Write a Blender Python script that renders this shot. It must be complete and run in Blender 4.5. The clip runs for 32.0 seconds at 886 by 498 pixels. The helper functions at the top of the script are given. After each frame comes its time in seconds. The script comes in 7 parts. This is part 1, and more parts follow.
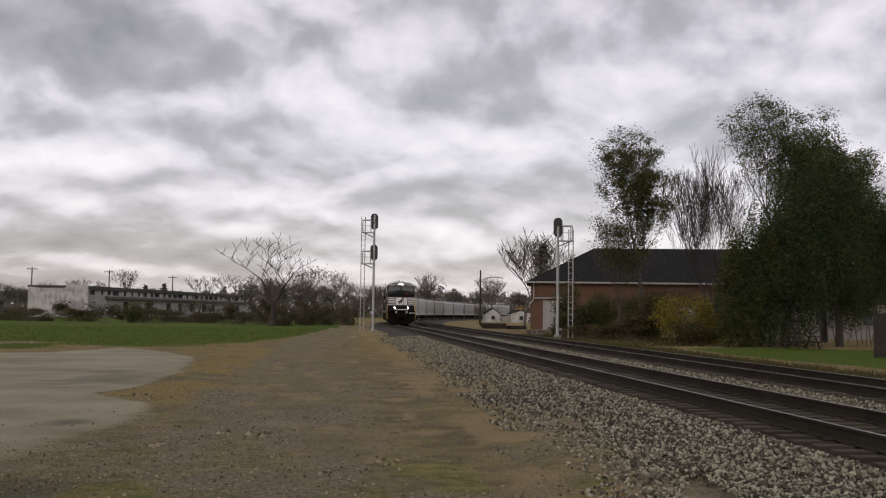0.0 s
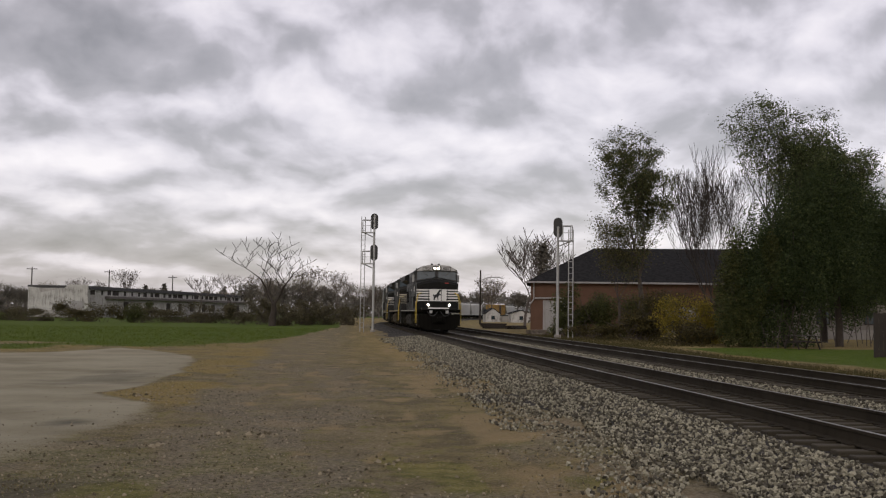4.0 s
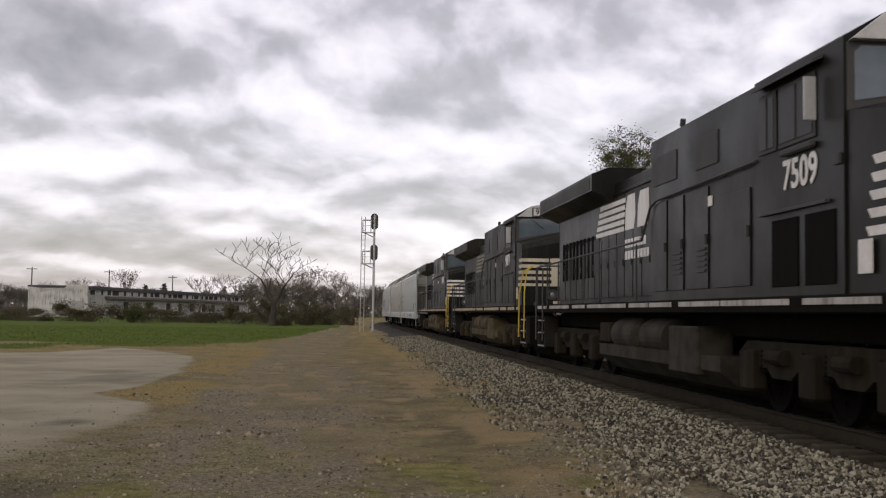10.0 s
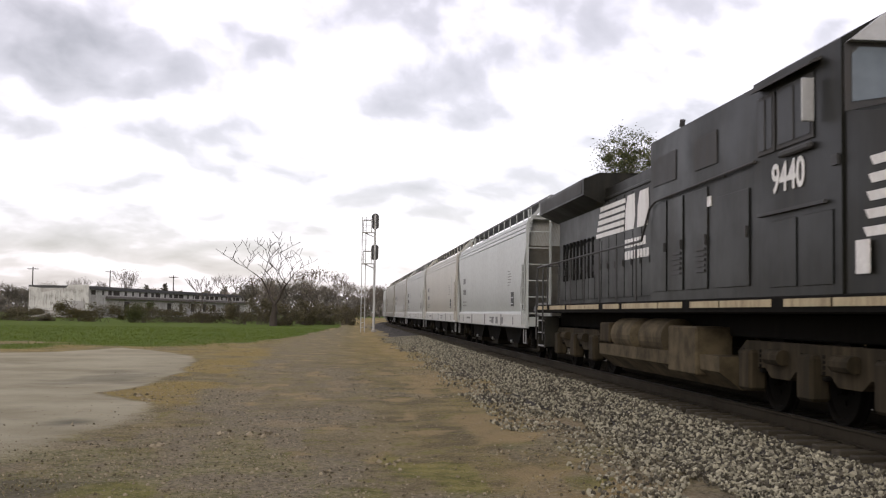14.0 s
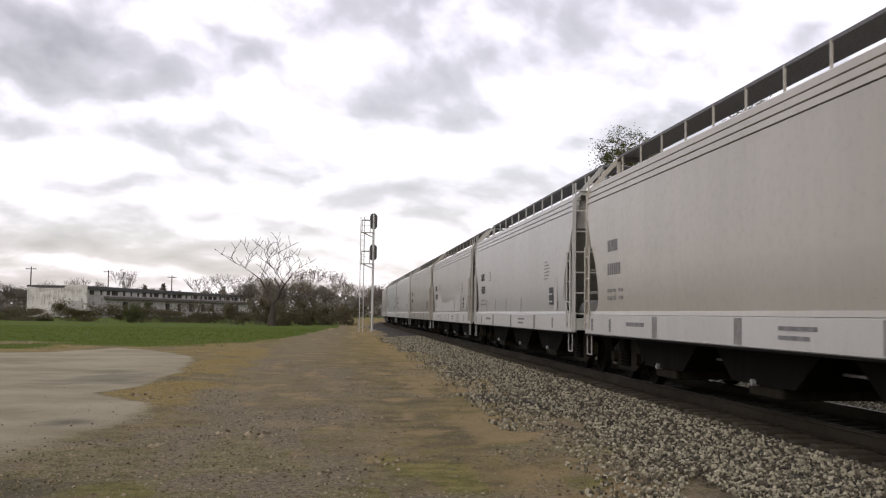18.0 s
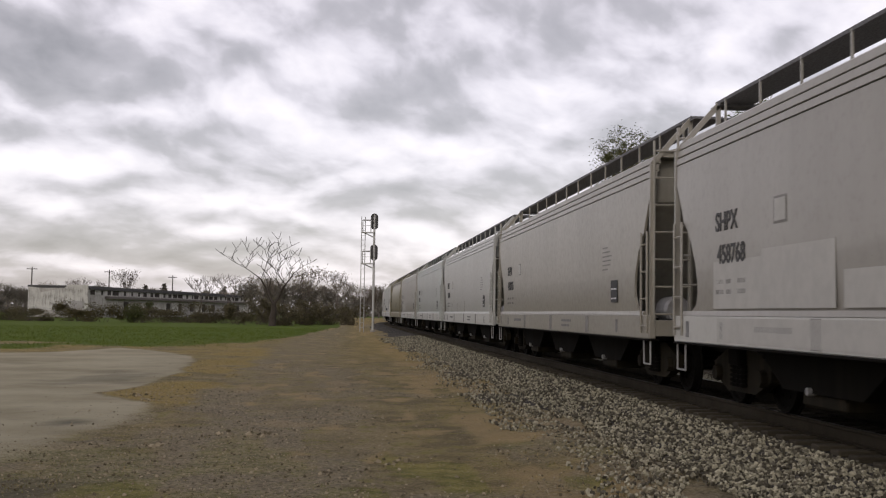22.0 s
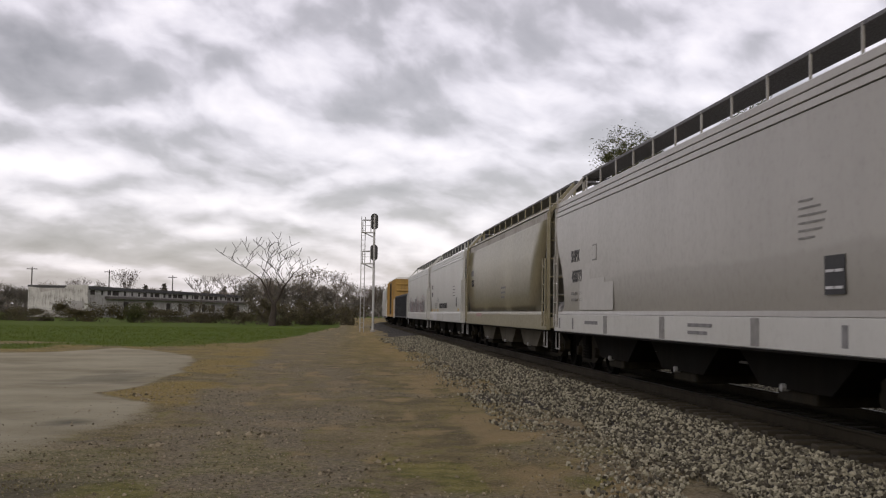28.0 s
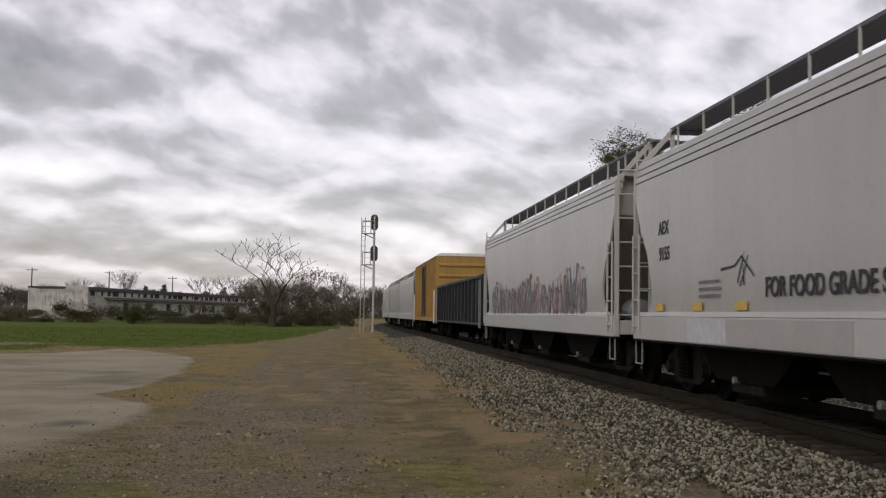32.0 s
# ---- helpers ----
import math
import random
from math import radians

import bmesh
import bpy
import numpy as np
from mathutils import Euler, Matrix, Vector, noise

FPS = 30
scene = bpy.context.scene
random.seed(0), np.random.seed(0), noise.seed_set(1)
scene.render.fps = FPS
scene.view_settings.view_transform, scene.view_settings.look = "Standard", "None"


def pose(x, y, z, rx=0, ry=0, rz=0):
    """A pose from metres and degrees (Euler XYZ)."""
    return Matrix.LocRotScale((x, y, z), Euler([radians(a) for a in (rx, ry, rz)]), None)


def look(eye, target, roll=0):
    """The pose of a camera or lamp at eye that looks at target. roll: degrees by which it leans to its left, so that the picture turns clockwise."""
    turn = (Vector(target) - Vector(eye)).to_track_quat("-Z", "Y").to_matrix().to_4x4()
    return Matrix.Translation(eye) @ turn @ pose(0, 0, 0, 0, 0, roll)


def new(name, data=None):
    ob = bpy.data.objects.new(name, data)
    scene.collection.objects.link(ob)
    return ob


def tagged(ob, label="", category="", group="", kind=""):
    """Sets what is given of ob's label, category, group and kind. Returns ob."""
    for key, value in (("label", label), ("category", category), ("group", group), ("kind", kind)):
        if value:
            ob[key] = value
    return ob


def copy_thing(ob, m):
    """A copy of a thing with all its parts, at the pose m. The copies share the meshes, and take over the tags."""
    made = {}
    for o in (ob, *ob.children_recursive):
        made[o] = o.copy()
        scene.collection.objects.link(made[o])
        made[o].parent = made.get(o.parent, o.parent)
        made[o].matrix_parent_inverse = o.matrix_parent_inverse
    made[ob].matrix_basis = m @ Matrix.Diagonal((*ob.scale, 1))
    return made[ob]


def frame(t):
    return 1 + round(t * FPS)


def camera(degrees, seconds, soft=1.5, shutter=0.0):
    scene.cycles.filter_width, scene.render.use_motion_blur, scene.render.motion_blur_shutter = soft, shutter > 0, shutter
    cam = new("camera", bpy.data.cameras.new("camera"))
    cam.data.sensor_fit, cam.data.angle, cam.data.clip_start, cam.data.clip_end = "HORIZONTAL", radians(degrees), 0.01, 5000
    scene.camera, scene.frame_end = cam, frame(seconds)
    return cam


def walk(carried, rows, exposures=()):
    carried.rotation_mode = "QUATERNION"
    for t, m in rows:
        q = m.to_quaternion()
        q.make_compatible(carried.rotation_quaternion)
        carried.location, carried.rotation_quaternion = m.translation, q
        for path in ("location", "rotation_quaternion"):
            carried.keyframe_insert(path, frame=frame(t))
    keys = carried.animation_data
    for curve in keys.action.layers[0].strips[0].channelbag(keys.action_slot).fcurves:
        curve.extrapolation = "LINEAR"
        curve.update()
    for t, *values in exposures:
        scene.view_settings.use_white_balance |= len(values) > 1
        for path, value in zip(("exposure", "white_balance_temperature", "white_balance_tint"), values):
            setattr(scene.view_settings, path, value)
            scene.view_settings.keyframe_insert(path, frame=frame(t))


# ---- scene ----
# ---- camera ----
SECONDS = 32.0
EYE_Z = 1.706
YAW, PITCH, ROLL = 5.219, 3.263, 0.764


def view(yaw=YAW, pitch=PITCH):
    y, p = radians(yaw), radians(pitch)
    d = Vector((math.sin(y) * math.cos(p), math.cos(y) * math.cos(p), math.sin(p)))
    eye = Vector((0.0, 0.0, EYE_Z))
    return look(eye, eye + d * 10.0, ROLL)


cam = camera(42.81, SECONDS, soft=1.2, shutter=0.15)
walk(cam, [(0.0, view()), (12.3, view()), (13.0, view(YAW - 0.04)), (16.5, view(YAW - 0.04)), (17.2, view()),
           (18.0, view(YAW + 0.04)), (19.3, view(YAW + 0.04)), (20.2, view()), (31.5, view()), (32.0, view(YAW, PITCH + 0.05))],
     exposures=[(0.0, 0.0, 6900, 10), (6.5, 0.05, 6900, 10), (9.0, 0.2, 6900, 10), (10.0, 0.25, 6900, 10), (11.0, 0.35, 6850, 10), (12.0, 0.5, 6850, 10), (13.0, 0.72, 6800, 10),
                (14.0, 0.77, 6800, 10), (15.5, 0.74, 6800, 10), (17.0, 0.72, 6850, 10), (19.0, 0.47, 6850, 10), (21.0, 0.22, 6900, 10), (25.0, 0.22, 6900, 10), (32.0, 0.12, 6900, 10)])

# ---- world, sun, sky ----
SUN_ELEV, SUN_ROT = radians(24), radians(200)
world = bpy.data.worlds.new("sky")
scene.world = world
world.use_nodes = True
wn = world.node_tree.nodes
wl = world.node_tree.links
wn.clear()
sky = wn.new("ShaderNodeTexSky")
sky.sky_type = "NISHITA"
sky.sun_disc = False
sky.sun_elevation = SUN_ELEV
sky.sun_rotation = SUN_ROT
bg = wn.new("ShaderNodeBackground")
bg.inputs["Strength"].default_value = 0.05
wo = wn.new("ShaderNodeOutputWorld")
wl.new(sky.outputs[0], bg.inputs["Color"])
wl.new(bg.outputs[0], wo.inputs["Surface"])

sun_data = bpy.data.lights.new("sun", "SUN")
sun_data.energy = 1.2
sun_data.angle = radians(25)
sun_data.color = (1.0, 0.95, 0.88)
sun = new("sun", sun_data)
sd = Vector((math.sin(SUN_ROT) * math.cos(SUN_ELEV), math.cos(SUN_ROT) * math.cos(SUN_ELEV), math.sin(SUN_ELEV)))
sun.matrix_world = look(sd * 100, (0, 0, 0))


# ---- materials ----
class Nodes:
    """A small wrapper to write node materials briefly."""

    def __init__(self, name):
        self.m = bpy.data.materials.new(name)
        self.m.use_nodes = True
        self.n = self.m.node_tree.nodes
        self.l = self.m.node_tree.links
        self.bsdf = self.n["Principled BSDF"]
        self.out = self.n["Material Output"]

    def node(self, kind, **values):
        nd = self.n.new(kind)
        for k, v in values.items():
            sock = k.replace("_", " ")
            if sock in nd.inputs:
                self.put(nd.inputs[sock], v)
        return nd

    def put(self, sock, v):
        if isinstance(v, bpy.types.NodeSocket):
            self.l.new(v, sock)
        else:
            sock.default_value = v

    def coords(self, which="Object"):
        return self.node("ShaderNodeTexCoord").outputs[which]

    def mapped(self, vec, scale):
        nd = self.node("ShaderNodeMapping")
        self.l.new(vec, nd.inputs["Vector"])
        nd.inputs["Scale"].default_value = scale
        return nd.outputs[0]

    def noise(self, vec, scale, detail=4.0, rough=0.55, distortion=0.0):
        nd = self.node("ShaderNodeTexNoise", Scale=scale, Detail=detail, Roughness=rough, Distortion=distortion)
        self.l.new(vec, nd.inputs["Vector"])
        return nd.outputs[0]

    def math(self, op, a, b=0.0, clamp=False):
        nd = self.node("ShaderNodeMath")
        nd.operation = op
        nd.use_clamp = clamp
        self.put(nd.inputs[0], a)
        self.put(nd.inputs[1], b)
        return nd.outputs[0]

    def ramp(self, v, lo, hi, a=0.0, b=1.0):
        nd = self.node("ShaderNodeMapRange")
        nd.interpolation_type = "SMOOTHSTEP"
        self.put(nd.inputs["Value"], v)
        for k, x in zip(("From Min", "From Max", "To Min", "To Max"), (lo, hi, a, b)):
            self.put(nd.inputs[k], x)
        return nd.outputs[0]

    def mix(self, f, a, b, mode="MIX"):
        nd = self.node("ShaderNodeMix")
        nd.data_type = "RGBA"
        nd.blend_type = mode
        self.put(nd.inputs["Factor"], f)
        for i, v in ((6, a), (7, b)):
            if not isinstance(v, bpy.types.NodeSocket) and len(v) == 3:
                v = (*v, 1.0)
            self.put(nd.inputs[i], v)
        return nd.outputs[2]

    def bump(self, h, strength=0.5, distance=0.02):
        nd = self.node("ShaderNodeBump", Strength=strength, Distance=distance)
        self.l.new(h, nd.inputs["Height"])
        self.l.new(nd.outputs[0], self.bsdf.inputs["Normal"])

    def random(self):
        return self.node("ShaderNodeObjectInfo").outputs["Random"]

    def island(self):
        return self.node("ShaderNodeNewGeometry").outputs["Random Per Island"]

    def attribute(self, name):
        nd = self.node("ShaderNodeAttribute")
        nd.attribute_name = name
        return nd

    def finish(self, color, rough=0.8, metal=0.0, spec=0.4):
        if not isinstance(color, bpy.types.NodeSocket) and len(color) == 3:
            color = (*color, 1.0)
        self.put(self.bsdf.inputs["Base Color"], color)
        self.put(self.bsdf.inputs["Roughness"], rough)
        self.put(self.bsdf.inputs["Metallic"], metal)
        self.put(self.bsdf.inputs["Specular IOR Level"], spec)
        return self.m


def worn(name, base, dirt=(0.06, 0.05, 0.04), amount=0.5, rough=0.6, metal=0.0, scale=1.0, streak=1.0, bump=0.15, spec=0.4):
    """Painted or bare surface with grime at two scales and downward streaks."""
    k = Nodes(name)
    c = k.coords()
    big = k.noise(c, 0.7 * scale, 5, 0.6)
    fine = k.noise(c, 14 * scale, 4, 0.6)
    run = k.noise(k.mapped(c, (3.0 * scale, 3.0 * scale, 0.25 * scale * streak)), 2.0, 4, 0.6)
    f = k.math("MULTIPLY", k.ramp(k.math("ADD", k.math("MULTIPLY", big, 0.5), k.math("MULTIPLY", run, 0.5)), 0.42, 0.72), amount, True)
    col = k.mix(f, base, dirt)
    col = k.mix(k.math("MULTIPLY", k.ramp(fine, 0.45, 0.75), 0.25), col, tuple(min(1, x * 1.35) for x in base))
    k.bump(fine, bump, 0.004)
    return k.finish(col, k.ramp(big, 0.3, 0.7, max(0.05, rough - 0.06), min(1, rough + 0.1)), metal, spec)


def plain(name, base, rough=0.6, metal=0.0, var=0.25, scale=6.0, spec=0.4):
    k = Nodes(name)
    n = k.noise(k.coords(), scale, 5, 0.6)
    col = k.mix(k.ramp(n, 0.3, 0.7), tuple(x * (1 - var) for x in base), tuple(min(1, x * (1 + var)) for x in base))
    k.bump(n, 0.2, 0.01)
    return k.finish(col, rough, metal, spec)


def glow(name, color, strength):
    k = Nodes(name)
    k.put(k.bsdf.inputs["Emission Color"], (*color, 1.0))
    k.bsdf.inputs["Emission Strength"].default_value = strength
    return k.finish(color, 0.2)


def glass_mat(name, tint=(0.02, 0.03, 0.035)):
    k = Nodes(name)
    n = k.noise(k.coords(), 3.0, 3)
    return k.finish(k.mix(n, tint, tuple(x * 2 for x in tint)), 0.08, 0.0, 0.6)


def leaf_mat(name, a, b, c):
    """Leaves that let some light through."""
    k = Nodes(name)
    r = k.island()
    col = k.mix(k.ramp(r, 0.1, 0.7), a, b)
    col = k.mix(k.ramp(r, 0.8, 0.98), col, c)
    col = k.mix(k.math("MULTIPLY", k.noise(k.coords(), 0.8, 3), 0.5), col, tuple(x * 0.6 for x in a))
    m = k.finish(col, 0.65, 0.0, 0.3)
    tl = k.node("ShaderNodeBsdfTranslucent")
    k.l.new(col, tl.inputs["Color"])
    mx = k.node("ShaderNodeMixShader", Fac=0.4)
    k.l.new(k.bsdf.outputs[0], mx.inputs[1])
    k.l.new(tl.outputs[0], mx.inputs[2])
    k.l.new(mx.outputs[0], k.out.inputs["Surface"])
    return m


M = {}
M["rail"] = worn("rail_steel", (0.032, 0.026, 0.017), (0.013, 0.011, 0.009), 0.6, 0.8, 0.0, 1, 1, 0.15, 0.1)
M["railhead"] = plain("rail_head", (0.2, 0.19, 0.175), 0.42, 0.9, 0.2, 20)
M["steel"] = worn("galvanised_steel", (0.42, 0.42, 0.41), (0.18, 0.16, 0.14), 0.5, 0.55, 0.5)
M["darksteel"] = worn("dark_steel", (0.05, 0.05, 0.05), (0.07, 0.06, 0.05), 0.6, 0.7, 0.2)
M["black"] = worn("black_paint", (0.0075, 0.008, 0.0065), (0.025, 0.0225, 0.0155), 0.75, 0.4, 0.0, 1.0, 1.0, 0.04, 0.15)
M["black_new"] = worn("black_gloss_paint", (0.006, 0.0063, 0.0052), (0.021, 0.0195, 0.0145), 0.75, 0.38, 0, 1, 1, 0.03, 0.14)
M["black_old"] = worn("faded_black_paint", (0.0085, 0.0085, 0.0068), (0.029, 0.026, 0.0175), 0.85, 0.5, 0, 1, 1, 0.05, 0.16)
M["stripe"] = worn("white_stripe_paint", (0.72, 0.71, 0.68), (0.35, 0.3, 0.24), 0.5, 0.5)
M["yellow"] = worn("yellow_rail_paint", (0.5, 0.36, 0.05), (0.22, 0.15, 0.05), 0.4, 0.5)
M["truck"] = worn("truck_grime", (0.014, 0.012, 0.008), (0.042, 0.034, 0.021), 0.7, 0.85, 0, 1, 1, 0.15, 0.1)
M["truck_brown"] = worn("truck_rust_dust", (0.022, 0.018, 0.011), (0.085, 0.066, 0.04), 0.7, 0.85, 0, 1, 1, 0.15, 0.1)
# grime with the shade under the train put into its near-black base
M["under"] = worn("shaded_underframe_grime", (0.006, 0.0055, 0.0045), (0.015, 0.013, 0.01), 0.6, 0.9, 0, 1, 1, 0.15, 0.06)
M["glass"] = glass_mat("dark_window_glass")
M["glass_dirty"] = plain("dusty_dark_glass", (0.012, 0.013, 0.013), 0.45, 0.0, 0.4, 3.0, 0.25)
M["tank_dust"] = plain("dusty_brown_tank", (0.075, 0.06, 0.036), 0.9, 0, 0.5, 2.0, 0.1)
M["tank_dark"] = plain("dusty_grey_tank", (0.034, 0.031, 0.024), 0.85, 0, 0.5, 2.0, 0.12)
M["glass_blue"] = glass_mat("tinted_window_glass", (0.06, 0.075, 0.085))
M["lamp"] = glow("headlight_lens", (1.0, 0.87, 0.7), 14.0)
M["red"] = plain("red_plate", (0.45, 0.05, 0.04), 0.5)
M["chrome"] = plain("bright_metal", (0.55, 0.55, 0.55), 0.3, 0.9)
M["grey"] = worn("grey_metal", (0.3, 0.3, 0.3), (0.12, 0.1, 0.09), 0.5, 0.5, 0.3)
M["stencil"] = plain("worn_black_stencil", (0.055, 0.055, 0.056), 0.7, 0, 0.4, 14.0)
M["ink"] = plain("black_lettering", (0.02, 0.02, 0.022), 0.6)
M["concrete"] = worn("old_concrete", (0.3, 0.28, 0.25), (0.15, 0.13, 0.11), 0.5, 0.85, 0, 2.0)


# ---- mesh helpers ----
def mesh_from(name, verts, faces, material, smooth=False):
    me = bpy.data.meshes.new(name)
    me.from_pydata([tuple(v) for v in verts], [], faces)
    me.materials.append(material)
    if smooth:
        me.shade_smooth()
    me.update()
    return me


def part(name, bm, material, parent=None, label=""):
    """Links a bmesh as one mesh object under a thing or part."""
    me = bpy.data.meshes.new(name)
    bm.normal_update()
    bm.to_mesh(me)
    bm.free()
    me.materials.append(material)
    ob = new(name, me)
    if parent:
        ob.parent = parent
    if label:
        ob["label"] = label
    return ob


def mesh_part(name, me, parent=None, at=None, label=""):
    ob = new(name, me)
    if parent:
        ob.parent = parent
    if at is not None:
        ob.matrix_basis = at
    if label:
        ob["label"] = label
    return ob


def thing(name, label, category, group="", at=None):
    ob = new(name)
    ob.empty_display_size = 0.2
    tagged(ob, label, category, group)
    if at is not None:
        ob.matrix_basis = at
    return ob


def box(bm, x0, x1, y0, y1, z0, z1, bevel=0.0):
    r = bmesh.ops.create_cube(bm, size=1.0, matrix=Matrix.Translation(((x0 + x1) / 2, (y0 + y1) / 2, (z0 + z1) / 2))
                              @ Matrix.Diagonal((abs(x1 - x0), abs(y1 - y0), abs(z1 - z0), 1)))
    if bevel:
        es = {e for v in r["verts"] for e in v.link_edges}
        bmesh.ops.bevel(bm, geom=list(es), offset=bevel, segments=1, affect="EDGES")
    return bm


def tube(bm, a, b, r0, r1=None, seg=8):
    a, b = Vector(a), Vector(b)
    r1 = r0 if r1 is None else r1
    m = Matrix.Translation((a + b) / 2) @ (b - a).to_track_quat("Z", "Y").to_matrix().to_4x4()
    bmesh.ops.create_cone(bm, cap_ends=True, segments=seg, radius1=r0, radius2=r1, depth=(b - a).length, matrix=m)
    return bm


def pipe(bm, pts, r, seg=6):
    for a, b in zip(pts[:-1], pts[1:]):
        tube(bm, a, b, r, r, seg)
    return bm


def prism(bm, outline, axis, lo, hi):
    """Extrudes a closed outline of (u, v) along an axis: x takes (y, z), y takes (x, z), z takes (x, y)."""
    def at(u, v, w):
        return {"x": (w, u, v), "y": (u, w, v), "z": (u, v, w)}[axis]
    a = [bm.verts.new(at(u, v, lo)) for u, v in outline]
    b = [bm.verts.new(at(u, v, hi)) for u, v in outline]
    n = len(outline)
    bm.faces.new(a)
    bm.faces.new(b[::-1])
    for i in range(n):
        bm.faces.new((a[i], b[i], b[(i + 1) % n], a[(i + 1) % n]))
    bmesh.ops.recalc_face_normals(bm, faces=bm.faces)
    return bm


def B():
    return bmesh.new()


def vnoise(x, y, seed=0):
    """Smooth value noise on numpy arrays."""
    xi, yi = np.floor(x).astype(np.int64), np.floor(y).astype(np.int64)
    fx, fy = x - xi, y - yi
    fx, fy = fx * fx * (3 - 2 * fx), fy * fy * (3 - 2 * fy)

    def h(i, j):
        n = (i * 374761393 + j * 668265263 + seed * 1442695041) & 0x7FFFFFFF
        n = ((n ^ (n >> 13)) * 1274126177) & 0x7FFFFFFF
        return ((n ^ (n >> 16)) & 0xFFFF) / 65535.0
    return (h(xi, yi) * (1 - fx) + h(xi + 1, yi) * fx) * (1 - fy) + (h(xi, yi + 1) * (1 - fx) + h(xi + 1, yi + 1) * fx) * fy


def fbm(x, y, seed=0, octaves=4):
    s, a, t = 0.0, 0.5, 0.0
    for o in range(octaves):
        s = s + a * vnoise(x * 2 ** o, y * 2 ** o, seed + o)
        t += a
        a *= 0.5
    return s / t


def smooth(a, b, x):
    t = np.clip((x - a) / (b - a), 0, 1)
    return t * t * (3 - 2 * t)
# ---- cloud deck ----
DECK = 250.0
DRIFT = (-0.41 * DECK, 0.47 * DECK)


# clouds that stand out, by bearing, log of distance in deck heights, their two half sizes, and brightness
BLOBS = [(-0.003, 1.81, 0.075, 0.2, 0.17), (0.021, 1.5, 0.05, 0.11, 0.12), (-0.118, 1.42, 0.07, 0.11, 0.12), (-0.2, 2.03, 0.085, 0.16, 0.15),
         (-0.119, 2.3, 0.05, 0.16, 0.16), (0.123, 1.94, 0.06, 0.13, 0.12), (0.149, 2.13, 0.04, 0.11, 0.1), (0.423, 1.59, 0.035, 0.09, 0.22),
         (0.377, 1.53, 0.05, 0.12, 0.16), (0.069, 2.56, 0.06, 0.18, 0.08), (-0.24, 1.46, 0.15, 0.22, -0.24), (-0.135, 1.81, 0.07, 0.15, -0.16),
         (-0.26, 1.86, 0.06, 0.13, -0.1), (0.117, 1.56, 0.12, 0.16, -0.14), (0.272, 1.42, 0.13, 0.18, -0.14), (0.018, 2.17, 0.08, 0.13, -0.13), (0.109, 2.38, 0.04, 0.1, -0.11),
         (-0.22, 2.8, 0.16, 0.35, -0.12), (0.14, 1.72, 0.16, 0.25, 0.06)]


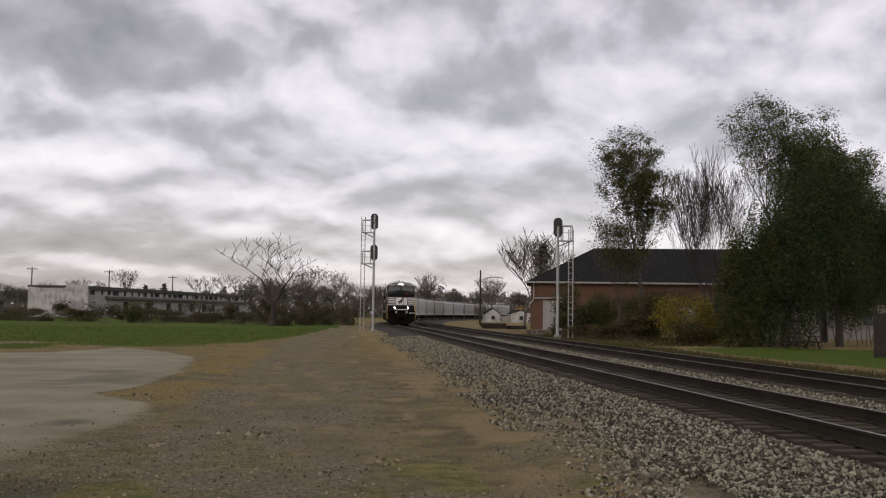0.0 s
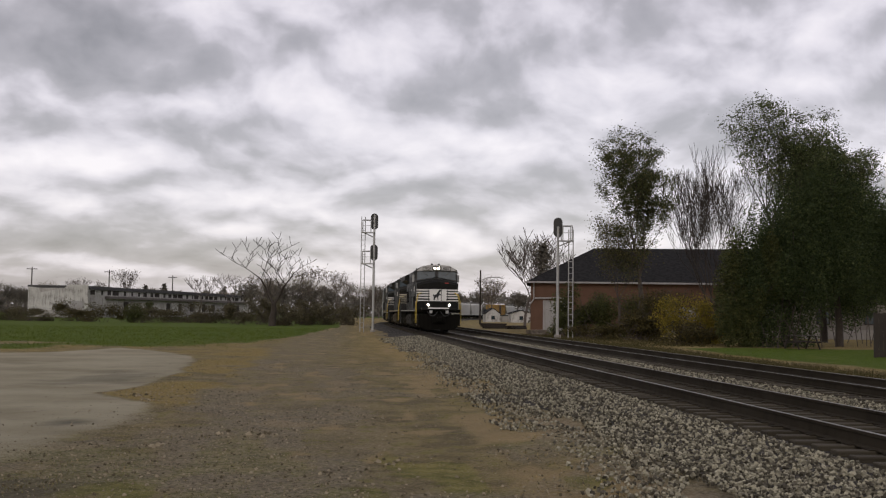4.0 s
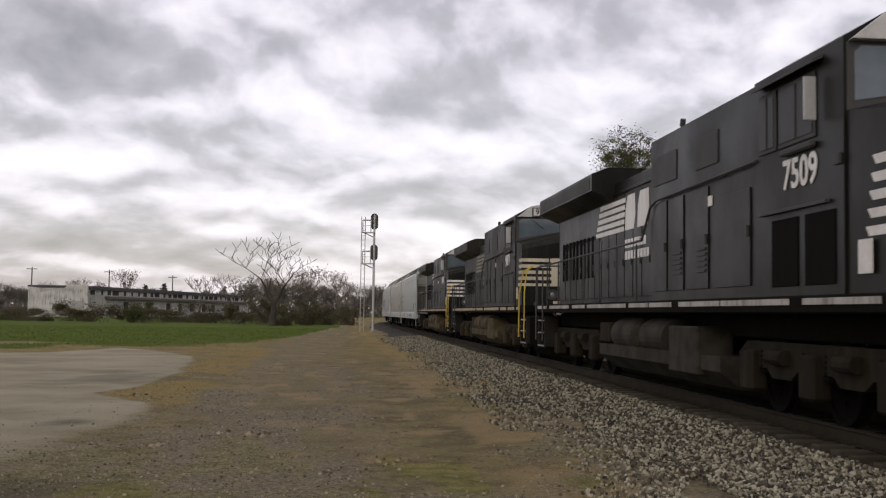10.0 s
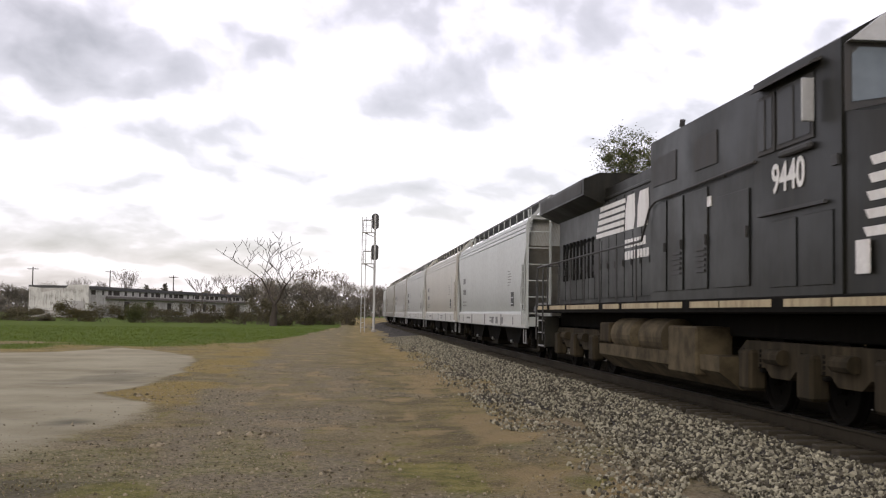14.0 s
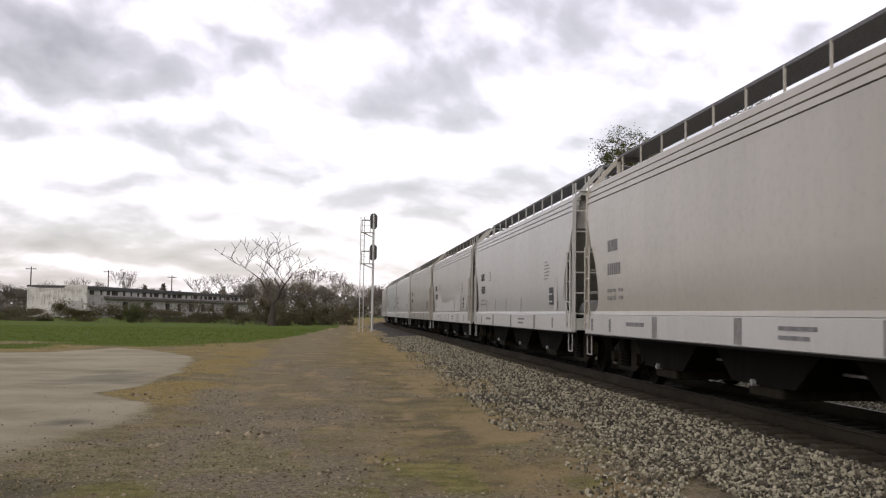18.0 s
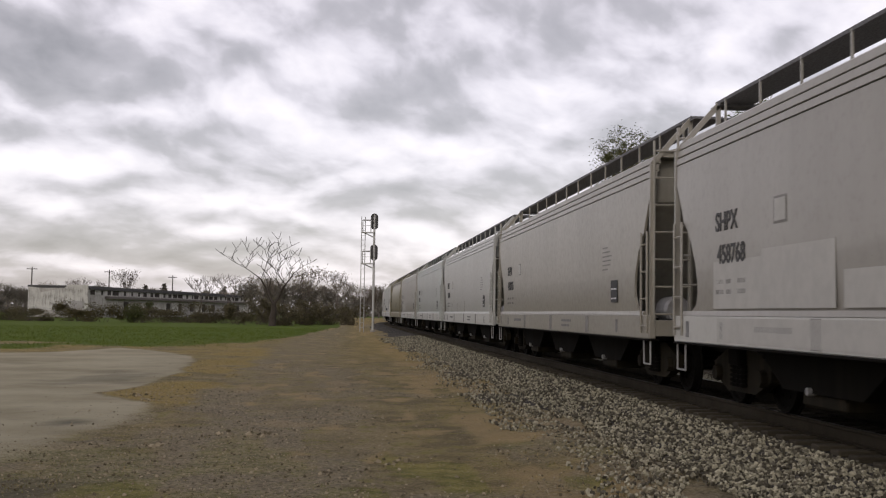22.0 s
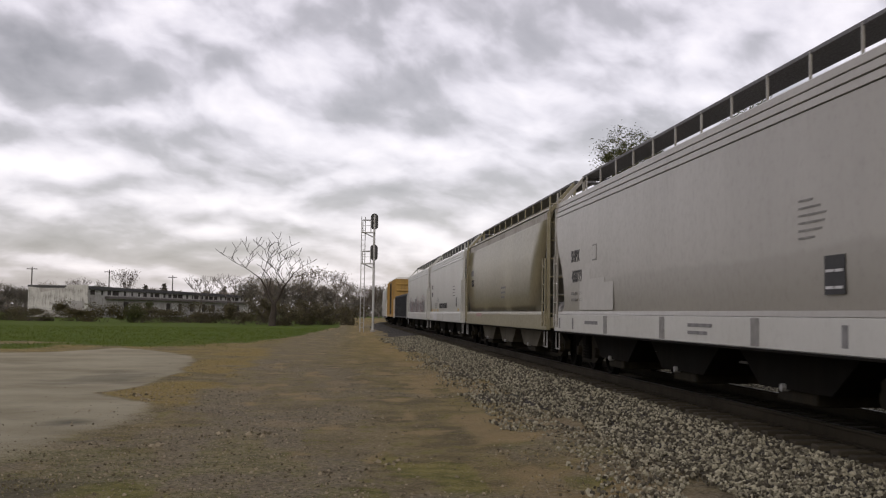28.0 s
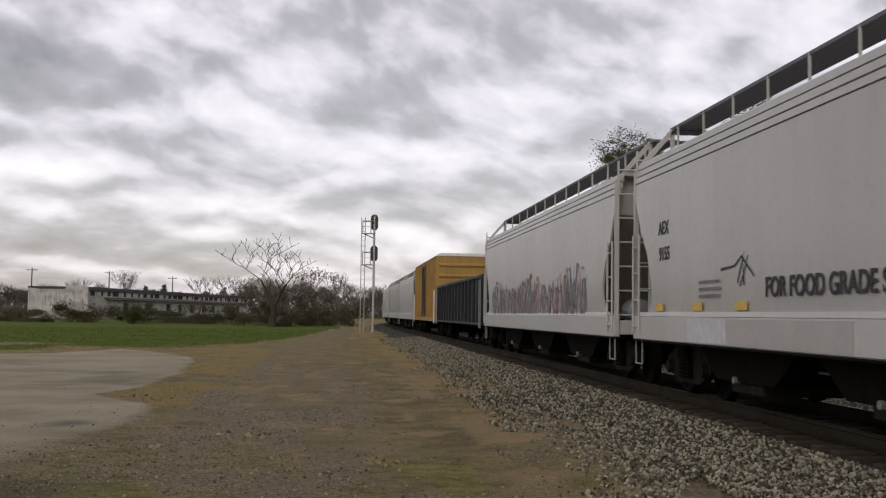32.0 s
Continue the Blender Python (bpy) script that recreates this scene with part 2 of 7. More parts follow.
def cloud_mat():
    k = Nodes("clouds")
    sep = k.node("ShaderNodeSeparateXYZ")
    k.l.new(k.coords(), sep.inputs[0])
    x, y = sep.outputs[0], sep.outputs[1]
    bearing = k.math("ARCTAN2", x, y)
    rr = k.math("SQRT", k.math("ADD", k.math("MULTIPLY", x, x), k.math("MULTIPLY", y, y)))
    logr = k.math("LOGARITHM", k.math("MAXIMUM", k.math("DIVIDE", rr, DECK), 0.2), math.e)
    # low clouds are foreshortened, but less than a flat sheet would be
    rise = k.math("DIVIDE", k.math("MAXIMUM", sep.outputs[2], 0.0), k.math("MAXIMUM", rr, 1.0))
    low = k.math("MULTIPLY", k.math("LOGARITHM", k.math("ADD", rise, 0.07), math.e), -1.0)
    comb = k.node("ShaderNodeCombineXYZ")
    k.l.new(k.math("MULTIPLY", bearing, 2.7), comb.inputs[0])
    k.l.new(low, comb.inputs[1])
    v = comb.outputs[0]
    warp = k.node("ShaderNodeTexNoise", Scale=2.6, Detail=3.0)
    k.l.new(v, warp.inputs["Vector"])
    off = k.node("ShaderNodeVectorMath")
    off.operation = "MULTIPLY_ADD"
    k.l.new(warp.outputs["Color"], off.inputs[0])
    off.inputs[1].default_value = (0.16, 0.16, 0.0)
    k.l.new(v, off.inputs[2])
    q = off.outputs[0]

    def heaps(shift):
        at = k.node("ShaderNodeVectorMath")
        at.operation = "ADD"
        k.l.new(q, at.inputs[0])
        at.inputs[1].default_value = (0.0, shift, 0.0)
        return k.noise(at.outputs[0], 3.3, 5, 0.46)
    mid = heaps(0.0)
    # the tops of the heaps catch the light, their undersides stay grey
    crest = k.math("SUBTRACT", mid, heaps(-0.09))
    small = k.noise(q, 9.0, 4, 0.5)
    big = k.noise(q, 1.5, 3, 0.5)
    d = k.math("MULTIPLY", k.math("SUBTRACT", big, 0.5), 0.6)
    d = k.math("SUBTRACT", d, k.math("MULTIPLY", k.math("SUBTRACT", mid, 0.5), 0.35))
    d = k.math("ADD", d, k.math("MULTIPLY", crest, 1.65))
    d = k.math("ADD", d, k.math("MULTIPLY", k.math("SUBTRACT", small, 0.5), 0.18))
    d = k.math("ADD", d, 0.5)
    wob = k.math("MULTIPLY", k.math("SUBTRACT", mid, 0.5), 0.9)
    for th, lr, wt, wr, a in BLOBS:
        u = k.math("DIVIDE", k.math("SUBTRACT", bearing, th), wt)
        w = k.math("DIVIDE", k.math("SUBTRACT", logr, lr), wr)
        e = k.math("SQRT", k.math("ADD", k.math("MULTIPLY", u, u), k.math("MULTIPLY", w, w)))
        d = k.math("ADD", d, k.ramp(k.math("ADD", e, wob), 0.1, 1.35, a, 0.0))
    # paler haze low over the horizon
    d = k.math("ADD", d, k.ramp(low, 1.9, 2.5, 0.0, -0.02))
    ramp = k.node("ShaderNodeValToRGB")
    k.l.new(d, ramp.inputs[0])
    e = ramp.color_ramp.elements
    e[0].position, e[0].color = 0.05, (0.247, 0.231, 0.255, 1)
    e[1].position, e[1].color = 0.82, (0.845, 0.812, 0.885, 1)
    for pos, col in ((0.36, (0.395, 0.374, 0.418, 1)), (0.47, (0.52, 0.494, 0.562, 1)), (0.57, (0.64, 0.613, 0.695, 1)), (0.68, (0.735, 0.704, 0.785, 1))):
        el = e.new(pos)
        el.color = col
    em = k.node("ShaderNodeEmission", Strength=1.0)
    k.l.new(ramp.outputs[0], em.inputs[0])
    tr = k.node("ShaderNodeBsdfTransparent", Color=(0.4, 0.4, 0.4, 1.0))
    add = k.node("ShaderNodeAddShader")
    k.l.new(em.outputs[0], add.inputs[0])
    k.l.new(tr.outputs[0], add.inputs[1])
    k.l.new(add.outputs[0], k.out.inputs["Surface"])
    return k.m


def cloud_deck():
    rings, seg = 40, 72
    verts, faces = [(0, 0, DECK)], []
    for i in range(1, rings + 1):
        r = 4600 * (i / rings) ** 1.6
        z = DECK if r < 3000 else DECK - 330 * ((r - 3000) / 1600) ** 2
        for j in range(seg):
            a = 2 * math.pi * j / seg
            verts.append((r * math.cos(a), r * math.sin(a), z))
    for j in range(seg):
        faces.append((0, 1 + j, 1 + (j + 1) % seg))
    for i in range(1, rings):
        for j in range(seg):
            a, b = 1 + (i - 1) * seg + j, 1 + (i - 1) * seg + (j + 1) % seg
            faces.append((a, a + seg, b + seg, b))
    ob = new("backdrop_clouds", mesh_from("backdrop_clouds", verts, faces, cloud_mat(), True))
    return tagged(ob, "broken grey and white overcast cloud deck drifting slowly", "clouds", kind="structure")


clouds = cloud_deck()

# ---- track line ----
TRACK_X, TRACK_GAP, RAIL_Z = 6.81, 4.11, 0.42
CURVE_FROM, CURVE_R = 120.0, 760.0


def line_at(s, off=0.0):
    """Place and heading of the track at s metres along: straight, then a curve to the right."""
    if s <= CURVE_FROM:
        return Vector((TRACK_X + off, s, RAIL_Z)), 0.0
    a = (s - CURVE_FROM) / CURVE_R
    r = CURVE_R - off
    return Vector((TRACK_X + CURVE_R - r * math.cos(a), CURVE_FROM + r * math.sin(a), RAIL_Z)), a


def line_x(y):
    """Offset of the track from its straight, on numpy arrays."""
    d = np.clip(y - CURVE_FROM, 0, 600)
    return CURVE_R - np.sqrt(CURVE_R ** 2 - d ** 2)


# ---- ground ----
def graded(lo, hi, step, far, grow=1.16):
    c = list(np.arange(lo, hi + 1e-6, step))
    s, a = step, lo
    left = []
    while a > -far:
        s *= grow
        a -= s
        left.append(a)
    s, b = step, hi
    right = []
    while b < far:
        s *= grow
        b += s
        right.append(b)
    return np.array(left[::-1] + c + right)


def pad_mask(x, y):
    """One on the concrete pad, zero off it."""
    wob = (fbm(x * 0.5, y * 0.35, 5) - 0.5)
    right = np.interp(y, [0, 10, 16, 19.3, 21, 22.3, 23.4, 25, 27, 30, 38.4, 44, 47, 52], [-3.0, -3.0, -3.3, -3.1, -3.3, -4.2, -4.9, -4.5, -4.2, -4.2, -4.75, -5.6, -6.8, -9.0])
    far = np.interp(x, [-40, -14, -12, -10.2, -9.6, -8, -6, -4], [40, 43.5, 44.5, 48, 51.5, 48.5, 44, 40])
    m = smooth(1, -1, (x - right - wob * 0.8) / np.interp(y, [11, 21], [1.7, 0.3])) * smooth(1.0, -1.0, y - far - wob * 3)
    # loose dirt lies over the near end
    m = m * smooth(6.0, 22.0, y + (fbm(x * 0.4, y * 0.3, 9) - 0.5) * 9 - (x + 4) * 0.4)
    return m


def zones(x, y):
    """Grass, straw, gravel and concrete shares at a place."""
    n1, n2, n3 = fbm(x * 0.25, y * 0.12, 1), fbm(x * 0.9, y * 0.5, 2), fbm(x * 0.12, y * 0.06, 3)
    lx = line_x(y)
    pad = pad_mask(x, y)
    # field edge
    edge = np.interp(x, [-60, -16, -12, -8, -5, -3.5, -2, 0, 1.5], [55, 55, 52, 55, 60, 70, 90, 120, 170])
    field = smooth(-9, 9, y - edge + (n1 - 0.5) * 26)
    field = field * smooth(0.5, -1.5, x - np.interp(y, [60, 95, 130, 300], [-2.6, -1.6, 0.6, 0.6]) + (n2 - 0.5) * 1.5)
    right = smooth(13.6, 15.5, x - lx + (n2 - 0.5) * 1.6)
    lawn = right * smooth(17.0, 19.5, x - lx + (n1 - 0.5) * 3) * smooth(66, 56, y + (n1 - 0.5) * 8)
    far = smooth(260, 420, np.hypot(x, y))
    grass = np.maximum(np.maximum(field * (1 - pad), lawn), far * 0.8)
    # dry straw between pad, road and field, and along the verge
    road = np.exp(-((x - np.interp(y, [0, 12, 25, 45, 110], [-0.2, -0.7, -1.4, -1.7, -0.6])) / np.interp(y, [0, 30, 110], [2.1, 2.1, 1.9])) ** 2)
    straw = smooth(0.36, 0.6, n1 * 0.5 + n2 * 0.5 + 0.12 * smooth(18, 40, y)) * (1 - 0.75 * road)
    mat = smooth(-5.6, -4.4, x) * smooth(-1.6, -3.2, x + (n2 - 0.5) * 2.5) * smooth(16, 22, y) * smooth(64, 46, y)
    straw = np.maximum(np.maximum(straw * 0.7, right * 0.2), mat * smooth(0.25, 0.5, n2)) * (1 - pad)
    # loose stone in the road and near the ballast
    gravel = smooth(0.42, 0.6, n2 * 0.6 + n3 * 0.4 + 0.16 * road * smooth(40, 12, y)) * smooth(70, 20, y)
    gravel = np.maximum(gravel, smooth(2.5, 3.3, x - lx) * smooth(13.8, 12.6, x - lx)) * (1 - grass)
    return grass, straw, gravel, pad, road


def patches(x, y):
    """Bare tan dirt along the toe of the ballast, and low green weeds nearest the road's end."""
    n = fbm(x * 0.9, y * 0.45, 71)
    m = fbm(x * 1.6, y * 0.8, 75)
    tan = np.exp(-((x - line_x(y) - 2.3 - (n - 0.5) * 2) / 0.8) ** 2) * smooth(0.4, 0.56, n)
    tan = np.maximum(tan, 0.8 * smooth(0.57, 0.68, m) * smooth(-4, -1, x))
    weeds = smooth(0.46, 0.6, m * 0.6 + fbm(x * 0.5, y * 0.3, 78) * 0.4) * smooth(18, 11.5, y + (n - 0.5) * 6)
    return tan, weeds


def ground_height(x, y):
    g = (fbm(x * 0.3, y * 0.2, 11) - 0.5) * 0.10 + (fbm(x * 1.7, y * 1.7, 12, 3) - 0.5) * 0.035
    near = smooth(900, 60, np.hypot(x, y))
    g = g * near
    g = g + 0.05 * smooth(2.2, 3.2, x - line_x(y)) * smooth(15.0, 13.6, x - line_x(y))
    g = np.where(pad_mask(x, y) > 0.5, g * 0.35, g)
    return g


def ground_mat():
    k = Nodes("ground")
    c = k.coords()
    z = k.attribute("zones")
    sep = k.node("ShaderNodeSeparateColor")
    k.l.new(z.outputs["Color"], sep.inputs[0])
    gr, st, gv = sep.outputs[0], sep.outputs[1], sep.outputs[2]
    pad = z.outputs["Alpha"]
    n_big = k.noise(c, 0.35, 5, 0.6)
    n_mid = k.noise(c, 2.5, 6, 0.65)
    n_fine = k.noise(c, 22, 5, 0.7)
    grain = k.noise(c, 90, 3, 0.6)
    stones = k.node("ShaderNodeTexVoronoi", Scale=26.0)
    k.l.new(c, stones.inputs["Vector"])
    dirt = k.mix(k.ramp(n_mid, 0.3, 0.7), (0.14, 0.112, 0.045), (0.25, 0.2, 0.088))
    dirt = k.mix(k.ramp(n_big, 0.35, 0.7), dirt, (0.13, 0.108, 0.063))
    dirt = k.mix(k.math("MULTIPLY", k.ramp(n_fine, 0.45, 0.7), 0.5), dirt, (0.25, 0.205, 0.115))
    n_patch = k.noise(c, 0.95, 8, 0.68)
    dirt = k.mix(k.math("MULTIPLY", k.ramp(n_patch, 0.5, 0.42), 0.6), dirt, (0.1, 0.083, 0.048))
    dirt = k.mix(k.math("MULTIPLY", k.ramp(n_patch, 0.51, 0.6), 0.65), dirt, (0.3, 0.23, 0.115))
    # packed grey stone in the wheel road
    road = k.attribute("road").outputs["Fac"]
    packed = k.mix(k.ramp(n_fine, 0.35, 0.65), (0.115, 0.096, 0.062), (0.235, 0.2, 0.14))
    dirt = k.mix(k.math("MULTIPLY", k.ramp(k.math("ADD", road, k.math("MULTIPLY", k.math("SUBTRACT", n_patch, 0.5), 3.0)), 0.25, 0.95), 0.6), dirt, packed)
    dirt = k.mix(k.math("MULTIPLY", k.ramp(k.noise(c, 1.9, 7, 0.7), 0.52, 0.6), 0.7), dirt, (0.15, 0.14, 0.04))
    dirt = k.mix(k.math("MULTIPLY", k.ramp(k.noise(c, 7.0, 6, 0.75), 0.53, 0.62), 0.6), dirt, (0.085, 0.066, 0.038))
    dirt = k.mix(k.math("MULTIPLY", k.ramp(k.noise(c, 11.0, 6, 0.75), 0.54, 0.66), 0.6), dirt, (0.27, 0.225, 0.155))
    dirt = k.mix(k.math("MULTIPLY", k.ramp(k.math("ADD", k.attribute("tan").outputs["Fac"], k.math("MULTIPLY", k.math("SUBTRACT", n_fine, 0.5), 0.9)), 0.3, 0.7), 0.75), dirt,
                 k.mix(n_mid, (0.2, 0.148, 0.07), (0.34, 0.258, 0.142)))
    dirt = k.mix(k.math("MULTIPLY", k.ramp(k.math("ADD", k.attribute("weeds").outputs["Fac"], k.math("MULTIPLY", k.math("SUBTRACT", n_fine, 0.5), 1.4)), 0.35, 0.7), 0.8), dirt,
                 k.mix(k.ramp(n_mid, 0.35, 0.65), (0.085, 0.09, 0.02), (0.21, 0.19, 0.06)))
    speck = k.noise(c, 34, 4, 0.7)
    dirt = k.mix(k.math("MULTIPLY", k.ramp(speck, 0.56, 0.66), 0.7), dirt, (0.34, 0.285, 0.19))
    dirt = k.mix(k.math("MULTIPLY", k.ramp(speck, 0.44, 0.34), 0.7), dirt, (0.055, 0.044, 0.026))
    stone_c = k.mix(k.ramp(stones.outputs["Color"], 0.1, 0.9), (0.08, 0.069, 0.05), (0.27, 0.235, 0.175))
    jit = k.math("ADD", k.math("MULTIPLY", k.math("SUBTRACT", n_fine, 0.5), 1.1), k.math("MULTIPLY", k.math("SUBTRACT", n_mid, 0.5), 0.8))
    col = k.mix(k.math("MULTIPLY", k.ramp(k.math("ADD", gv, jit), 0.35, 0.75), 0.5), dirt, stone_c)
    straw_c = k.mix(k.ramp(n_fine, 0.3, 0.7), (0.125, 0.095, 0.028), (0.34, 0.25, 0.09))
    straw_c = k.mix(k.ramp(n_mid, 0.5, 0.75), straw_c, (0.115, 0.105, 0.03))
    col = k.mix(k.math("MULTIPLY", k.ramp(k.math("ADD", st, jit), 0.45, 0.9), 0.8), col, straw_c)
    grass_c = k.mix(k.ramp(n_mid, 0.3, 0.7), (0.046, 0.075, 0.008), (0.08, 0.112, 0.014))
    grass_c = k.mix(k.math("MULTIPLY", k.ramp(n_big, 0.5, 0.8), 0.6), grass_c, (0.13, 0.12, 0.035))
    col = k.mix(k.ramp(k.math("ADD", gr, k.math("MULTIPLY", jit, 0.6)), 0.4, 0.65), col, grass_c)
    pad_c = k.mix(k.ramp(n_big, 0.3, 0.75), (0.33, 0.302, 0.215), (0.21, 0.188, 0.125))
    pad_c = k.mix(k.math("MULTIPLY", k.ramp(n_mid, 0.5, 0.75), 0.5), pad_c, (0.2, 0.175, 0.14))
    col = k.mix(k.ramp(k.math("ADD", pad, k.math("MULTIPLY", jit, 0.9)), 0.25, 0.8), col, pad_c)
    col = k.mix(k.math("MULTIPLY", k.attribute("stain").outputs["Fac"], 0.9), col, (0.055, 0.05, 0.042))
    h = k.math("ADD", k.math("MULTIPLY", n_fine, 0.6), k.math("MULTIPLY", grain, 0.4))
    k.bump(h, 1.0, 0.04)
    return k.finish(col, 0.95, 0.0, 0.08)


def build_ground():
    xs = graded(-16, 17, 0.2, 4700)
    ys = graded(5, 62, 0.25, 4700)
    X, Y = np.meshgrid(xs, ys)
    Z = ground_height(X, Y)
    verts = np.stack([X, Y, Z], -1).reshape(-1, 3)
    nx, ny = len(xs), len(ys)
    idx = np.arange(nx * ny).reshape(ny, nx)
    faces = np.stack([idx[:-1, :-1], idx[:-1, 1:], idx[1:, 1:], idx[1:, :-1]], -1).reshape(-1, 4)
    me = bpy.data.meshes.new("ground")
    me.from_pydata(verts.tolist(), [], faces.tolist())
    me.materials.append(ground_mat())
    g, s, v, p, r = zones(X, Y)
    col = np.stack([g, s, v, p], -1).reshape(-1, 4).astype(np.float32)
    at = me.attributes.new("zones", "FLOAT_COLOR", "POINT")
    at.data.foreach_set("color", col.ravel())
    # oil stain on the pad, wet dark patch at its near corner deepened for lens vignetting, worn wheel paths in the road
    wob = fbm(X * 1.3, Y * 1.3, 61) - 0.5
    stain = 0.75 * smooth(1.3, 0.3, np.hypot((X + 4.0) / 0.42, (Y - 17.4) / 0.75) + wob * 1.4)
    stain = np.maximum(stain, 0.8 * smooth(1.4, 0.2, np.hypot((X + 3.6) / 1.3, (Y - 10.4) / 2.2) + wob * 1.2))
    stain = np.maximum(stain, 0.4 * smooth(1.2, 0.2, np.hypot((X + 5.6) / 1.4, (Y - 29) / 4) + wob * 2.2))
    for name, values in zip(("tan", "weeds"), patches(X, Y)):
        at = me.attributes.new(name, "FLOAT", "POINT")
        at.data.foreach_set("value", values.ravel().astype(np.float32))
    at = me.attributes.new("road", "FLOAT", "POINT")
    at.data.foreach_set("value", r.ravel().astype(np.float32))
    at = me.attributes.new("stain", "FLOAT", "POINT")
    at.data.foreach_set("value", stain.ravel().astype(np.float32))
    me.shade_smooth()
    me.update()
    tagged(new("ground", me), "dirt, gravel, dry straw and grass ground beside a railway", "ground", kind="structure")


build_ground()


# ---- ballast and tracks ----
def ballast_mat():
    k = Nodes("ballast_stone")
    c = k.coords()
    r = k.island()
    n = k.noise(c, 30, 4, 0.6)
    col = k.mix(k.ramp(r, 0.15, 0.95), (0.05, 0.044, 0.03), (0.37, 0.345, 0.25))
    col = k.mix(k.math("MULTIPLY", k.ramp(n, 0.4, 0.7), 0.4), col, (0.1, 0.085, 0.07))
    # oily dust between the rails
    x = k.node("ShaderNodeSeparateXYZ")
    k.l.new(c, x.inputs[0])
    off = k.math("ABSOLUTE", k.math("SUBTRACT", x.outputs[0], TRACK_X))
    off = k.math("ADD", off, k.math("MULTIPLY", k.noise(c, 1.5, 3), 0.6))
    col = k.mix(k.ramp(off, 1.35, 1.9, 0.72, 0.0), col, (0.03, 0.026, 0.022))
    k.bump(n, 0.4, 0.01)
    return k.finish(col, 0.9, 0, 0.3)


def bed_mat():
    k = Nodes("ballast_bed")
    c = k.coords()
    v = k.node("ShaderNodeTexVoronoi", Scale=17.0)
    k.l.new(c, v.inputs["Vector"])
    col = k.mix(k.ramp(v.outputs["Color"], 0.1, 0.9), (0.05, 0.044, 0.034), (0.2, 0.182, 0.148))
    # shade in the gaps between stones, mixed into the colour
    col = k.mix(k.ramp(v.outputs["Distance"], 0.2, 0.55), col, (0.03, 0.027, 0.024))
    x = k.node("ShaderNodeSeparateXYZ")
    k.l.new(c, x.inputs[0])
    off = k.math("ABSOLUTE", k.math("SUBTRACT", x.outputs[0], TRACK_X))
    off = k.math("ADD", off, k.math("MULTIPLY", k.noise(c, 1.5, 3), 0.6))
    col = k.mix(k.ramp(off, 1.35, 1.9, 0.72, 0.0), col, (0.03, 0.026, 0.022))
    k.bump(v.outputs["Distance"], 1.0, -0.04)
    return k.finish(col, 0.95, 0, 0.2)


# cross-section of the bed: (offset from the near track, height)
BED = [(-4.1, 0.0), (-3.4, 0.03), (-2.6, 0.1), (-1.6, 0.18), (-1.42, 0.17), (-1.2, 0.14), (1.2, 0.14), (1.5, 0.165), (2.5, 0.165), (2.8, 0.15),
       (5.4, 0.15), (5.8, 0.15), (6.8, 0.05), (7.6, -0.02)]


def bed_height(u):
    return np.interp(u, [b[0] for b in BED], [b[1] for b in BED])


def build_bed():
    us = np.concatenate([np.arange(-4.1, 7.7, 0.15)])
    ss = np.concatenate([np.arange(-60, 6, 3.0), np.arange(6, 60, 0.3), np.arange(60, 560, 4.0)])
    verts, faces = [], []
    for s in ss:
        for u in us:
            p, a = line_at(s, u)
            w = (vnoise(np.array(u * 5), np.array(s * 5), 3) - 0.5) * 0.03
            toe = max(0.0, min(1.0, (-2.3 - u) / 1.6)) * max(0.0, float(fbm(np.array(s * 0.35), np.array(u * 0.8), 23)) - 0.36) * 0.6
            verts.append((p.x, p.y, float(bed_height(u)) + float(w) + 0.03 - toe))
    n = len(us)
    for i in range(len(ss) - 1):
        for j in range(n - 1):
            a = i * n + j
            faces.append((a, a + 1, a + n + 1, a + n))
    tagged(new("ballast_bed", mesh_from("ballast_bed", verts, faces, bed_mat(), True)),
           "grey crushed stone ballast bed under two railway tracks", "ballast", kind="structure")


build_bed()


def scatter_stones(name, label, pts, sizes, material, rng):
    """Angular stones, one mesh of kind stuff."""
    corner = np.array([(sx, sy, sz) for sx in (-1, 1) for sy in (-1, 1) for sz in (-1, 1)], float) * 0.62
    cube = np.array([(0, 1, 3, 2), (4, 6, 7, 5), (0, 4, 5, 1), (2, 3, 7, 6), (0, 2, 6, 4), (1, 5, 7, 3)])
    n = len(pts)
    v = corner[None] * (1 + rng.uniform(-0.38, 0.38, (n, 8, 3)))
    v = v * rng.uniform(0.65, 1.25, (n, 1, 3))
    q = rng.normal(size=(n, 4))
    q /= np.linalg.norm(q, axis=1, keepdims=True)
    w, x, y, z = q.T
    R = np.stack([1 - 2 * (y * y + z * z), 2 * (x * y - z * w), 2 * (x * z + y * w), 2 * (x * y + z * w), 1 - 2 * (x * x + z * z),
                  2 * (y * z - x * w), 2 * (x * z - y * w), 2 * (y * z + x * w), 1 - 2 * (x * x + y * y)], -1).reshape(n, 3, 3)
    v = np.einsum("nij,nkj->nki", R, v) * sizes[:, None, None] + pts[:, None, :]
    f = (cube[None] + (np.arange(n) * 8)[:, None, None]).reshape(-1, 4)
    me = bpy.data.meshes.new(name)
    me.vertices.add(n * 8)
    me.vertices.foreach_set("co", v.ravel())
    me.loops.add(len(f) * 4)
    me.loops.foreach_set("vertex_index", f.ravel().astype(np.int32))
    me.polygons.add(len(f))
    me.polygons.foreach_set("loop_start", np.arange(0, len(f) * 4, 4, dtype=np.int32))
    me.update(calc_edges=True)
    me.shade_flat()
    me.materials.append(material)
    return tagged(new(name, me), label, "stones", kind="stuff")


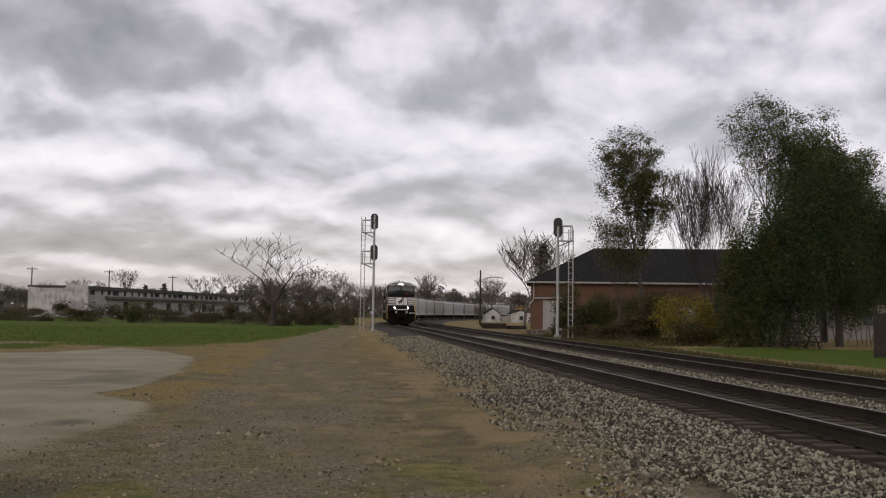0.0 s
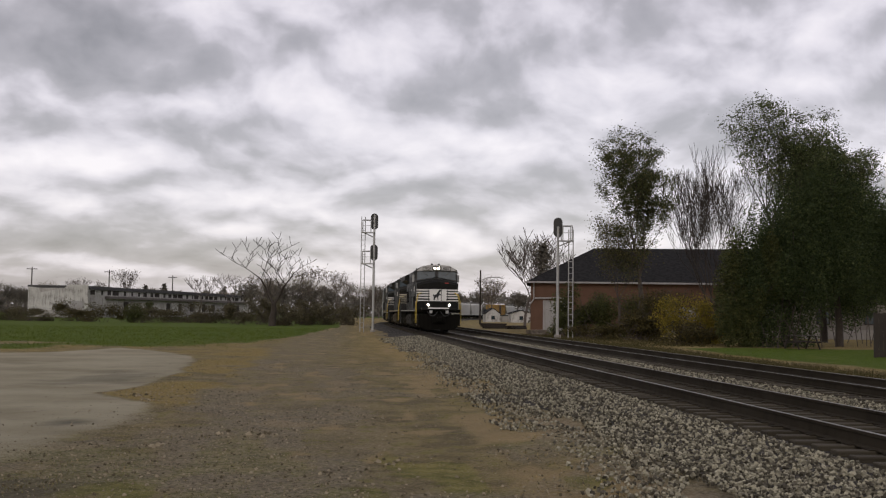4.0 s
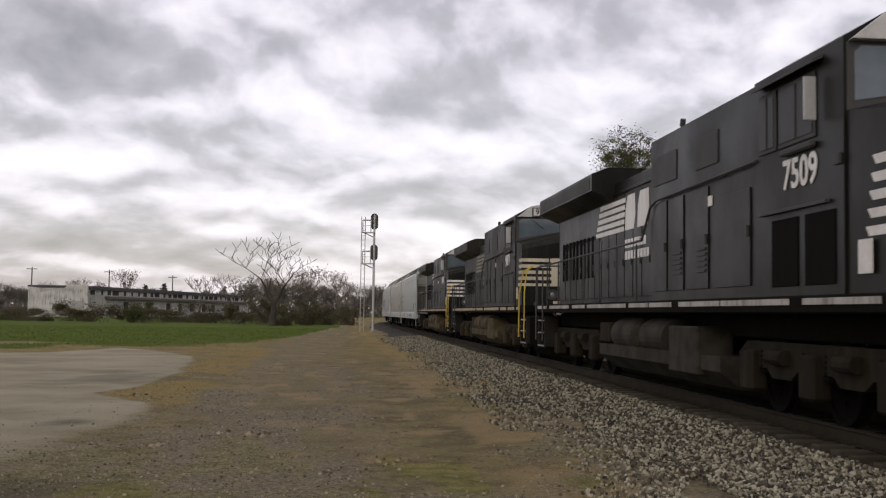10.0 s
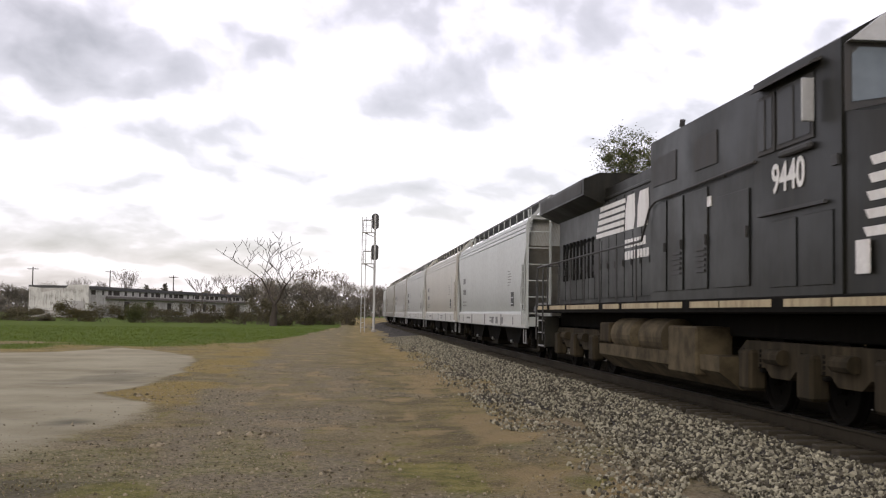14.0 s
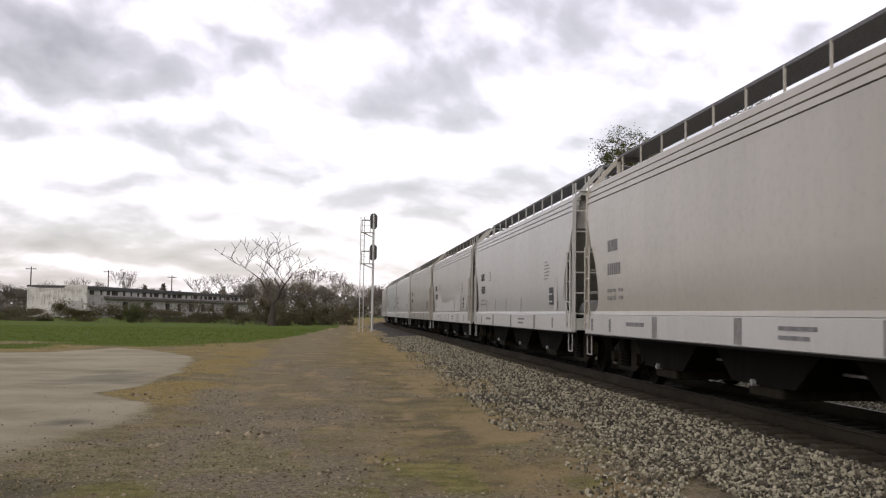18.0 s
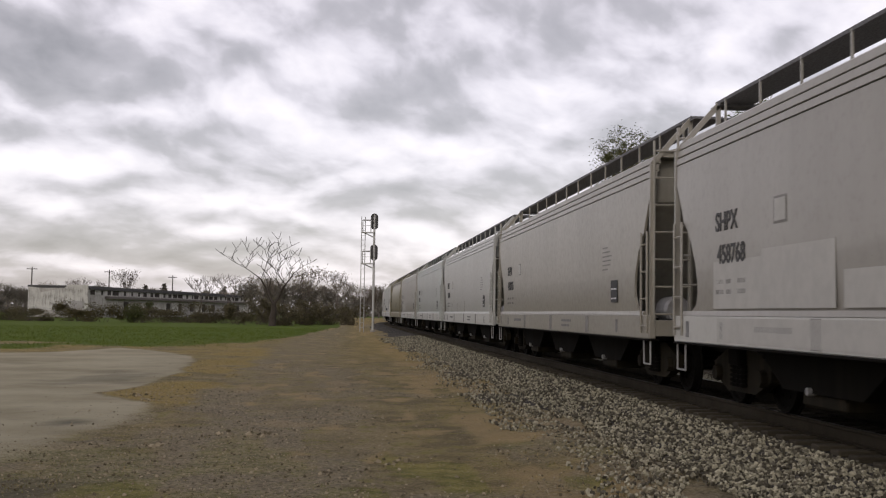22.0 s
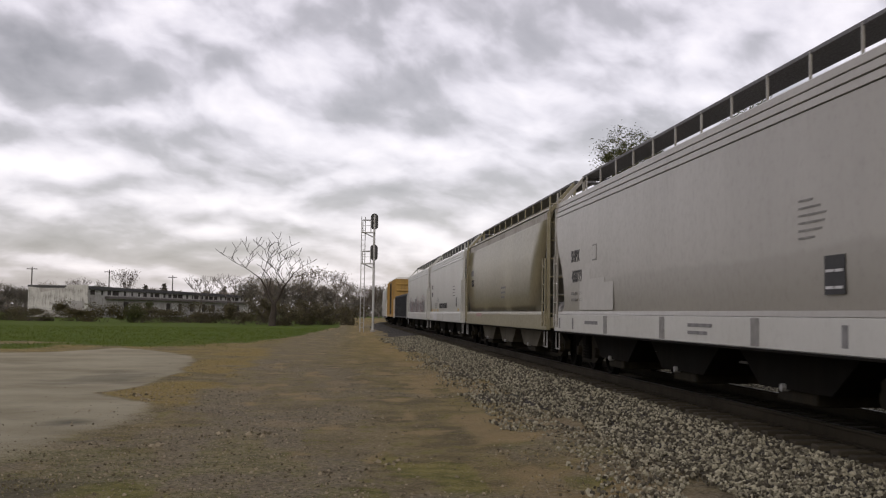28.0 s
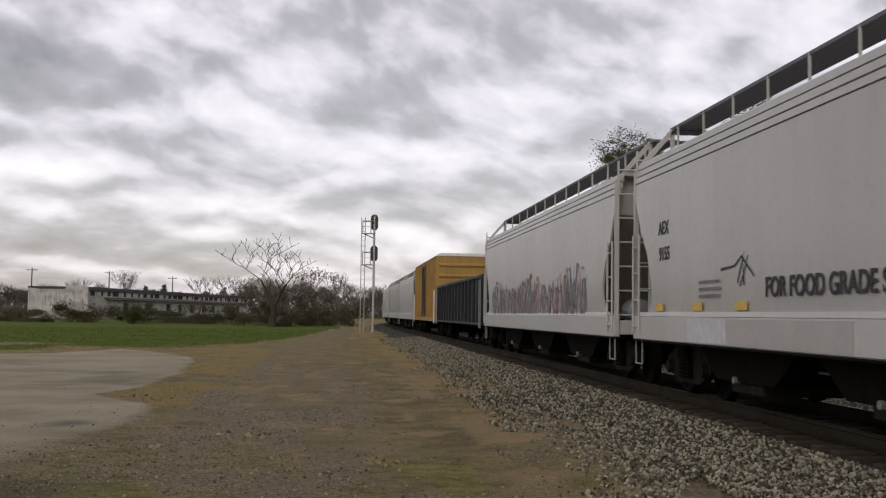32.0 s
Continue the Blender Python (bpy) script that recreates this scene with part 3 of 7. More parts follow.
def pebble_mat():
    k = Nodes("dusty_pebbles")
    r = k.island()
    col = k.mix(k.ramp(r, 0.1, 0.95), (0.085, 0.07, 0.043), (0.31, 0.262, 0.18))
    n = k.noise(k.coords(), 40, 3)
    k.bump(n, 0.3, 0.005)
    return k.finish(col, 0.95, 0, 0.2)


def build_stones():
    pebbles = pebble_mat()
    rng = np.random.default_rng(4)
    n = 108000
    s = 7.0 + 68 * rng.random(n) ** 1.9
    u = rng.uniform(-4.2, 3.4, n)
    keep = ~((np.abs(u) < 1.45) & (rng.random(n) < 0.86)) & (rng.random(n) < 1.25 - 0.9 * smooth(-2.5, -4.0, u) * (0.55 + fbm(s * 0.35, u * 0.8, 23)))
    s, u = s[keep], u[keep]
    u = u + np.where(u < -3.2, (fbm(s * 0.6, u * 0, 21) - 0.5) * 1.4, 0)
    z = bed_height(u) + 0.038 + rng.uniform(-0.015, 0.02, len(u))
    z = np.where(np.abs(u) < 1.45, z - 0.02, z)
    pts = np.stack([TRACK_X + u, s, z], -1)
    size = rng.uniform(0.014, 0.030, len(u)) * (1 + 0.25 * smooth(25, 60, s))
    scatter_stones("ballast_stones", "loose angular grey ballast stones on the track shoulder", pts, size, ballast_mat(), rng)
    # pebbles loose on the dirt
    n = 30000
    s = 7.5 + 34 * rng.random(n) ** 1.7
    x = rng.uniform(-6, 3.2, n)
    g, st, gv, pd, rd = zones(x, s)
    keep = rng.random(n) < np.clip(gv * 0.9 + 0.12 - pd, 0.03, 1)
    x, s = x[keep], s[keep]
    pts = np.stack([x, s, ground_height(x, s) + 0.004], -1)
    size = 0.005 + 0.017 * rng.random(len(x)) ** 4
    scatter_stones("loose_gravel", "small loose pebbles scattered over the dirt track", pts, size, pebbles, rng)
    # two small heaps of broken pale stone, and a few larger clods
    heap = [(-1.62, 15.7), (-1.0, 15.9), (-2.3, 14.6), (0.6, 13.0), (-3.9, 23.0), (-3.5, 21.6)]
    xs, ys = [], []
    for hx, hy in heap:
        xs += list(hx + rng.normal(0, 0.1, 14))
        ys += list(hy + rng.normal(0, 0.22, 14))
    xs, ys = np.array(xs), np.array(ys)
    pts = np.stack([xs, ys, ground_height(xs, ys) + 0.008], -1)
    scatter_stones("rubble", "small heaps of pale broken stone on the dirt", pts, 0.012 + 0.035 * rng.random(len(xs)) ** 2, pebbles, rng)


build_stones()


def tie_mat():
    k = Nodes("old_tie_wood")
    c = k.coords()
    r = k.random()
    n = k.noise(k.mapped(c, (1.0, 9.0, 9.0)), 4.0, 5, 0.65)
    col = k.mix(n, (0.018, 0.015, 0.01), (0.062, 0.052, 0.036))
    col = k.mix(k.math("MULTIPLY", r, 0.35), col, (0.095, 0.082, 0.058))
    k.bump(n, 0.6, 0.012)
    return k.finish(col, 0.9, 0, 0.2)


M["tie"] = tie_mat()


def box_mesh(name, x0, x1, y0, y1, z0, z1, material, bevel=0.0):
    bm = box(B(), x0, x1, y0, y1, z0, z1, bevel)
    me = bpy.data.meshes.new(name)
    bm.normal_update()
    bm.to_mesh(me)
    bm.free()
    me.materials.append(material)
    return me


def rail_profile():
    return [(-0.07, -0.185), (0.07, -0.185), (0.07, -0.172), (0.012, -0.155), (0.012, -0.045), (0.036, -0.034), (0.036, -0.004),
            (0.028, 0.0), (-0.028, 0.0), (-0.036, -0.004), (-0.036, -0.034), (-0.012, -0.045), (-0.012, -0.155), (-0.07, -0.172)]


def build_tracks():
    prof = rail_profile()
    ss = list(np.arange(-60, 121, 20.0)) + list(np.arange(126, 560, 6.0))
    for name, off in (("railway_track", 0.0), ("second_railway_track", TRACK_GAP)):
        tr = thing("railway_track", "rusty steel rails on dark timber ties in grey ballast", "railway track", "railway tracks")
        for side in (-0.755, 0.755):
            verts, faces, tops = [], [], []
            for s in ss:
                for u, v in prof:
                    p, a = line_at(s, off + side + u)
                    verts.append((p.x, p.y, RAIL_Z + v))
            n = len(prof)
            for i in range(len(ss) - 1):
                for j in range(n):
                    a, b = i * n + j, i * n + (j + 1) % n
                    faces.append((a, b, b + n, a + n))
            me = mesh_from("rail", verts, faces, M["rail"])
            me.materials.append(M["railhead"])
            for p in me.polygons:
                if p.index % n in (7,):
                    p.material_index = 1
            mesh_part("rail", me, tr)
        rng = random.Random(5 + int(off))
        meshes = [box_mesh("tie", -1.3, 1.3, -0.115, 0.115, -0.36 - 0.0, -0.183 + d, M["tie"], 0.012) for d in (0.0, 0.0, -0.008)]
        plate = box_mesh("tie_plate", -0.18, 0.18, -0.1, 0.1, -0.185, -0.17, M["rail"])
        s = 7.0
        while s < 190:
            p, a = line_at(s, off)
            m = pose(p.x + rng.uniform(-0.05, 0.05), p.y, RAIL_Z, 0, 0, -math.degrees(a) + rng.uniform(-0.8, 0.8))
            mesh_part("tie", rng.choice(meshes), tr, m)
            if s < 45 and off == 0.0:
                for side in (-0.755, 0.755):
                    mesh_part("tie_plate", plate, tr, m @ pose(side, 0, 0))
            s += 0.53 if s < 90 else 0.8


build_tracks()


# ---- dry grass tufts, weeds and leaf litter on the dirt ----
def blade_mat(name, a, b2):
    k = Nodes(name)
    return k.finish(k.mix(k.island(), a, b2), 0.9, 0, 0.15)


def tufts(name, label, pts, hmin, hmax, per, material, rng, flat=0.5):
    n = len(pts) * per
    base = np.repeat(pts, per, axis=0) + np.concatenate([rng.normal(0, 0.05, (n, 2)), np.zeros((n, 1))], 1)
    h = rng.uniform(hmin, hmax, n)
    a = rng.uniform(0, 2 * np.pi, n)
    lean = rng.uniform(0.2, 1.3, n) * flat
    tip = base + np.stack([np.cos(a) * lean * h, np.sin(a) * lean * h, h * np.clip(1.1 - lean * 0.6, 0.15, 1)], -1)
    w = rng.uniform(0.004, 0.009, n)[:, None] * np.stack([-np.sin(a), np.cos(a), np.zeros(n)], -1)
    v = np.stack([base - w, base + w, tip], 1).reshape(-1, 3)
    f = np.arange(n * 3).reshape(-1, 3)
    me = bpy.data.meshes.new(name)
    me.from_pydata(v.tolist(), [], f.tolist())
    me.materials.append(material)
    me.update()
    return tagged(new(name, me), label, "grass", kind="stuff")


def build_tufts():
    rng = np.random.default_rng(8)
    n = 26000
    y = 7.5 + 60 * rng.random(n) ** 1.6
    x = rng.uniform(-9, 3.4, n)
    g, st, gv, pd, rd = zones(x, y)
    keep = rng.random(n) < np.clip(st * 0.7 - rd * 0.3 + 0.05 - pd * 2 + 0.12 * np.exp(-((y - 8.5) / 1.5) ** 2), 0, 1)
    p = np.stack([x, y, ground_height(x, y)], -1)[keep]
    tufts("dry_grass", "short dry yellow grass tufts on the dirt", p, 0.015, 0.05, 5, blade_mat("straw_blades", (0.17, 0.135, 0.06), (0.33, 0.26, 0.13)), rng, 1.3)
    n = 9000
    y = 7.2 + 26 * rng.random(n) ** 1.8
    x = rng.uniform(-7, 3.0, n)
    keep = (rng.random(n) < 0.1 + patches(x, y)[1]) & (pad_mask(x, y) < 0.3)
    p = np.stack([x, y, ground_height(x, y)], -1)[keep]
    tufts("low_weeds", "low olive green weeds in the dirt", p, 0.008, 0.026, 6, blade_mat("weed_blades", (0.10, 0.1, 0.035), (0.19, 0.175, 0.065)), rng, 1.4)
    # field grass, thicker at its near edge
    n = 26000
    y = 44 + 70 * rng.random(n) ** 1.4
    x = rng.uniform(-34, 0.5, n)
    g, st, gv, pd, rd = zones(x, y)
    keep = rng.random(n) < g
    p = np.stack([x, y, ground_height(x, y)], -1)[keep]
    tufts("field_grass", "short green field grass", p, 0.06, 0.14, 4, blade_mat("green_blades", (0.055, 0.085, 0.009), (0.115, 0.145, 0.02)), rng, 0.6)
    # verge beyond the far track
    n = 9000
    y = 30 + 62 * rng.random(n)
    x = 14.2 + np.where(y > 62, 7.0, 2.2) * rng.random(n) ** 1.5
    p = np.stack([x, y, ground_height(x, y)], -1)
    tufts("verge_grass", "tall dry brown grass along the track verge", p, 0.06, 0.3, 5, blade_mat("verge_blades", (0.04, 0.038, 0.016), (0.105, 0.088, 0.036)), rng, 0.5)
    # a few dark clods and dead leaves
    n = 14
    y = 8 + 22 * rng.random(n) ** 1.5
    x = rng.uniform(-6, 3, n)
    p = np.stack([x, y, ground_height(x, y) + 0.006], -1)
    scatter_stones("dirt_clods", "small dark clods and dead leaves on the dirt", p, 0.006 + 0.03 * rng.random(n) ** 4, plain("dark_clods", (0.03, 0.024, 0.016), 0.95), rng)


build_tufts()
# ---- trees ----
def bark(name, a, b):
    k = Nodes(name)
    n = k.noise(k.mapped(k.coords(), (6, 6, 1.2)), 3.0, 5, 0.65)
    k.bump(n, 0.6, 0.02)
    return k.finish(k.mix(n, a, b), 0.9, 0, 0.2)


M["bark"] = bark("grey_brown_bark", (0.045, 0.036, 0.03), (0.13, 0.11, 0.095))
M["bark_dark"] = bark("dark_bark", (0.03, 0.024, 0.02), (0.08, 0.066, 0.055))
M["twig"] = bark("grey_twigs", (0.09, 0.075, 0.066), (0.16, 0.135, 0.12))


def branch_tree(rng, height, spread, trunk_r, levels=4, trunk_frac=0.3, split=3, up=0.35, stems=1, kink=0.22, limb=0.74):
    """Limb segments (a, b, ra, rb) and twig tips of a branching tree."""
    segs, tips = [], []

    def grow(p, d, length, r, lev):
        n = 3 if lev < 2 else 2
        for i in range(n):
            q = p + d * (length / n)
            r2 = r * (0.86 if i < n - 1 else 0.72)
            segs.append((p.copy(), q.copy(), r, r2))
            p, r = q, r2
            d = (d + Vector((rng.uniform(-1, 1), rng.uniform(-1, 1), rng.uniform(-0.5, 0.9))) * kink).normalized()
            if lev < levels and i < n - 1 and lev > 0 and rng.random() < 0.75:
                side = (d + Vector((rng.uniform(-1, 1), rng.uniform(-1, 1), rng.uniform(-0.2, 0.8))) * 0.9).normalized()
                grow(p, side, length * rng.uniform(0.45, 0.7), r * 0.55, lev + 1)
        if lev >= levels:
            tips.append((p.copy(), d.copy()))
            return
        for i in range(split):
            a = 2 * math.pi * (i + rng.uniform(-0.3, 0.3)) / split
            side = Vector((math.cos(a) * spread, math.sin(a) * spread, up + rng.uniform(0.1, 0.5)))
            nd = (d * 0.75 + side).normalized()
            grow(p, nd, length * (limb * rng.uniform(0.85, 1.15) if lev == 0 else rng.uniform(0.62, 0.85)), r * rng.uniform(0.55, 0.72), lev + 1)
    for s in range(stems):
        lean = Vector((rng.uniform(-0.25, 0.25), rng.uniform(-0.25, 0.25), 1)) if stems > 1 else Vector((rng.uniform(-0.05, 0.05), 0, 1))
        off = Vector((rng.uniform(-0.4, 0.4), rng.uniform(-0.4, 0.4), -0.05)) if stems > 1 else Vector((0, 0, -0.05))
        grow(off, lean.normalized(), height * trunk_frac, trunk_r, 0)
    return segs, tips


def limbs_mesh(name, segs, material, rmin=0.006):
    V, F = [], []
    for a, b, ra, rb in segs:
        k = 6 if ra > 0.05 else (4 if ra > 0.02 else 3)
        d = (b - a)
        if d.length < 1e-5:
            continue
        d.normalize()
        e = d.orthogonal().normalized()
        f = d.cross(e)
        o = len(V)
        for p, r in ((a, max(ra, rmin)), (b, max(rb, rmin))):
            for j in range(k):
                t = 2 * math.pi * j / k
                V.append(p + (e * math.cos(t) + f * math.sin(t)) * r)
        for j in range(k):
            F.append((o + j, o + (j + 1) % k, o + k + (j + 1) % k, o + k + j))
    return mesh_from(name, V, F, material, True)


def leaf_cloud(name, P, size, material, seed, flat=0.6):
    """One bent leaf spray at each place in P, as one mesh."""
    g = np.random.default_rng(seed)
    n = len(P)
    a = g.normal(size=(n, 3)) * (1, 1, flat)
    a /= np.linalg.norm(a, axis=1, keepdims=True)
    b = np.cross(a, g.normal(size=(n, 3)))
    b /= np.linalg.norm(b, axis=1, keepdims=True)
    c = np.cross(a, b)
    s = (size * g.uniform(0.5, 1.4, n))[:, None]
    v = np.stack([P - a * s, P + b * s * 0.5 + c * s * 0.2, P + a * s, P - b * s * 0.45 + c * s * 0.25], 1).reshape(-1, 3)
    me = bpy.data.meshes.new(name)
    me.vertices.add(n * 4)
    me.vertices.foreach_set("co", v.ravel())
    me.loops.add(n * 4)
    me.loops.foreach_set("vertex_index", np.arange(n * 4, dtype=np.int32))
    me.polygons.add(n)
    me.polygons.foreach_set("loop_start", np.arange(0, n * 4, 4, dtype=np.int32))
    me.update(calc_edges=True)
    me.shade_flat()
    me.materials.append(material)
    return me


def leaves_mesh(name, tips, n, size, radius, material, rng, droop=0.0):
    """Many small leaf sprays about the twig tips, thick on some twigs and thin on others."""
    seed = rng.randrange(1 << 30)
    g = np.random.default_rng(seed)
    T = np.array([tuple(p) for p, d in tips])
    w = g.random(len(T)) ** 1.6 + 0.05
    i = g.choice(len(T), n, p=w / w.sum())
    r = radius * (0.5 + 0.9 * g.random(len(T)))[i][:, None]
    P = T[i] + g.normal(size=(n, 3)) * r * (1, 1, 0.75) - (0, 0, droop)
    return leaf_cloud(name, P, size, material, seed + 1)


def scale_to(segs, tips, height, width):
    zs = max(s[1].z for s in segs)
    r = max(max(abs(s[1].x), abs(s[1].y)) for s in segs)
    kz, kr = height / zs, width / r
    f = lambda v: Vector((v.x * kr, v.y * kr, v.z * kz))
    return [(f(a), f(b), ra, rb) for a, b, ra, rb in segs], [(f(p), d) for p, d in tips]


def tree(name, label, category, at, seed, height, width, trunk_r, leaf=None, leaves=0, leaf_size=0.1, leaf_radius=0.35, barkmat="bark",
         levels=4, split=3, spread=0.6, stems=1, trunk_frac=0.3, up=0.35, group="", rmin=0.008, low=0.0, kink=0.22, limb=0.74):
    rng = random.Random(seed)
    segs, tips = branch_tree(rng, height, spread, trunk_r, levels, trunk_frac, split, up, stems, kink, limb)
    segs, tips = scale_to(segs, tips, height, width)
    t = thing(name, label, category, group, pose(*at))
    big = [s for s in segs if s[2] >= trunk_r * 0.45]
    small = [s for s in segs if s[2] < trunk_r * 0.45]
    mesh_part("trunk", limbs_mesh("trunk", big, M[barkmat]), t)
    mesh_part("branchwork", limbs_mesh("branchwork", small, M[barkmat], rmin), t)
    if leaves:
        if low:
            tips = tips + [(s[1], s[1]) for s in small if s[1].z > low]
        mesh_part("crown", leaves_mesh("crown", tips, leaves, leaf_size, leaf_radius, M[leaf], rng), t)
    return t


M["leaf_green"] = leaf_mat("dark_green_leaves", (0.062, 0.082, 0.034), (0.14, 0.165, 0.065), (0.21, 0.22, 0.09))
M["leaf_autumn"] = leaf_mat("olive_autumn_leaves", (0.065, 0.07, 0.024), (0.14, 0.13, 0.046), (0.22, 0.17, 0.06))
M["leaf_yellow"] = leaf_mat("yellow_leaves", (0.2, 0.16, 0.025), (0.38, 0.29, 0.04), (0.13, 0.13, 0.03))
M["leaf_olive"] = leaf_mat("olive_green_leaves", (0.055, 0.066, 0.026), (0.12, 0.13, 0.052), (0.2, 0.178, 0.066))
M["leaf_deep"] = leaf_mat("deep_green_leaves", (0.036, 0.055, 0.02), (0.082, 0.108, 0.038), (0.135, 0.155, 0.055))
M["leaf_mid"] = leaf_mat("mid_green_leaves", (0.05, 0.062, 0.02), (0.105, 0.115, 0.036), (0.16, 0.15, 0.05))
M["leaf_hedge"] = leaf_mat("grey_olive_hedge_leaves", (0.075, 0.066, 0.036), (0.15, 0.13, 0.075), (0.19, 0.16, 0.08))
M["leaf_scrub"] = leaf_mat("olive_brown_scrub_leaves", (0.05, 0.044, 0.018), (0.11, 0.092, 0.035), (0.19, 0.15, 0.045))
# leaves of the distant trees, colours lifted to imitate haze in the air
M["leaf_haze"] = leaf_mat("hazed_dull_leaves", (0.115, 0.105, 0.086), (0.21, 0.192, 0.158), (0.24, 0.205, 0.155))
M["leaf_brown_haze"] = leaf_mat("hazed_brown_leaves", (0.16, 0.135, 0.105), (0.28, 0.235, 0.18), (0.3, 0.26, 0.18))

def bush(name, label, at, seed, rx, ry, h, leaves, leaf, size=0.12, category="bush", group="", stems=14, base=0.0, twigs=True, lumps=9, ball=False):
    """Thin stems in a fan with leaf clumps in lumps, gaps left between."""
    rng = random.Random(seed)
    t = thing(name, label, category, group, pose(*at))
    cs = [Vector((rng.uniform(-0.75, 0.75) * rx, rng.uniform(-0.75, 0.75) * ry, base + h * rng.uniform(0.1, 0.86))) for _ in range(lumps)]
    if ball:
        cs = [c for c in cs if math.hypot(c.x / rx, c.y / ry, 2 * (c.z - base) / h - 1) < 0.95]
    segs = []
    for c in (cs * (1 + stems // lumps))[:stems]:
        p = Vector((rng.uniform(-0.5, 0.5) * rx, rng.uniform(-0.5, 0.5) * ry, -0.05))
        q = p.lerp(c, 0.5) + Vector((rng.gauss(0, 0.1), rng.gauss(0, 0.1), 0.1 * h))
        e = c + Vector((rng.gauss(0, 0.25 * rx), rng.gauss(0, 0.25 * ry), rng.uniform(0, 0.3) * h))
        segs += [(p, q, 0.03, 0.022), (q, e, 0.022, 0.01)]
        for _ in range(3):
            segs.append((q.lerp(e, rng.random()), e + Vector((rng.gauss(0, 0.3), rng.gauss(0, 0.3), rng.uniform(-0.1, 0.4))) * min(1.0, h * 0.5), 0.012, 0.006))
    mesh_part("branchwork", limbs_mesh("branchwork", segs, M["bark"], 0.008), t)
    g = np.random.default_rng(seed)
    C = np.array([tuple(c) for c in cs])
    i = g.integers(0, len(C), leaves)
    d = g.normal(size=(leaves, 3))
    d /= np.linalg.norm(d, axis=1, keepdims=True)
    grow = (0.65 + 0.7 * g.random(len(C)))[i][:, None]
    P = C[i] + d * grow * (g.random(leaves) ** 0.45)[:, None] * (rx * 0.4, ry * 0.4, h * 0.24)
    P[:, 2] = np.where(P[:, 2] < 0.02, g.uniform(0.02, 0.4, leaves), P[:, 2])
    mesh_part("crown", leaf_cloud("crown", P, size, M[leaf], seed + 5, 0.7), t)
    return t


tree("bare_tree", "bare spreading deciduous tree with a short trunk at the field edge", "tree", (-7.6, 132, 0), 8, 10.9, 6.6, 0.5, barkmat="bark_dark",
     levels=5, split=2, spread=1.15, trunk_frac=0.19, up=0.2, rmin=0.029, kink=0.36, limb=1.35)
tree("leafy_tree", "tall slender half-bare tree with olive autumn leaves", "tree", (21.7, 80, 0), 12, 14.9, 4.1, 0.26, "leaf_olive", 32000, 0.072, 0.28,
     levels=4, split=3, spread=0.62, trunk_frac=0.26, up=0.55, rmin=0.012, low=5.0)
tree("leafy_tree", "slim tree with a few olive leaves beside the brick wall", "tree", (20.4, 81, 0), 14, 9.0, 2.4, 0.13, "leaf_autumn", 7000, 0.07, 0.4,
     levels=4, split=3, spread=0.45, trunk_frac=0.3, up=0.7, rmin=0.012, low=2.5)
tree("bare_tree", "tall bare grey-brown tree with many upright stems", "tree", (30.4, 90, 0), 21, 16.2, 5.0, 0.16, barkmat="bark_dark", levels=5, split=3, spread=0.7,
     stems=3, trunk_frac=0.24, up=0.55, rmin=0.014, kink=0.27, limb=0.95)
tree("leafy_tree", "tall green tree with an open ragged top", "tree", (26.8, 66, 0), 33, 15.2, 4.2, 0.3, "leaf_green", 30000, 0.07, 0.27,
     barkmat="bark_dark", levels=4, split=4, spread=0.8, trunk_frac=0.28, up=0.7, low=5)
tree("leafy_tree", "green leafy tree at the lawn edge", "tree", (30.6, 67, 0), 37, 12.6, 3.3, 0.26, "leaf_green", 30000, 0.07, 0.24,
     barkmat="bark_dark", levels=4, split=4, spread=0.75, trunk_frac=0.3, up=0.6, low=3.0)
tree("leafy_tree", "pale green leafy tree beside the lawn", "tree", (34.5, 78, 0), 41, 12.0, 3.8, 0.28, "leaf_autumn", 22000, 0.075, 0.5,
     barkmat="bark_dark", levels=4, split=4, spread=0.7, trunk_frac=0.25, up=0.6, low=3.0)
bush("evergreen_bush", "tall dense dark green evergreen mass reaching the ground", (25.5, 63.5, 0), 51, 2.6, 2.2, 7.6, 46000, "leaf_deep", 0.08, "tree", stems=20, lumps=34)
bush("evergreen_tree", "broad dense dark green evergreen crown in front of the taller tree", (28.1, 64.6, 0), 61, 3.5, 2.6, 8.4, 64000, "leaf_deep", 0.08, "tree", stems=5, lumps=52, base=2.6, ball=True)
bush("evergreen_bush", "dense green evergreen mass at the foot of the trees", (23.5, 64, 0), 52, 1.9, 1.8, 6.6, 30000, "leaf_mid", 0.08, "tree", stems=16, lumps=18)
bush("evergreen_bush", "dark green evergreen mass behind the lawn", (32.6, 68, 0), 53, 3.0, 2.4, 8.0, 40000, "leaf_deep", 0.085, "tree", stems=4, lumps=40, base=2.3)
bush("evergreen_bush", "dark green evergreen mass beside the pale house", (37.0, 76, 0), 60, 3.6, 2.2, 8.4, 24000, "leaf_deep", 0.1, "tree", stems=4, lumps=26, base=1.8)
bush("green_bush", "dark green bush growing against the brick wall", (18.9, 86, 0), 54, 2.2, 1.6, 3.9, 9000, "leaf_mid", 0.09, lumps=14)
bush("green_bush", "low green bush beside the signal mast", (16.9, 84, 0), 55, 1.1, 1.0, 2.0, 2600, "leaf_mid", 0.085, lumps=8)
bush("yellow_bush", "yellow autumn bush in dry scrub beside the track", (22.5, 69.5, 0), 56, 2.7, 1.5, 2.9, 11000, "leaf_yellow", 0.07, lumps=22, stems=24)
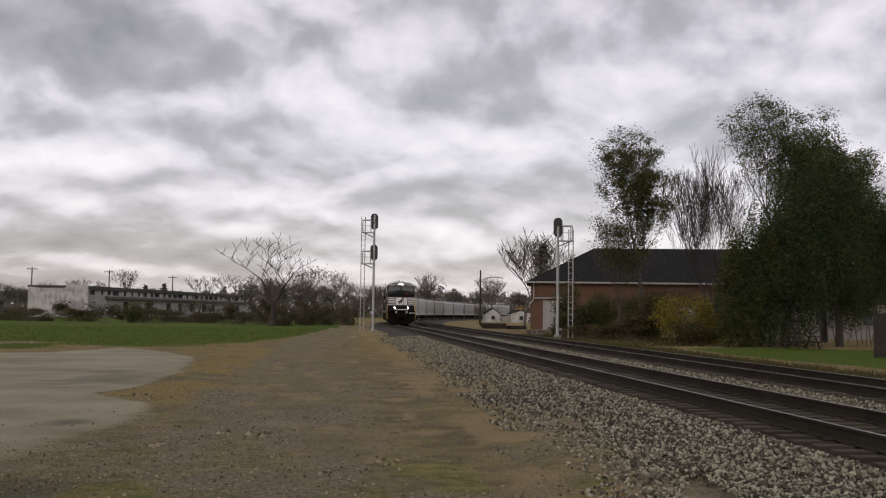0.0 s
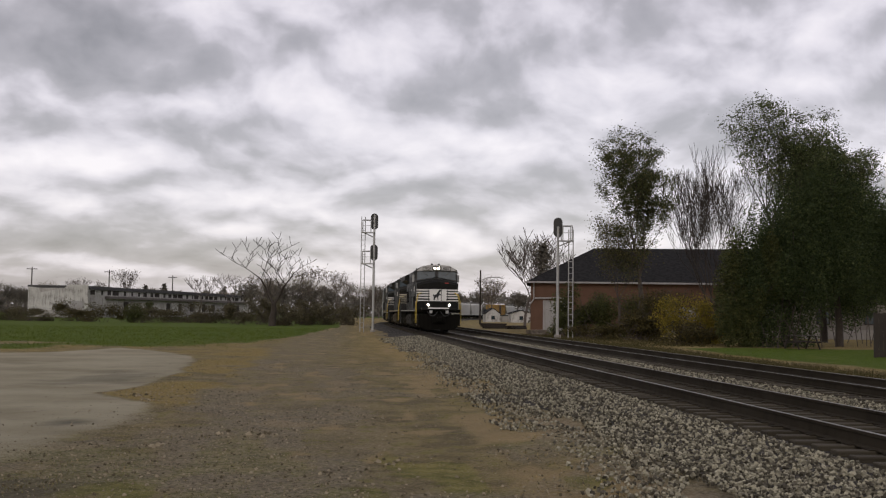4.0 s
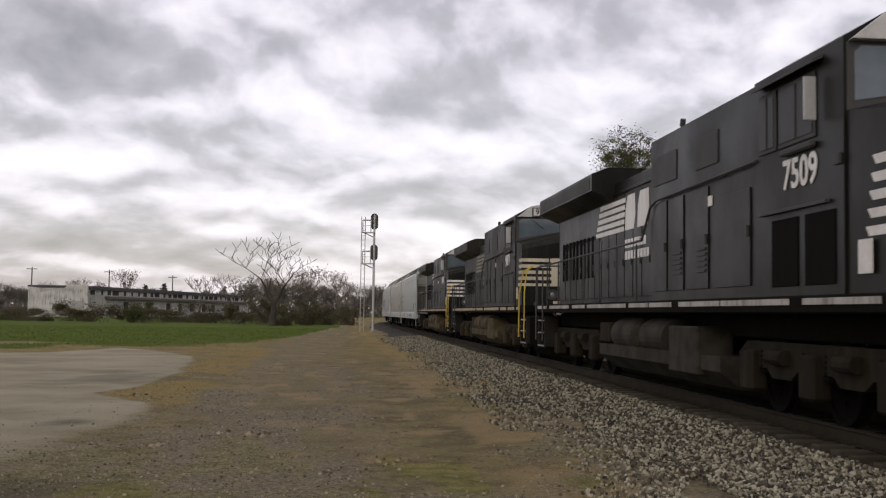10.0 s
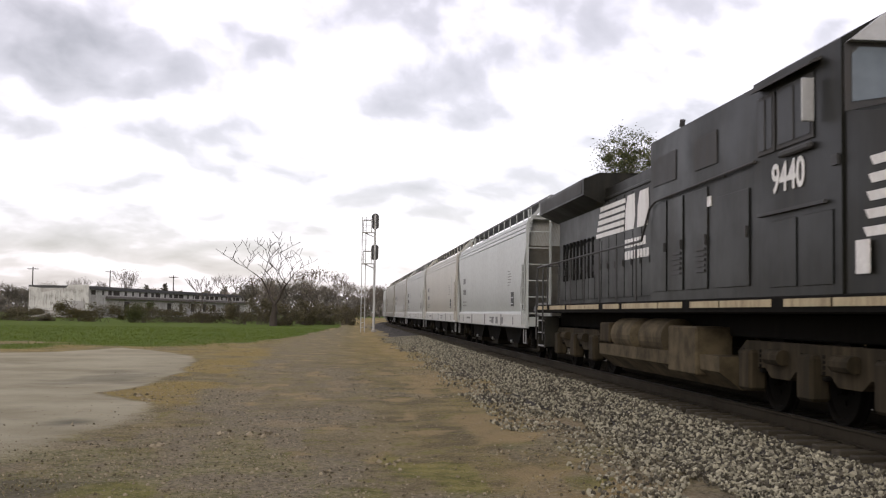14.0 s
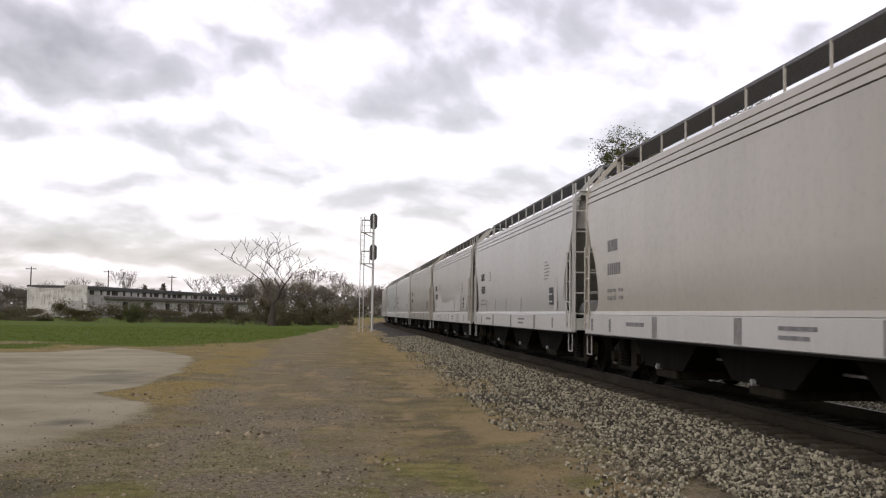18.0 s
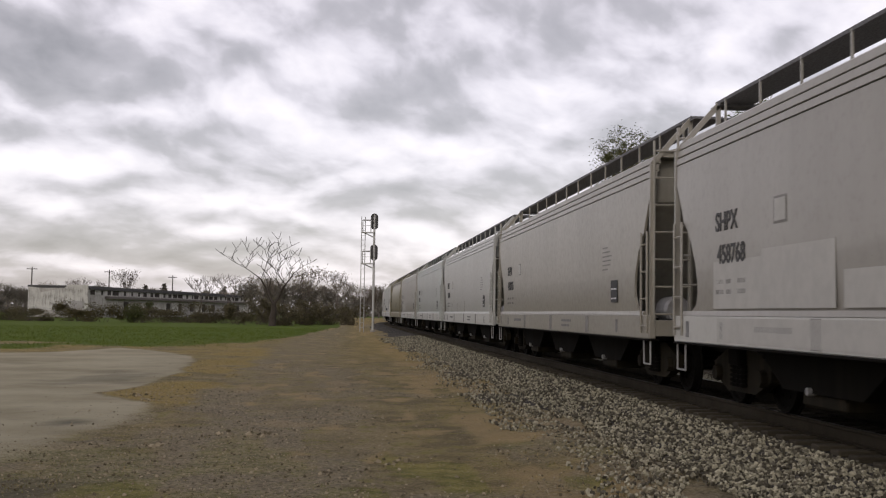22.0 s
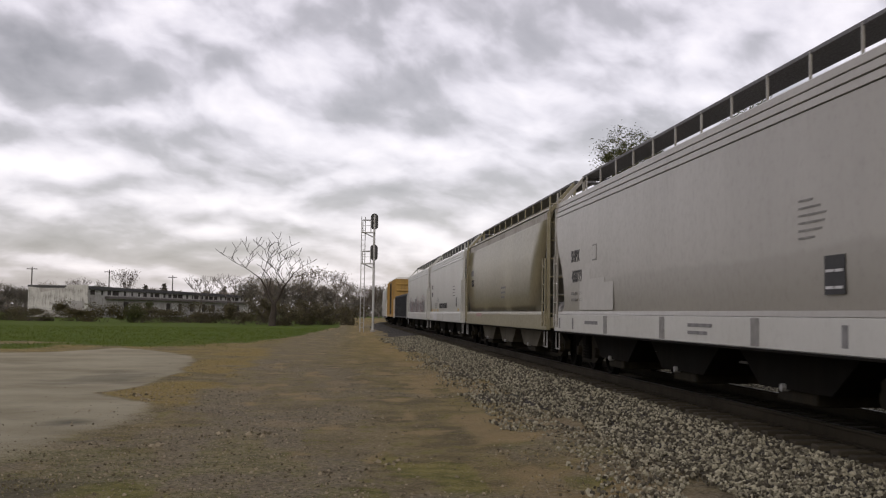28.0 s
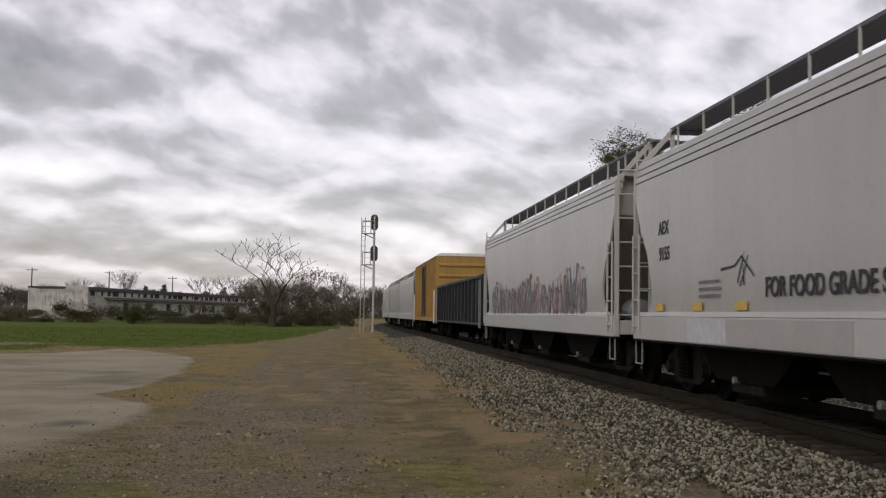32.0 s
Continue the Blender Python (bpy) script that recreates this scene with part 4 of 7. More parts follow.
bush("olive_bush", "straggling olive scrub behind the yellow bush", (22.0, 77, 0), 66, 3.2, 1.6, 3.4, 8000, "leaf_scrub", 0.08, lumps=18, stems=24)
bush("brown_bush", "tangled brown scrub under the trees", (20.3, 76, 0), 57, 2.4, 1.4, 1.7, 5000, "leaf_scrub", 0.075, lumps=12)
bush("brown_bush", "tangled brown scrub before the brick wall", (19.6, 88, 0), 62, 1.6, 1.2, 2.4, 3500, "leaf_scrub", 0.08, lumps=9)
bush("green_bush", "dull green bush before the brick wall", (22.9, 86, 0), 63, 1.8, 1.4, 3.2, 4600, "leaf_mid", 0.085, lumps=9)
bush("brown_bush", "tangled brown scrub under the trees", (20.6, 66, 0), 58, 2.0, 1.3, 1.4, 4500, "leaf_scrub", 0.07, lumps=12)
bush("brown_bush", "tangled brown scrub along the track edge", (17.6, 78, 0), 59, 1.6, 1.2, 1.0, 2600, "leaf_scrub", 0.07, lumps=8)

# hedge and scrub at the far side of the field
far_rng = random.Random(77)
for i in range(26):
    x = -52 + i * 2.15 + far_rng.uniform(-0.8, 0.8)
    bush("scrub_bush", "leafless olive-brown scrub bush along the field edge", (x, 150 + far_rng.uniform(-5, 6) - 0.1 * x, 0), 100 + i, 2.9, 1.4,
         far_rng.uniform(1.5, 3.0), 1700, far_rng.choice(["leaf_hedge", "leaf_hedge", "leaf_scrub"]), 0.1, group="scrub along the field", lumps=6, stems=12)
for x, y, h in ((-25, 146, 2.9), (-12, 138, 2.4), (-6, 134, 2.8), (-4, 140, 3.4), (-9.5, 142, 3.2), (-2.0, 150, 3.0), (0.3, 165, 3.2)):
    bush("scrub_bush", "tall leafless brown thicket beside the field", (x, y, 0), int(x * 7) + 900, 1.9, 1.6, h, 2600, "leaf_mid" if x < -20 else "leaf_hedge", 0.1, group="scrub along the field", lumps=8, stems=18)


def far_tree_master(seed, h, w, leaf, n, size, conifer=False):
    if conifer:
        rng = random.Random(seed)
        t = thing("distant_tree", "dark conifer in the distant tree line", "tree", "distant tree line")
        mesh_part("trunk", limbs_mesh("trunk", [(Vector((0, 0, -0.1)), Vector((0, 0, h)), 0.2, 0.02)], M["bark_dark"]), t)
        tips = []
        for i in range(240):
            z = h * rng.uniform(0.1, 0.98)
            r = w * (1 - z / h) * rng.uniform(0.3, 1)
            a = rng.uniform(0, 6.28)
            tips.append((Vector((r * math.cos(a), r * math.sin(a), z)), Vector((0, 0, 1))))
        mesh_part("crown", leaves_mesh("crown", tips, n, size, 0.3, M[leaf], rng), t)
        return t
    return tree("distant_tree", "leafless grey-brown tree in the distant tree line", "tree", (0, 0, 0), seed, h, w, 0.22, leaf, n, size, 0.7, "twig", levels=4, split=3,
                spread=0.75, trunk_frac=0.2, up=0.4, rmin=0.035, low=2.0, group="distant tree line")


def tree_line():
    rng = random.Random(9)
    kinds = [far_tree_master(201, 11, 4.8, "leaf_brown_haze", 900, 0.19), far_tree_master(202, 10, 5.2, "leaf_haze", 1500, 0.22), far_tree_master(203, 12.5, 5.0, "leaf_brown_haze", 400, 0.2),
             far_tree_master(204, 9, 4.6, "leaf_haze", 1300, 0.22), far_tree_master(205, 9.5, 2.2, "leaf_haze", 900, 0.32, True),
             far_tree_master(206, 11.5, 5.0, "leaf_brown_haze", 0, 0.2)]
    spots = []
    # bearing in degrees, distance, size
    b = -17.5
    while b < 9.5:
        d = rng.uniform(330, 430) if b < -4 else rng.uniform(300, 400)
        if -4.5 < b < -1.5:
            d = rng.uniform(210, 280)
        k = rng.choice([0, 1, 1, 2, 3, 3, 3, 4] if b < -6 else [0, 0, 1, 1, 2, 3])
        spots.append((b, d, rng.uniform(0.7, 1.1) * (0.8 if b < -4.5 else 0.95), k))
        b += rng.uniform(0.22, 0.5) * (1.0 if b > -4 else 1.3)
    for b, d, s, k in ((9.4, 150, 1.0, 5), (9.8, 145, 1.1, 5), (10.2, 150, 0.95, 5), (5.6, 330, 1.15, 5), (4.4, 330, 1.2, 5), (-12.6, 320, 0.9, 5), (-6.9, 280, 0.9, 5), (-5.6, 230, 0.8, 5), (10.3, 140, 1.1, 4), (-9.5, 330, 0.9, 4), (-8.6, 330, 0.95, 4), (-10.3, 300, 0.95, 2)):
        spots.append((b, d, s, k))
    first = set()
    for b, d, s, k in spots:
        a = radians(b)
        x, y = d * math.sin(a), d * math.cos(a)
        if abs(x - TRACK_X - float(line_x(np.array(y)))) < 6.0 and y > 100:
            y += 60
            x -= 12
        m = pose(x, y, 0, 0, 0, rng.uniform(0, 360)) @ Matrix.Diagonal((s, s, s, 1))
        if k not in first:
            first.add(k)
            kinds[k].matrix_basis = m
        else:
            ob = copy_thing(kinds[k], pose(x, y, 0, 0, 0, rng.uniform(0, 360)))
            ob.scale = (s, s, s)


def far_woods():
    """Low continuous woods and scrub that close the view all round."""
    rng = random.Random(13)
    V, F = [], []
    for i in range(38000):
        b = rng.uniform(-0.42, 0.40) if i < 31000 else rng.uniform(0.4, 2 * math.pi - 0.42)
        d = rng.uniform(440, 500)
        h = 3.5 + 7.0 * float(fbm(np.array(b * 60.0), np.array(0.5), 31)) + 4.0 * float(fbm(np.array(b * 220.0), np.array(1.5), 32))
        q = Vector((d * math.sin(b), d * math.cos(b), h * rng.random()))
        a = Vector((rng.gauss(0, 1), rng.gauss(0, 0.5), rng.gauss(0, 0.8))).normalized()
        c = a.orthogonal().normalized()
        s = rng.uniform(0.35, 1.0)
        o = len(V)
        V += [q - a * s, q + c * s * 0.6, q + a * s, q - c * s * 0.6]
        F += [(o, o + 1, o + 2), (o, o + 2, o + 3)]
    tagged(new("far_woods", mesh_from("far_woods", V, F, M["leaf_haze"])), "distant belt of leafless woods and scrub", "woods", kind="stuff")


tree_line()
far_woods()

# ---- signals ----
def signal_mast(at, heads, top, side, label):
    s = thing("railway_signal", label, "railway signal", "railway signals", pose(*at))
    part("base", box(B(), -0.22, 0.22, -0.22, 0.22, -0.1, 0.2, 0.03), M["concrete"], s)
    part("mast", tube(B(), (0, 0, 0.2), (0, 0, top - 0.2), 0.11, 0.09, 12), M["steel"], s)
    for x in (-0.16, 0.16):
        part("ladder_rail", tube(B(), (side * 0.95 + x, 0, 0), (side * 0.95 + x, 0, top - 0.4), 0.04, 0.04, 6), M["steel"], s)
    z = 0.4
    while z < top - 0.5:
        part("rung", tube(B(), (side * 0.95 - 0.16, 0, z), (side * 0.95 + 0.16, 0, z), 0.018, 0.018, 5), M["steel"], s)
        z += 0.42
    for hz in heads:
        bm = B()
        box(bm, side * 1.1, side * 0.05, -0.3, 0.3, hz - 1.02, hz - 0.94)
        pipe(bm, [(side * 1.0, -0.3, hz - 0.95), (side * 1.0, -0.3, hz + 0.1), (side * 0.3, -0.3, hz + 0.1), (side * 0.3, -0.3, hz - 0.95)], 0.04)
        pipe(bm, [(side * 1.0, 0.3, hz - 0.95), (side * 1.0, 0.3, hz + 0.1), (side * 0.3, 0.3, hz + 0.1), (side * 0.3, 0.3, hz - 0.95)], 0.04)
        tube(bm, (side * 1.0, -0.3, hz - 0.4), (side * 0.3, -0.3, hz - 0.4), 0.02)
        tube(bm, (side * 0.1, 0, hz - 1.35), (side * 0.9, 0, hz - 1.0), 0.045)
        part("platform", bm, M["steel"], s)
        outline = []
        for i in range(16):
            a = math.pi * i / 15
            outline.append((0.32 * math.cos(a), hz + 0.38 + 0.32 * math.sin(a)))
        for i in range(16):
            a = math.pi + math.pi * i / 15
            outline.append((0.32 * math.cos(a), hz - 0.38 + 0.32 * math.sin(a)))
        head = part("signal_head", prism(B(), outline, "y", -0.02, 0.06), M["darksteel"], s, "black oval backplate with three lenses")
        part("housing", box(B(), -0.14, 0.14, 0.06, 0.3, hz - 0.55, hz + 0.55, 0.03), M["darksteel"], head)
        part("bracket", tube(B(), (0, -0.02, hz), (0, -0.22, hz), 0.05), M["steel"], head)
    return s


# ---- buildings ----
def brick_mat():
    k = Nodes("red_brick")
    c = k.coords()
    b = k.node("ShaderNodeTexBrick", Scale=1.0)
    k.l.new(k.mapped(c, (1, 1, 1)), b.inputs["Vector"])
    n = k.noise(c, 1.2, 5, 0.6)
    col = k.mix(n, (0.095, 0.053, 0.036), (0.165, 0.094, 0.065))
    k.bump(k.noise(c, 20, 3), 0.3, 0.01)
    return k.finish(col, 0.9, 0, 0.2)


M["brick"] = brick_mat()
M["shingle"] = plain("dark_roof_shingles", (0.017, 0.0165, 0.0165), 0.95, 0, 0.4, 3.0, 0.1)
M["white_wall"] = worn("peeling_white_paint", (0.5, 0.49, 0.46), (0.13, 0.115, 0.1), 0.95, 0.8, 0, 1.0)
M["grey_wall"] = worn("weathered_grey_wall", (0.4, 0.385, 0.355), (0.13, 0.115, 0.1), 0.75, 0.9, 0, 0.6)
M["canopy_felt"] = worn("weathered_brown_felt", (0.13, 0.115, 0.105), (0.06, 0.05, 0.045), 0.6, 0.9)
M["tar"] = plain("tar_roof", (0.06, 0.058, 0.058), 0.9)
M["wood"] = worn("weathered_timber", (0.16, 0.13, 0.1), (0.06, 0.05, 0.04), 0.6, 0.9)
M["wood_dark"] = worn("dark_timber", (0.035, 0.028, 0.022), (0.02, 0.018, 0.015), 0.6, 0.9)
M["pale_door"] = worn("pale_grey_panel", (0.33, 0.32, 0.31), (0.15, 0.13, 0.11), 0.6, 0.8)


def utility_pole(at, h, arms=1, label="weathered wooden utility pole with a crossarm"):
    p = thing("utility_pole", label, "utility pole", "utility poles", pose(*at))
    part("pole", tube(B(), (0, 0, -0.2), (0, 0, h), 0.17, 0.12, 8), M["wood_dark"], p)
    for i in range(arms):
        z = h - 0.5 - i * 0.9
        part("crossarm", box(B(), -1.2, 1.2, -0.06, 0.06, z - 0.07, z + 0.07), M["wood_dark"], p)
        for x in (-1.05, -0.5, 0.5, 1.05):
            part("insulator", tube(B(), (x, 0, z + 0.07), (x, 0, z + 0.25), 0.05, 0.03, 6), M["darksteel"], p)
    return p


def small_house(at, w, d, wall_h, roof_h, label, yaw=0.0):
    h = thing("small_house", label, "house", "white houses", pose(*at, 0, 0, yaw))
    part("wall", prism(B(), [(0, -0.6), (w, -0.6), (w, wall_h), (w / 2, wall_h + roof_h), (0, wall_h)], "y", 0, d), M["white_wall"], h)
    for s in (0, 1):
        o = [(-0.15, wall_h - 0.06), (w / 2, wall_h + roof_h + 0.05), (w / 2, wall_h + roof_h + 0.17), (-0.2, wall_h + 0.06)]
        part("roof_slope", prism(B(), [(u if s == 0 else w - u, v) for u, v in o], "y", -0.2, d + 0.2), M["shingle"], h)
    win = part("window", box(B(), w / 2 - 0.38, w / 2 + 0.38, -0.05, -0.004, 0.55, 1.35), M["wood_dark"], h)
    part("pane", box(B(), w / 2 - 0.31, w / 2 + 0.31, -0.06, -0.052, 0.62, 1.28), M["glass"], win)
    return h


def timber_pile(at, n, label, mat, length=2.6, yaw=20):
    rng = random.Random(n)
    p = thing("timber_pile", label, "timber", at=pose(*at, 0, 0, yaw))
    for i in range(n):
        row = i // 5
        bm = box(B(), -length / 2, length / 2, -0.11, 0.11, 0, 0.2, 0.015)
        b = part("timber", bm, M[mat], p)
        b.matrix_basis = pose(rng.uniform(-0.3, 0.3), (i % 5 - 2) * 0.28 + 0.1 * row, row * 0.21, 0, 0, rng.uniform(-7, 7))
    return p


def picnic_table(at, yaw):
    t = thing("picnic_table", "dark weathered wooden picnic table standing on the lawn", "table", at=pose(*at, 0, 0, yaw))
    for i in range(5):
        part("top_plank", box(B(), -0.9, 0.9, -0.36 + i * 0.146, -0.36 + i * 0.146 + 0.135, 0.72, 0.76, 0.004), M["wood_dark"], t)
    for s in (-1, 1):
        part("bench", box(B(), -0.9, 0.9, s * 0.75 - 0.13, s * 0.75 + 0.13, 0.42, 0.46, 0.004), M["wood_dark"], t)
        for k in (-1, 1):
            part("leg", pipe(B(), [(k * 0.65, s * 0.7, 0), (k * 0.65, s * 0.25, 0.72)], 0.045), M["wood_dark"], t)
    for k in (-1, 1):
        part("brace", box(B(), k * 0.65 - 0.02, k * 0.65 + 0.02, -0.75, 0.75, 0.36, 0.42), M["wood_dark"], t)


def build_yard():
    utility_pole((22.8, 182, 0), 8.8, 0, "wooden street lamp pole with a thin curved lamp arm")
    lamp = thing("street_lamp", "thin curved arm with a small lamp head fixed to a pole", "street lamp", at=pose(22.8, 182, 0))
    part("arm", pipe(B(), [(0.1, 0, 7.2), (1.2, 0, 7.6), (2.6, 0, 7.7), (3.4, 0, 7.6)], 0.08), M["steel"], lamp)
    part("lamp_head", box(B(), 3.2, 3.8, -0.12, 0.12, 7.5, 7.62, 0.03), M["grey"], lamp)
    for x, y, h in ((-57.5, 290, 11.5), (-69, 262, 11.0), (-44, 305, 10.8), (-92, 300, 12.5)):
        utility_pole((x, y, 0), h)
    small_house((31.3, 240, 0), 3.1, 5.0, 1.75, 1.15, "small white gabled outbuilding with one dark window")
    small_house((36.2, 236, 0), 4.2, 5.0, 1.9, 0.6, "low white house with a grey roof and dark window")
    part_h = thing("house_shed", "dark low shed roof between the white houses", "shed", at=pose(34.5, 241, 0))
    part("wall", box(B(), 0, 2.0, 0, 3, -0.3, 1.4), M["grey_wall"], part_h)
    part("roof", box(B(), -0.1, 2.1, -0.1, 3.1, 1.404, 1.6), M["shingle"], part_h)
    timber_pile((18.2, 133, 0), 15, "dark pile of discarded railway timbers beyond the track", "wood_dark", 2.7, 15)
    timber_pile((20.5, 130, 0), 10, "dark pile of discarded railway timbers beyond the track", "wood_dark", 2.6, 50)
    timber_pile((17.0, 96, 0), 9, "pale weathered timbers stacked loosely by the brick wall", "wood", 2.4, 62)
    timber_pile((16.4, 91, 0), 6, "pale weathered timbers stacked loosely by the brick wall", "wood", 2.2, 75)
    picnic_table((25.3, 60, 0), 10)
    house = thing("pale_house", "pale house with a white band seen behind the trees", "house", at=pose(35.5, 92, 0, 0, 0, -14))
    part("wall", box(B(), 0, 12, 0, 7, -0.3, 3.2), M["pale_wall"], house)
    part("roof", prism(B(), [(-0.5, 3.2), (7.5, 3.2), (3.5, 5.0)], "x", -0.4, 12.4), M["shingle"], house)
    part("foundation", box(B(), 0, 12, -0.05, -0.003, -0.3, 0.8), M["concrete"], house)
    for x in (1.2, 4.2, 8.0):
        w = part("window", box(B(), x, x + 1.1, -0.06, -0.004, 1.2, 2.4), M["wood_dark"], house)
        part("pane", box(B(), x + 0.08, x + 1.02, -0.07, -0.062, 1.28, 2.32), M["glass"], w)
    fence = thing("board_fence", "dark tall board fence end beside the lawn", "fence", at=pose(23.8, 48.5, 0))
    for i in range(12):
        part("board", box(B(), i * 0.2, i * 0.2 + 0.185, 0, 0.025, 0.02, 1.95 + 0.02 * (i % 3)), M["wood_dark"], fence)
    for x in (0.05, 2.2):
        part("post", box(B(), x - 0.05, x + 0.05, 0.03, 0.13, -0.1, 2.0), M["wood_dark"], fence)


M["pale_wall"] = worn("pale_siding", (0.22, 0.2, 0.175), (0.13, 0.115, 0.1), 0.5, 0.85)


def build_place():
    signal_mast((2.95, 98, 0), (9.6, 6.9), 10.4, -1, "two-headed silver signal mast with ladder beside the track")
    signal_mast((15.6, 80, 0.1), (7.9,), 8.15, 1, "single-headed silver signal mast with ladder beside the far track")
    # brick warehouse
    w = thing("brick_building", "long red-brick building with a dark hipped shingle roof", "building", at=pose(18.6, 109, 0, 0, 0, -10))
    part("wall", box(B(), 0, 42, 0, 16, -0.3, 4.85), M["brick"], w)
    bm = B()
    e = 0.5
    vs = [bm.verts.new(v) for v in ((-e, -e, 4.9), (42 + e, -e, 4.9), (42 + e, 16 + e, 4.9), (-e, 16 + e, 4.9), (6.5, 8, 8.7), (42 - 6.5, 8, 8.7))]
    for f in ((0, 1, 5, 4), (1, 2, 5), (2, 3, 4, 5), (3, 0, 4), (3, 2, 1, 0)):
        bm.faces.new([vs[i] for i in f])
    part("roof", bm, M["shingle"], w)
    part("gutter", box(B(), -e - 0.05, 42 + e, -e - 0.12, -e - 0.002, 4.78, 4.95), M["pale_door"], w)
    part("downspout", pipe(B(), [(0.3, -0.5, 4.8), (0.3, -0.12, 4.4), (0.3, -0.12, 3.2), (-0.1, -0.12, 2.7)], 0.07), M["pale_door"], w)
    part("pipe", pipe(B(), [(0.4, -0.2, 3.3), (3.5, -0.2, 3.35)], 0.09), M["pale_door"], w)
    part("door", box(B(), 1.2, 3.6, -0.06, -0.003, -0.2, 3.1), M["pale_door"], w)
    part("door", box(B(), 13, 16.2, -0.06, -0.003, -0.2, 2.6), M["pale_door"], w)
    # old factory
    f = thing("factory_building", "long derelict single-storey factory with peeling white paint", "building", at=pose(-59.0, 222, 0, 0, 0, 4))
    part("facade", prism(B(), [(0, -0.5), (11, -0.5), (11, 6.3), (7.4, 6.3), (6.6, 5.6), (2.2, 4.7), (1.8, 5.6), (0, 5.8)], "y", -0.3, 0), M["white_wall"], f)
    bm = B()
    prism(bm, [(0.05, 0.0), (11, 0.0), (11 + 30, 112), (0.05 + 30, 112)], "z", -0.5, 5.6)
    part("wall", bm, M["grey_wall"], f)
    bm = B()
    prism(bm, [(-0.2, 0.1), (11.35, 0.1), (11.35 + 30, 112.3), (-0.2 + 30, 112.3)], "z", 5.604, 6.1)
    part("roof", bm, M["tar"], f)
    # clerestory, eave band and patched wall along the long side
    ux, uy = 30 / 115.95, 112 / 115.95

    def along(name, d0, d1, z0, z1, out, mat):
        a = (11 + ux * d0, uy * d0)
        b = (11 + ux * d1, uy * d1)
        nx, ny = uy * out, -ux * out
        m = (uy * 0.004, -ux * 0.004)
        return part(name, prism(B(), [(a[0] + m[0], a[1] + m[1]), (a[0] + nx, a[1] + ny), (b[0] + nx, b[1] + ny), (b[0] + m[0], b[1] + m[1])], "z", z0, z1), M[mat], f)
    along("eave", 0, 115, 5.42, 5.6, 0.5, "tar")
    along("clerestory", 1, 113, 4.45, 5.3, 0.06, "wood_dark")
    along("canopy", 8, 112, 3.75, 4.2, 1.1, "canopy_felt")
    rng = random.Random(3)
    d = 1.0
    while d < 110:
        w = rng.uniform(2.5, 7)
        along("wall_panel", d, min(d + w, 111), -0.2, rng.choice([2.4, 3.3, 3.8]), 0.12, rng.choice(["white_wall", "grey_wall", "white_wall", "pale_door", "grey_wall"]))
        d += w + rng.uniform(0.5, 5)
    for d in (18, 31, 44, 52, 61, 70, 78, 90, 101):
        w = along("window", d, d + 2.2, 1.3, 3.2, 0.2, "wood_dark")
    for d in range(3, 112, 4):
        along("roof_post", d, d + rng.uniform(0.3, 3.0), 4.4, 5.3, 0.1, "white_wall")
    part("garage_door", box(B(), 7.6, 10.4, -0.36, -0.304, -0.3, 3.2), M["pale_door"], f)
    part("stain_panel", box(B(), 1.0, 6.5, -0.34, -0.304, -0.3, 1.4), M["grey_wall"], f)


build_place()
build_yard()
# ---- train ----
SPEED = 11.3
FRONT0 = 121.4


def lathe(bm, axis_pts, center, seg=20):
    """Turns (offset along x, radius) rings about the x axis through center."""
    rows = []
    for o, r in axis_pts:
        rows.append([bm.verts.new((center[0] + o, center[1] + r * math.cos(2 * math.pi * j / seg), center[2] + r * math.sin(2 * math.pi * j / seg))) for j in range(seg)])
    for a, b in zip(rows[:-1], rows[1:]):
        for j in range(seg):
            bm.faces.new((a[j], a[(j + 1) % seg], b[(j + 1) % seg], b[j]))
    bm.faces.new(rows[0][::-1])
    bm.faces.new(rows[-1])
    bmesh.ops.recalc_face_normals(bm, faces=bm.faces)
    return bm


def wheelset(radius=0.46):
    bm = B()
    for s in (-1, 1):
        lathe(bm, [(s * 0.66, radius + 0.028), (s * 0.69, radius + 0.028), (s * 0.70, radius), (s * 0.80, radius - 0.005), (s * 0.80, radius - 0.07),
                   (s * 0.76, radius - 0.09), (s * 0.76, 0.16), (s * 0.83, 0.14), (s * 0.83, 0.0001)], (0, 0, 0), 22)
        for j in range(6):
            a = 2 * math.pi * j / 6
            box(bm, s * 0.758, s * 0.775, 0.25 * math.cos(a) - 0.03, 0.25 * math.cos(a) + 0.03, 0.25 * math.sin(a) - 0.03, 0.25 * math.sin(a) + 0.03)
    tube(bm, (-0.7, 0, 0), (0.7, 0, 0), 0.085, 0.085, 10)
    me = bpy.data.meshes.new("wheelset")
    bm.to_mesh(me)
    bm.free()
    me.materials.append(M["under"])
    return me


WHEEL_CAR, WHEEL_LOCO = wheelset(0.46), wheelset(0.52)
WHEELS = []


def spring_mesh():
    bm = B()
    for i in range(5):
        z = 0.03 + i * 0.065
        bmesh.ops.create_cone(bm, cap_ends=True, segments=8, radius1=0.075, radius2=0.075, depth=0.04, matrix=Matrix.Translation((0, 0, z)))
    bmesh.ops.create_cone(bm, cap_ends=True, segments=6, radius1=0.045, radius2=0.045, depth=0.32, matrix=Matrix.Translation((0, 0, 0.16)))
    me = bpy.data.meshes.new("spring")
    bm.to_mesh(me)
    bm.free()
    me.materials.append(M["under"])
    return me


SPRING = spring_mesh()


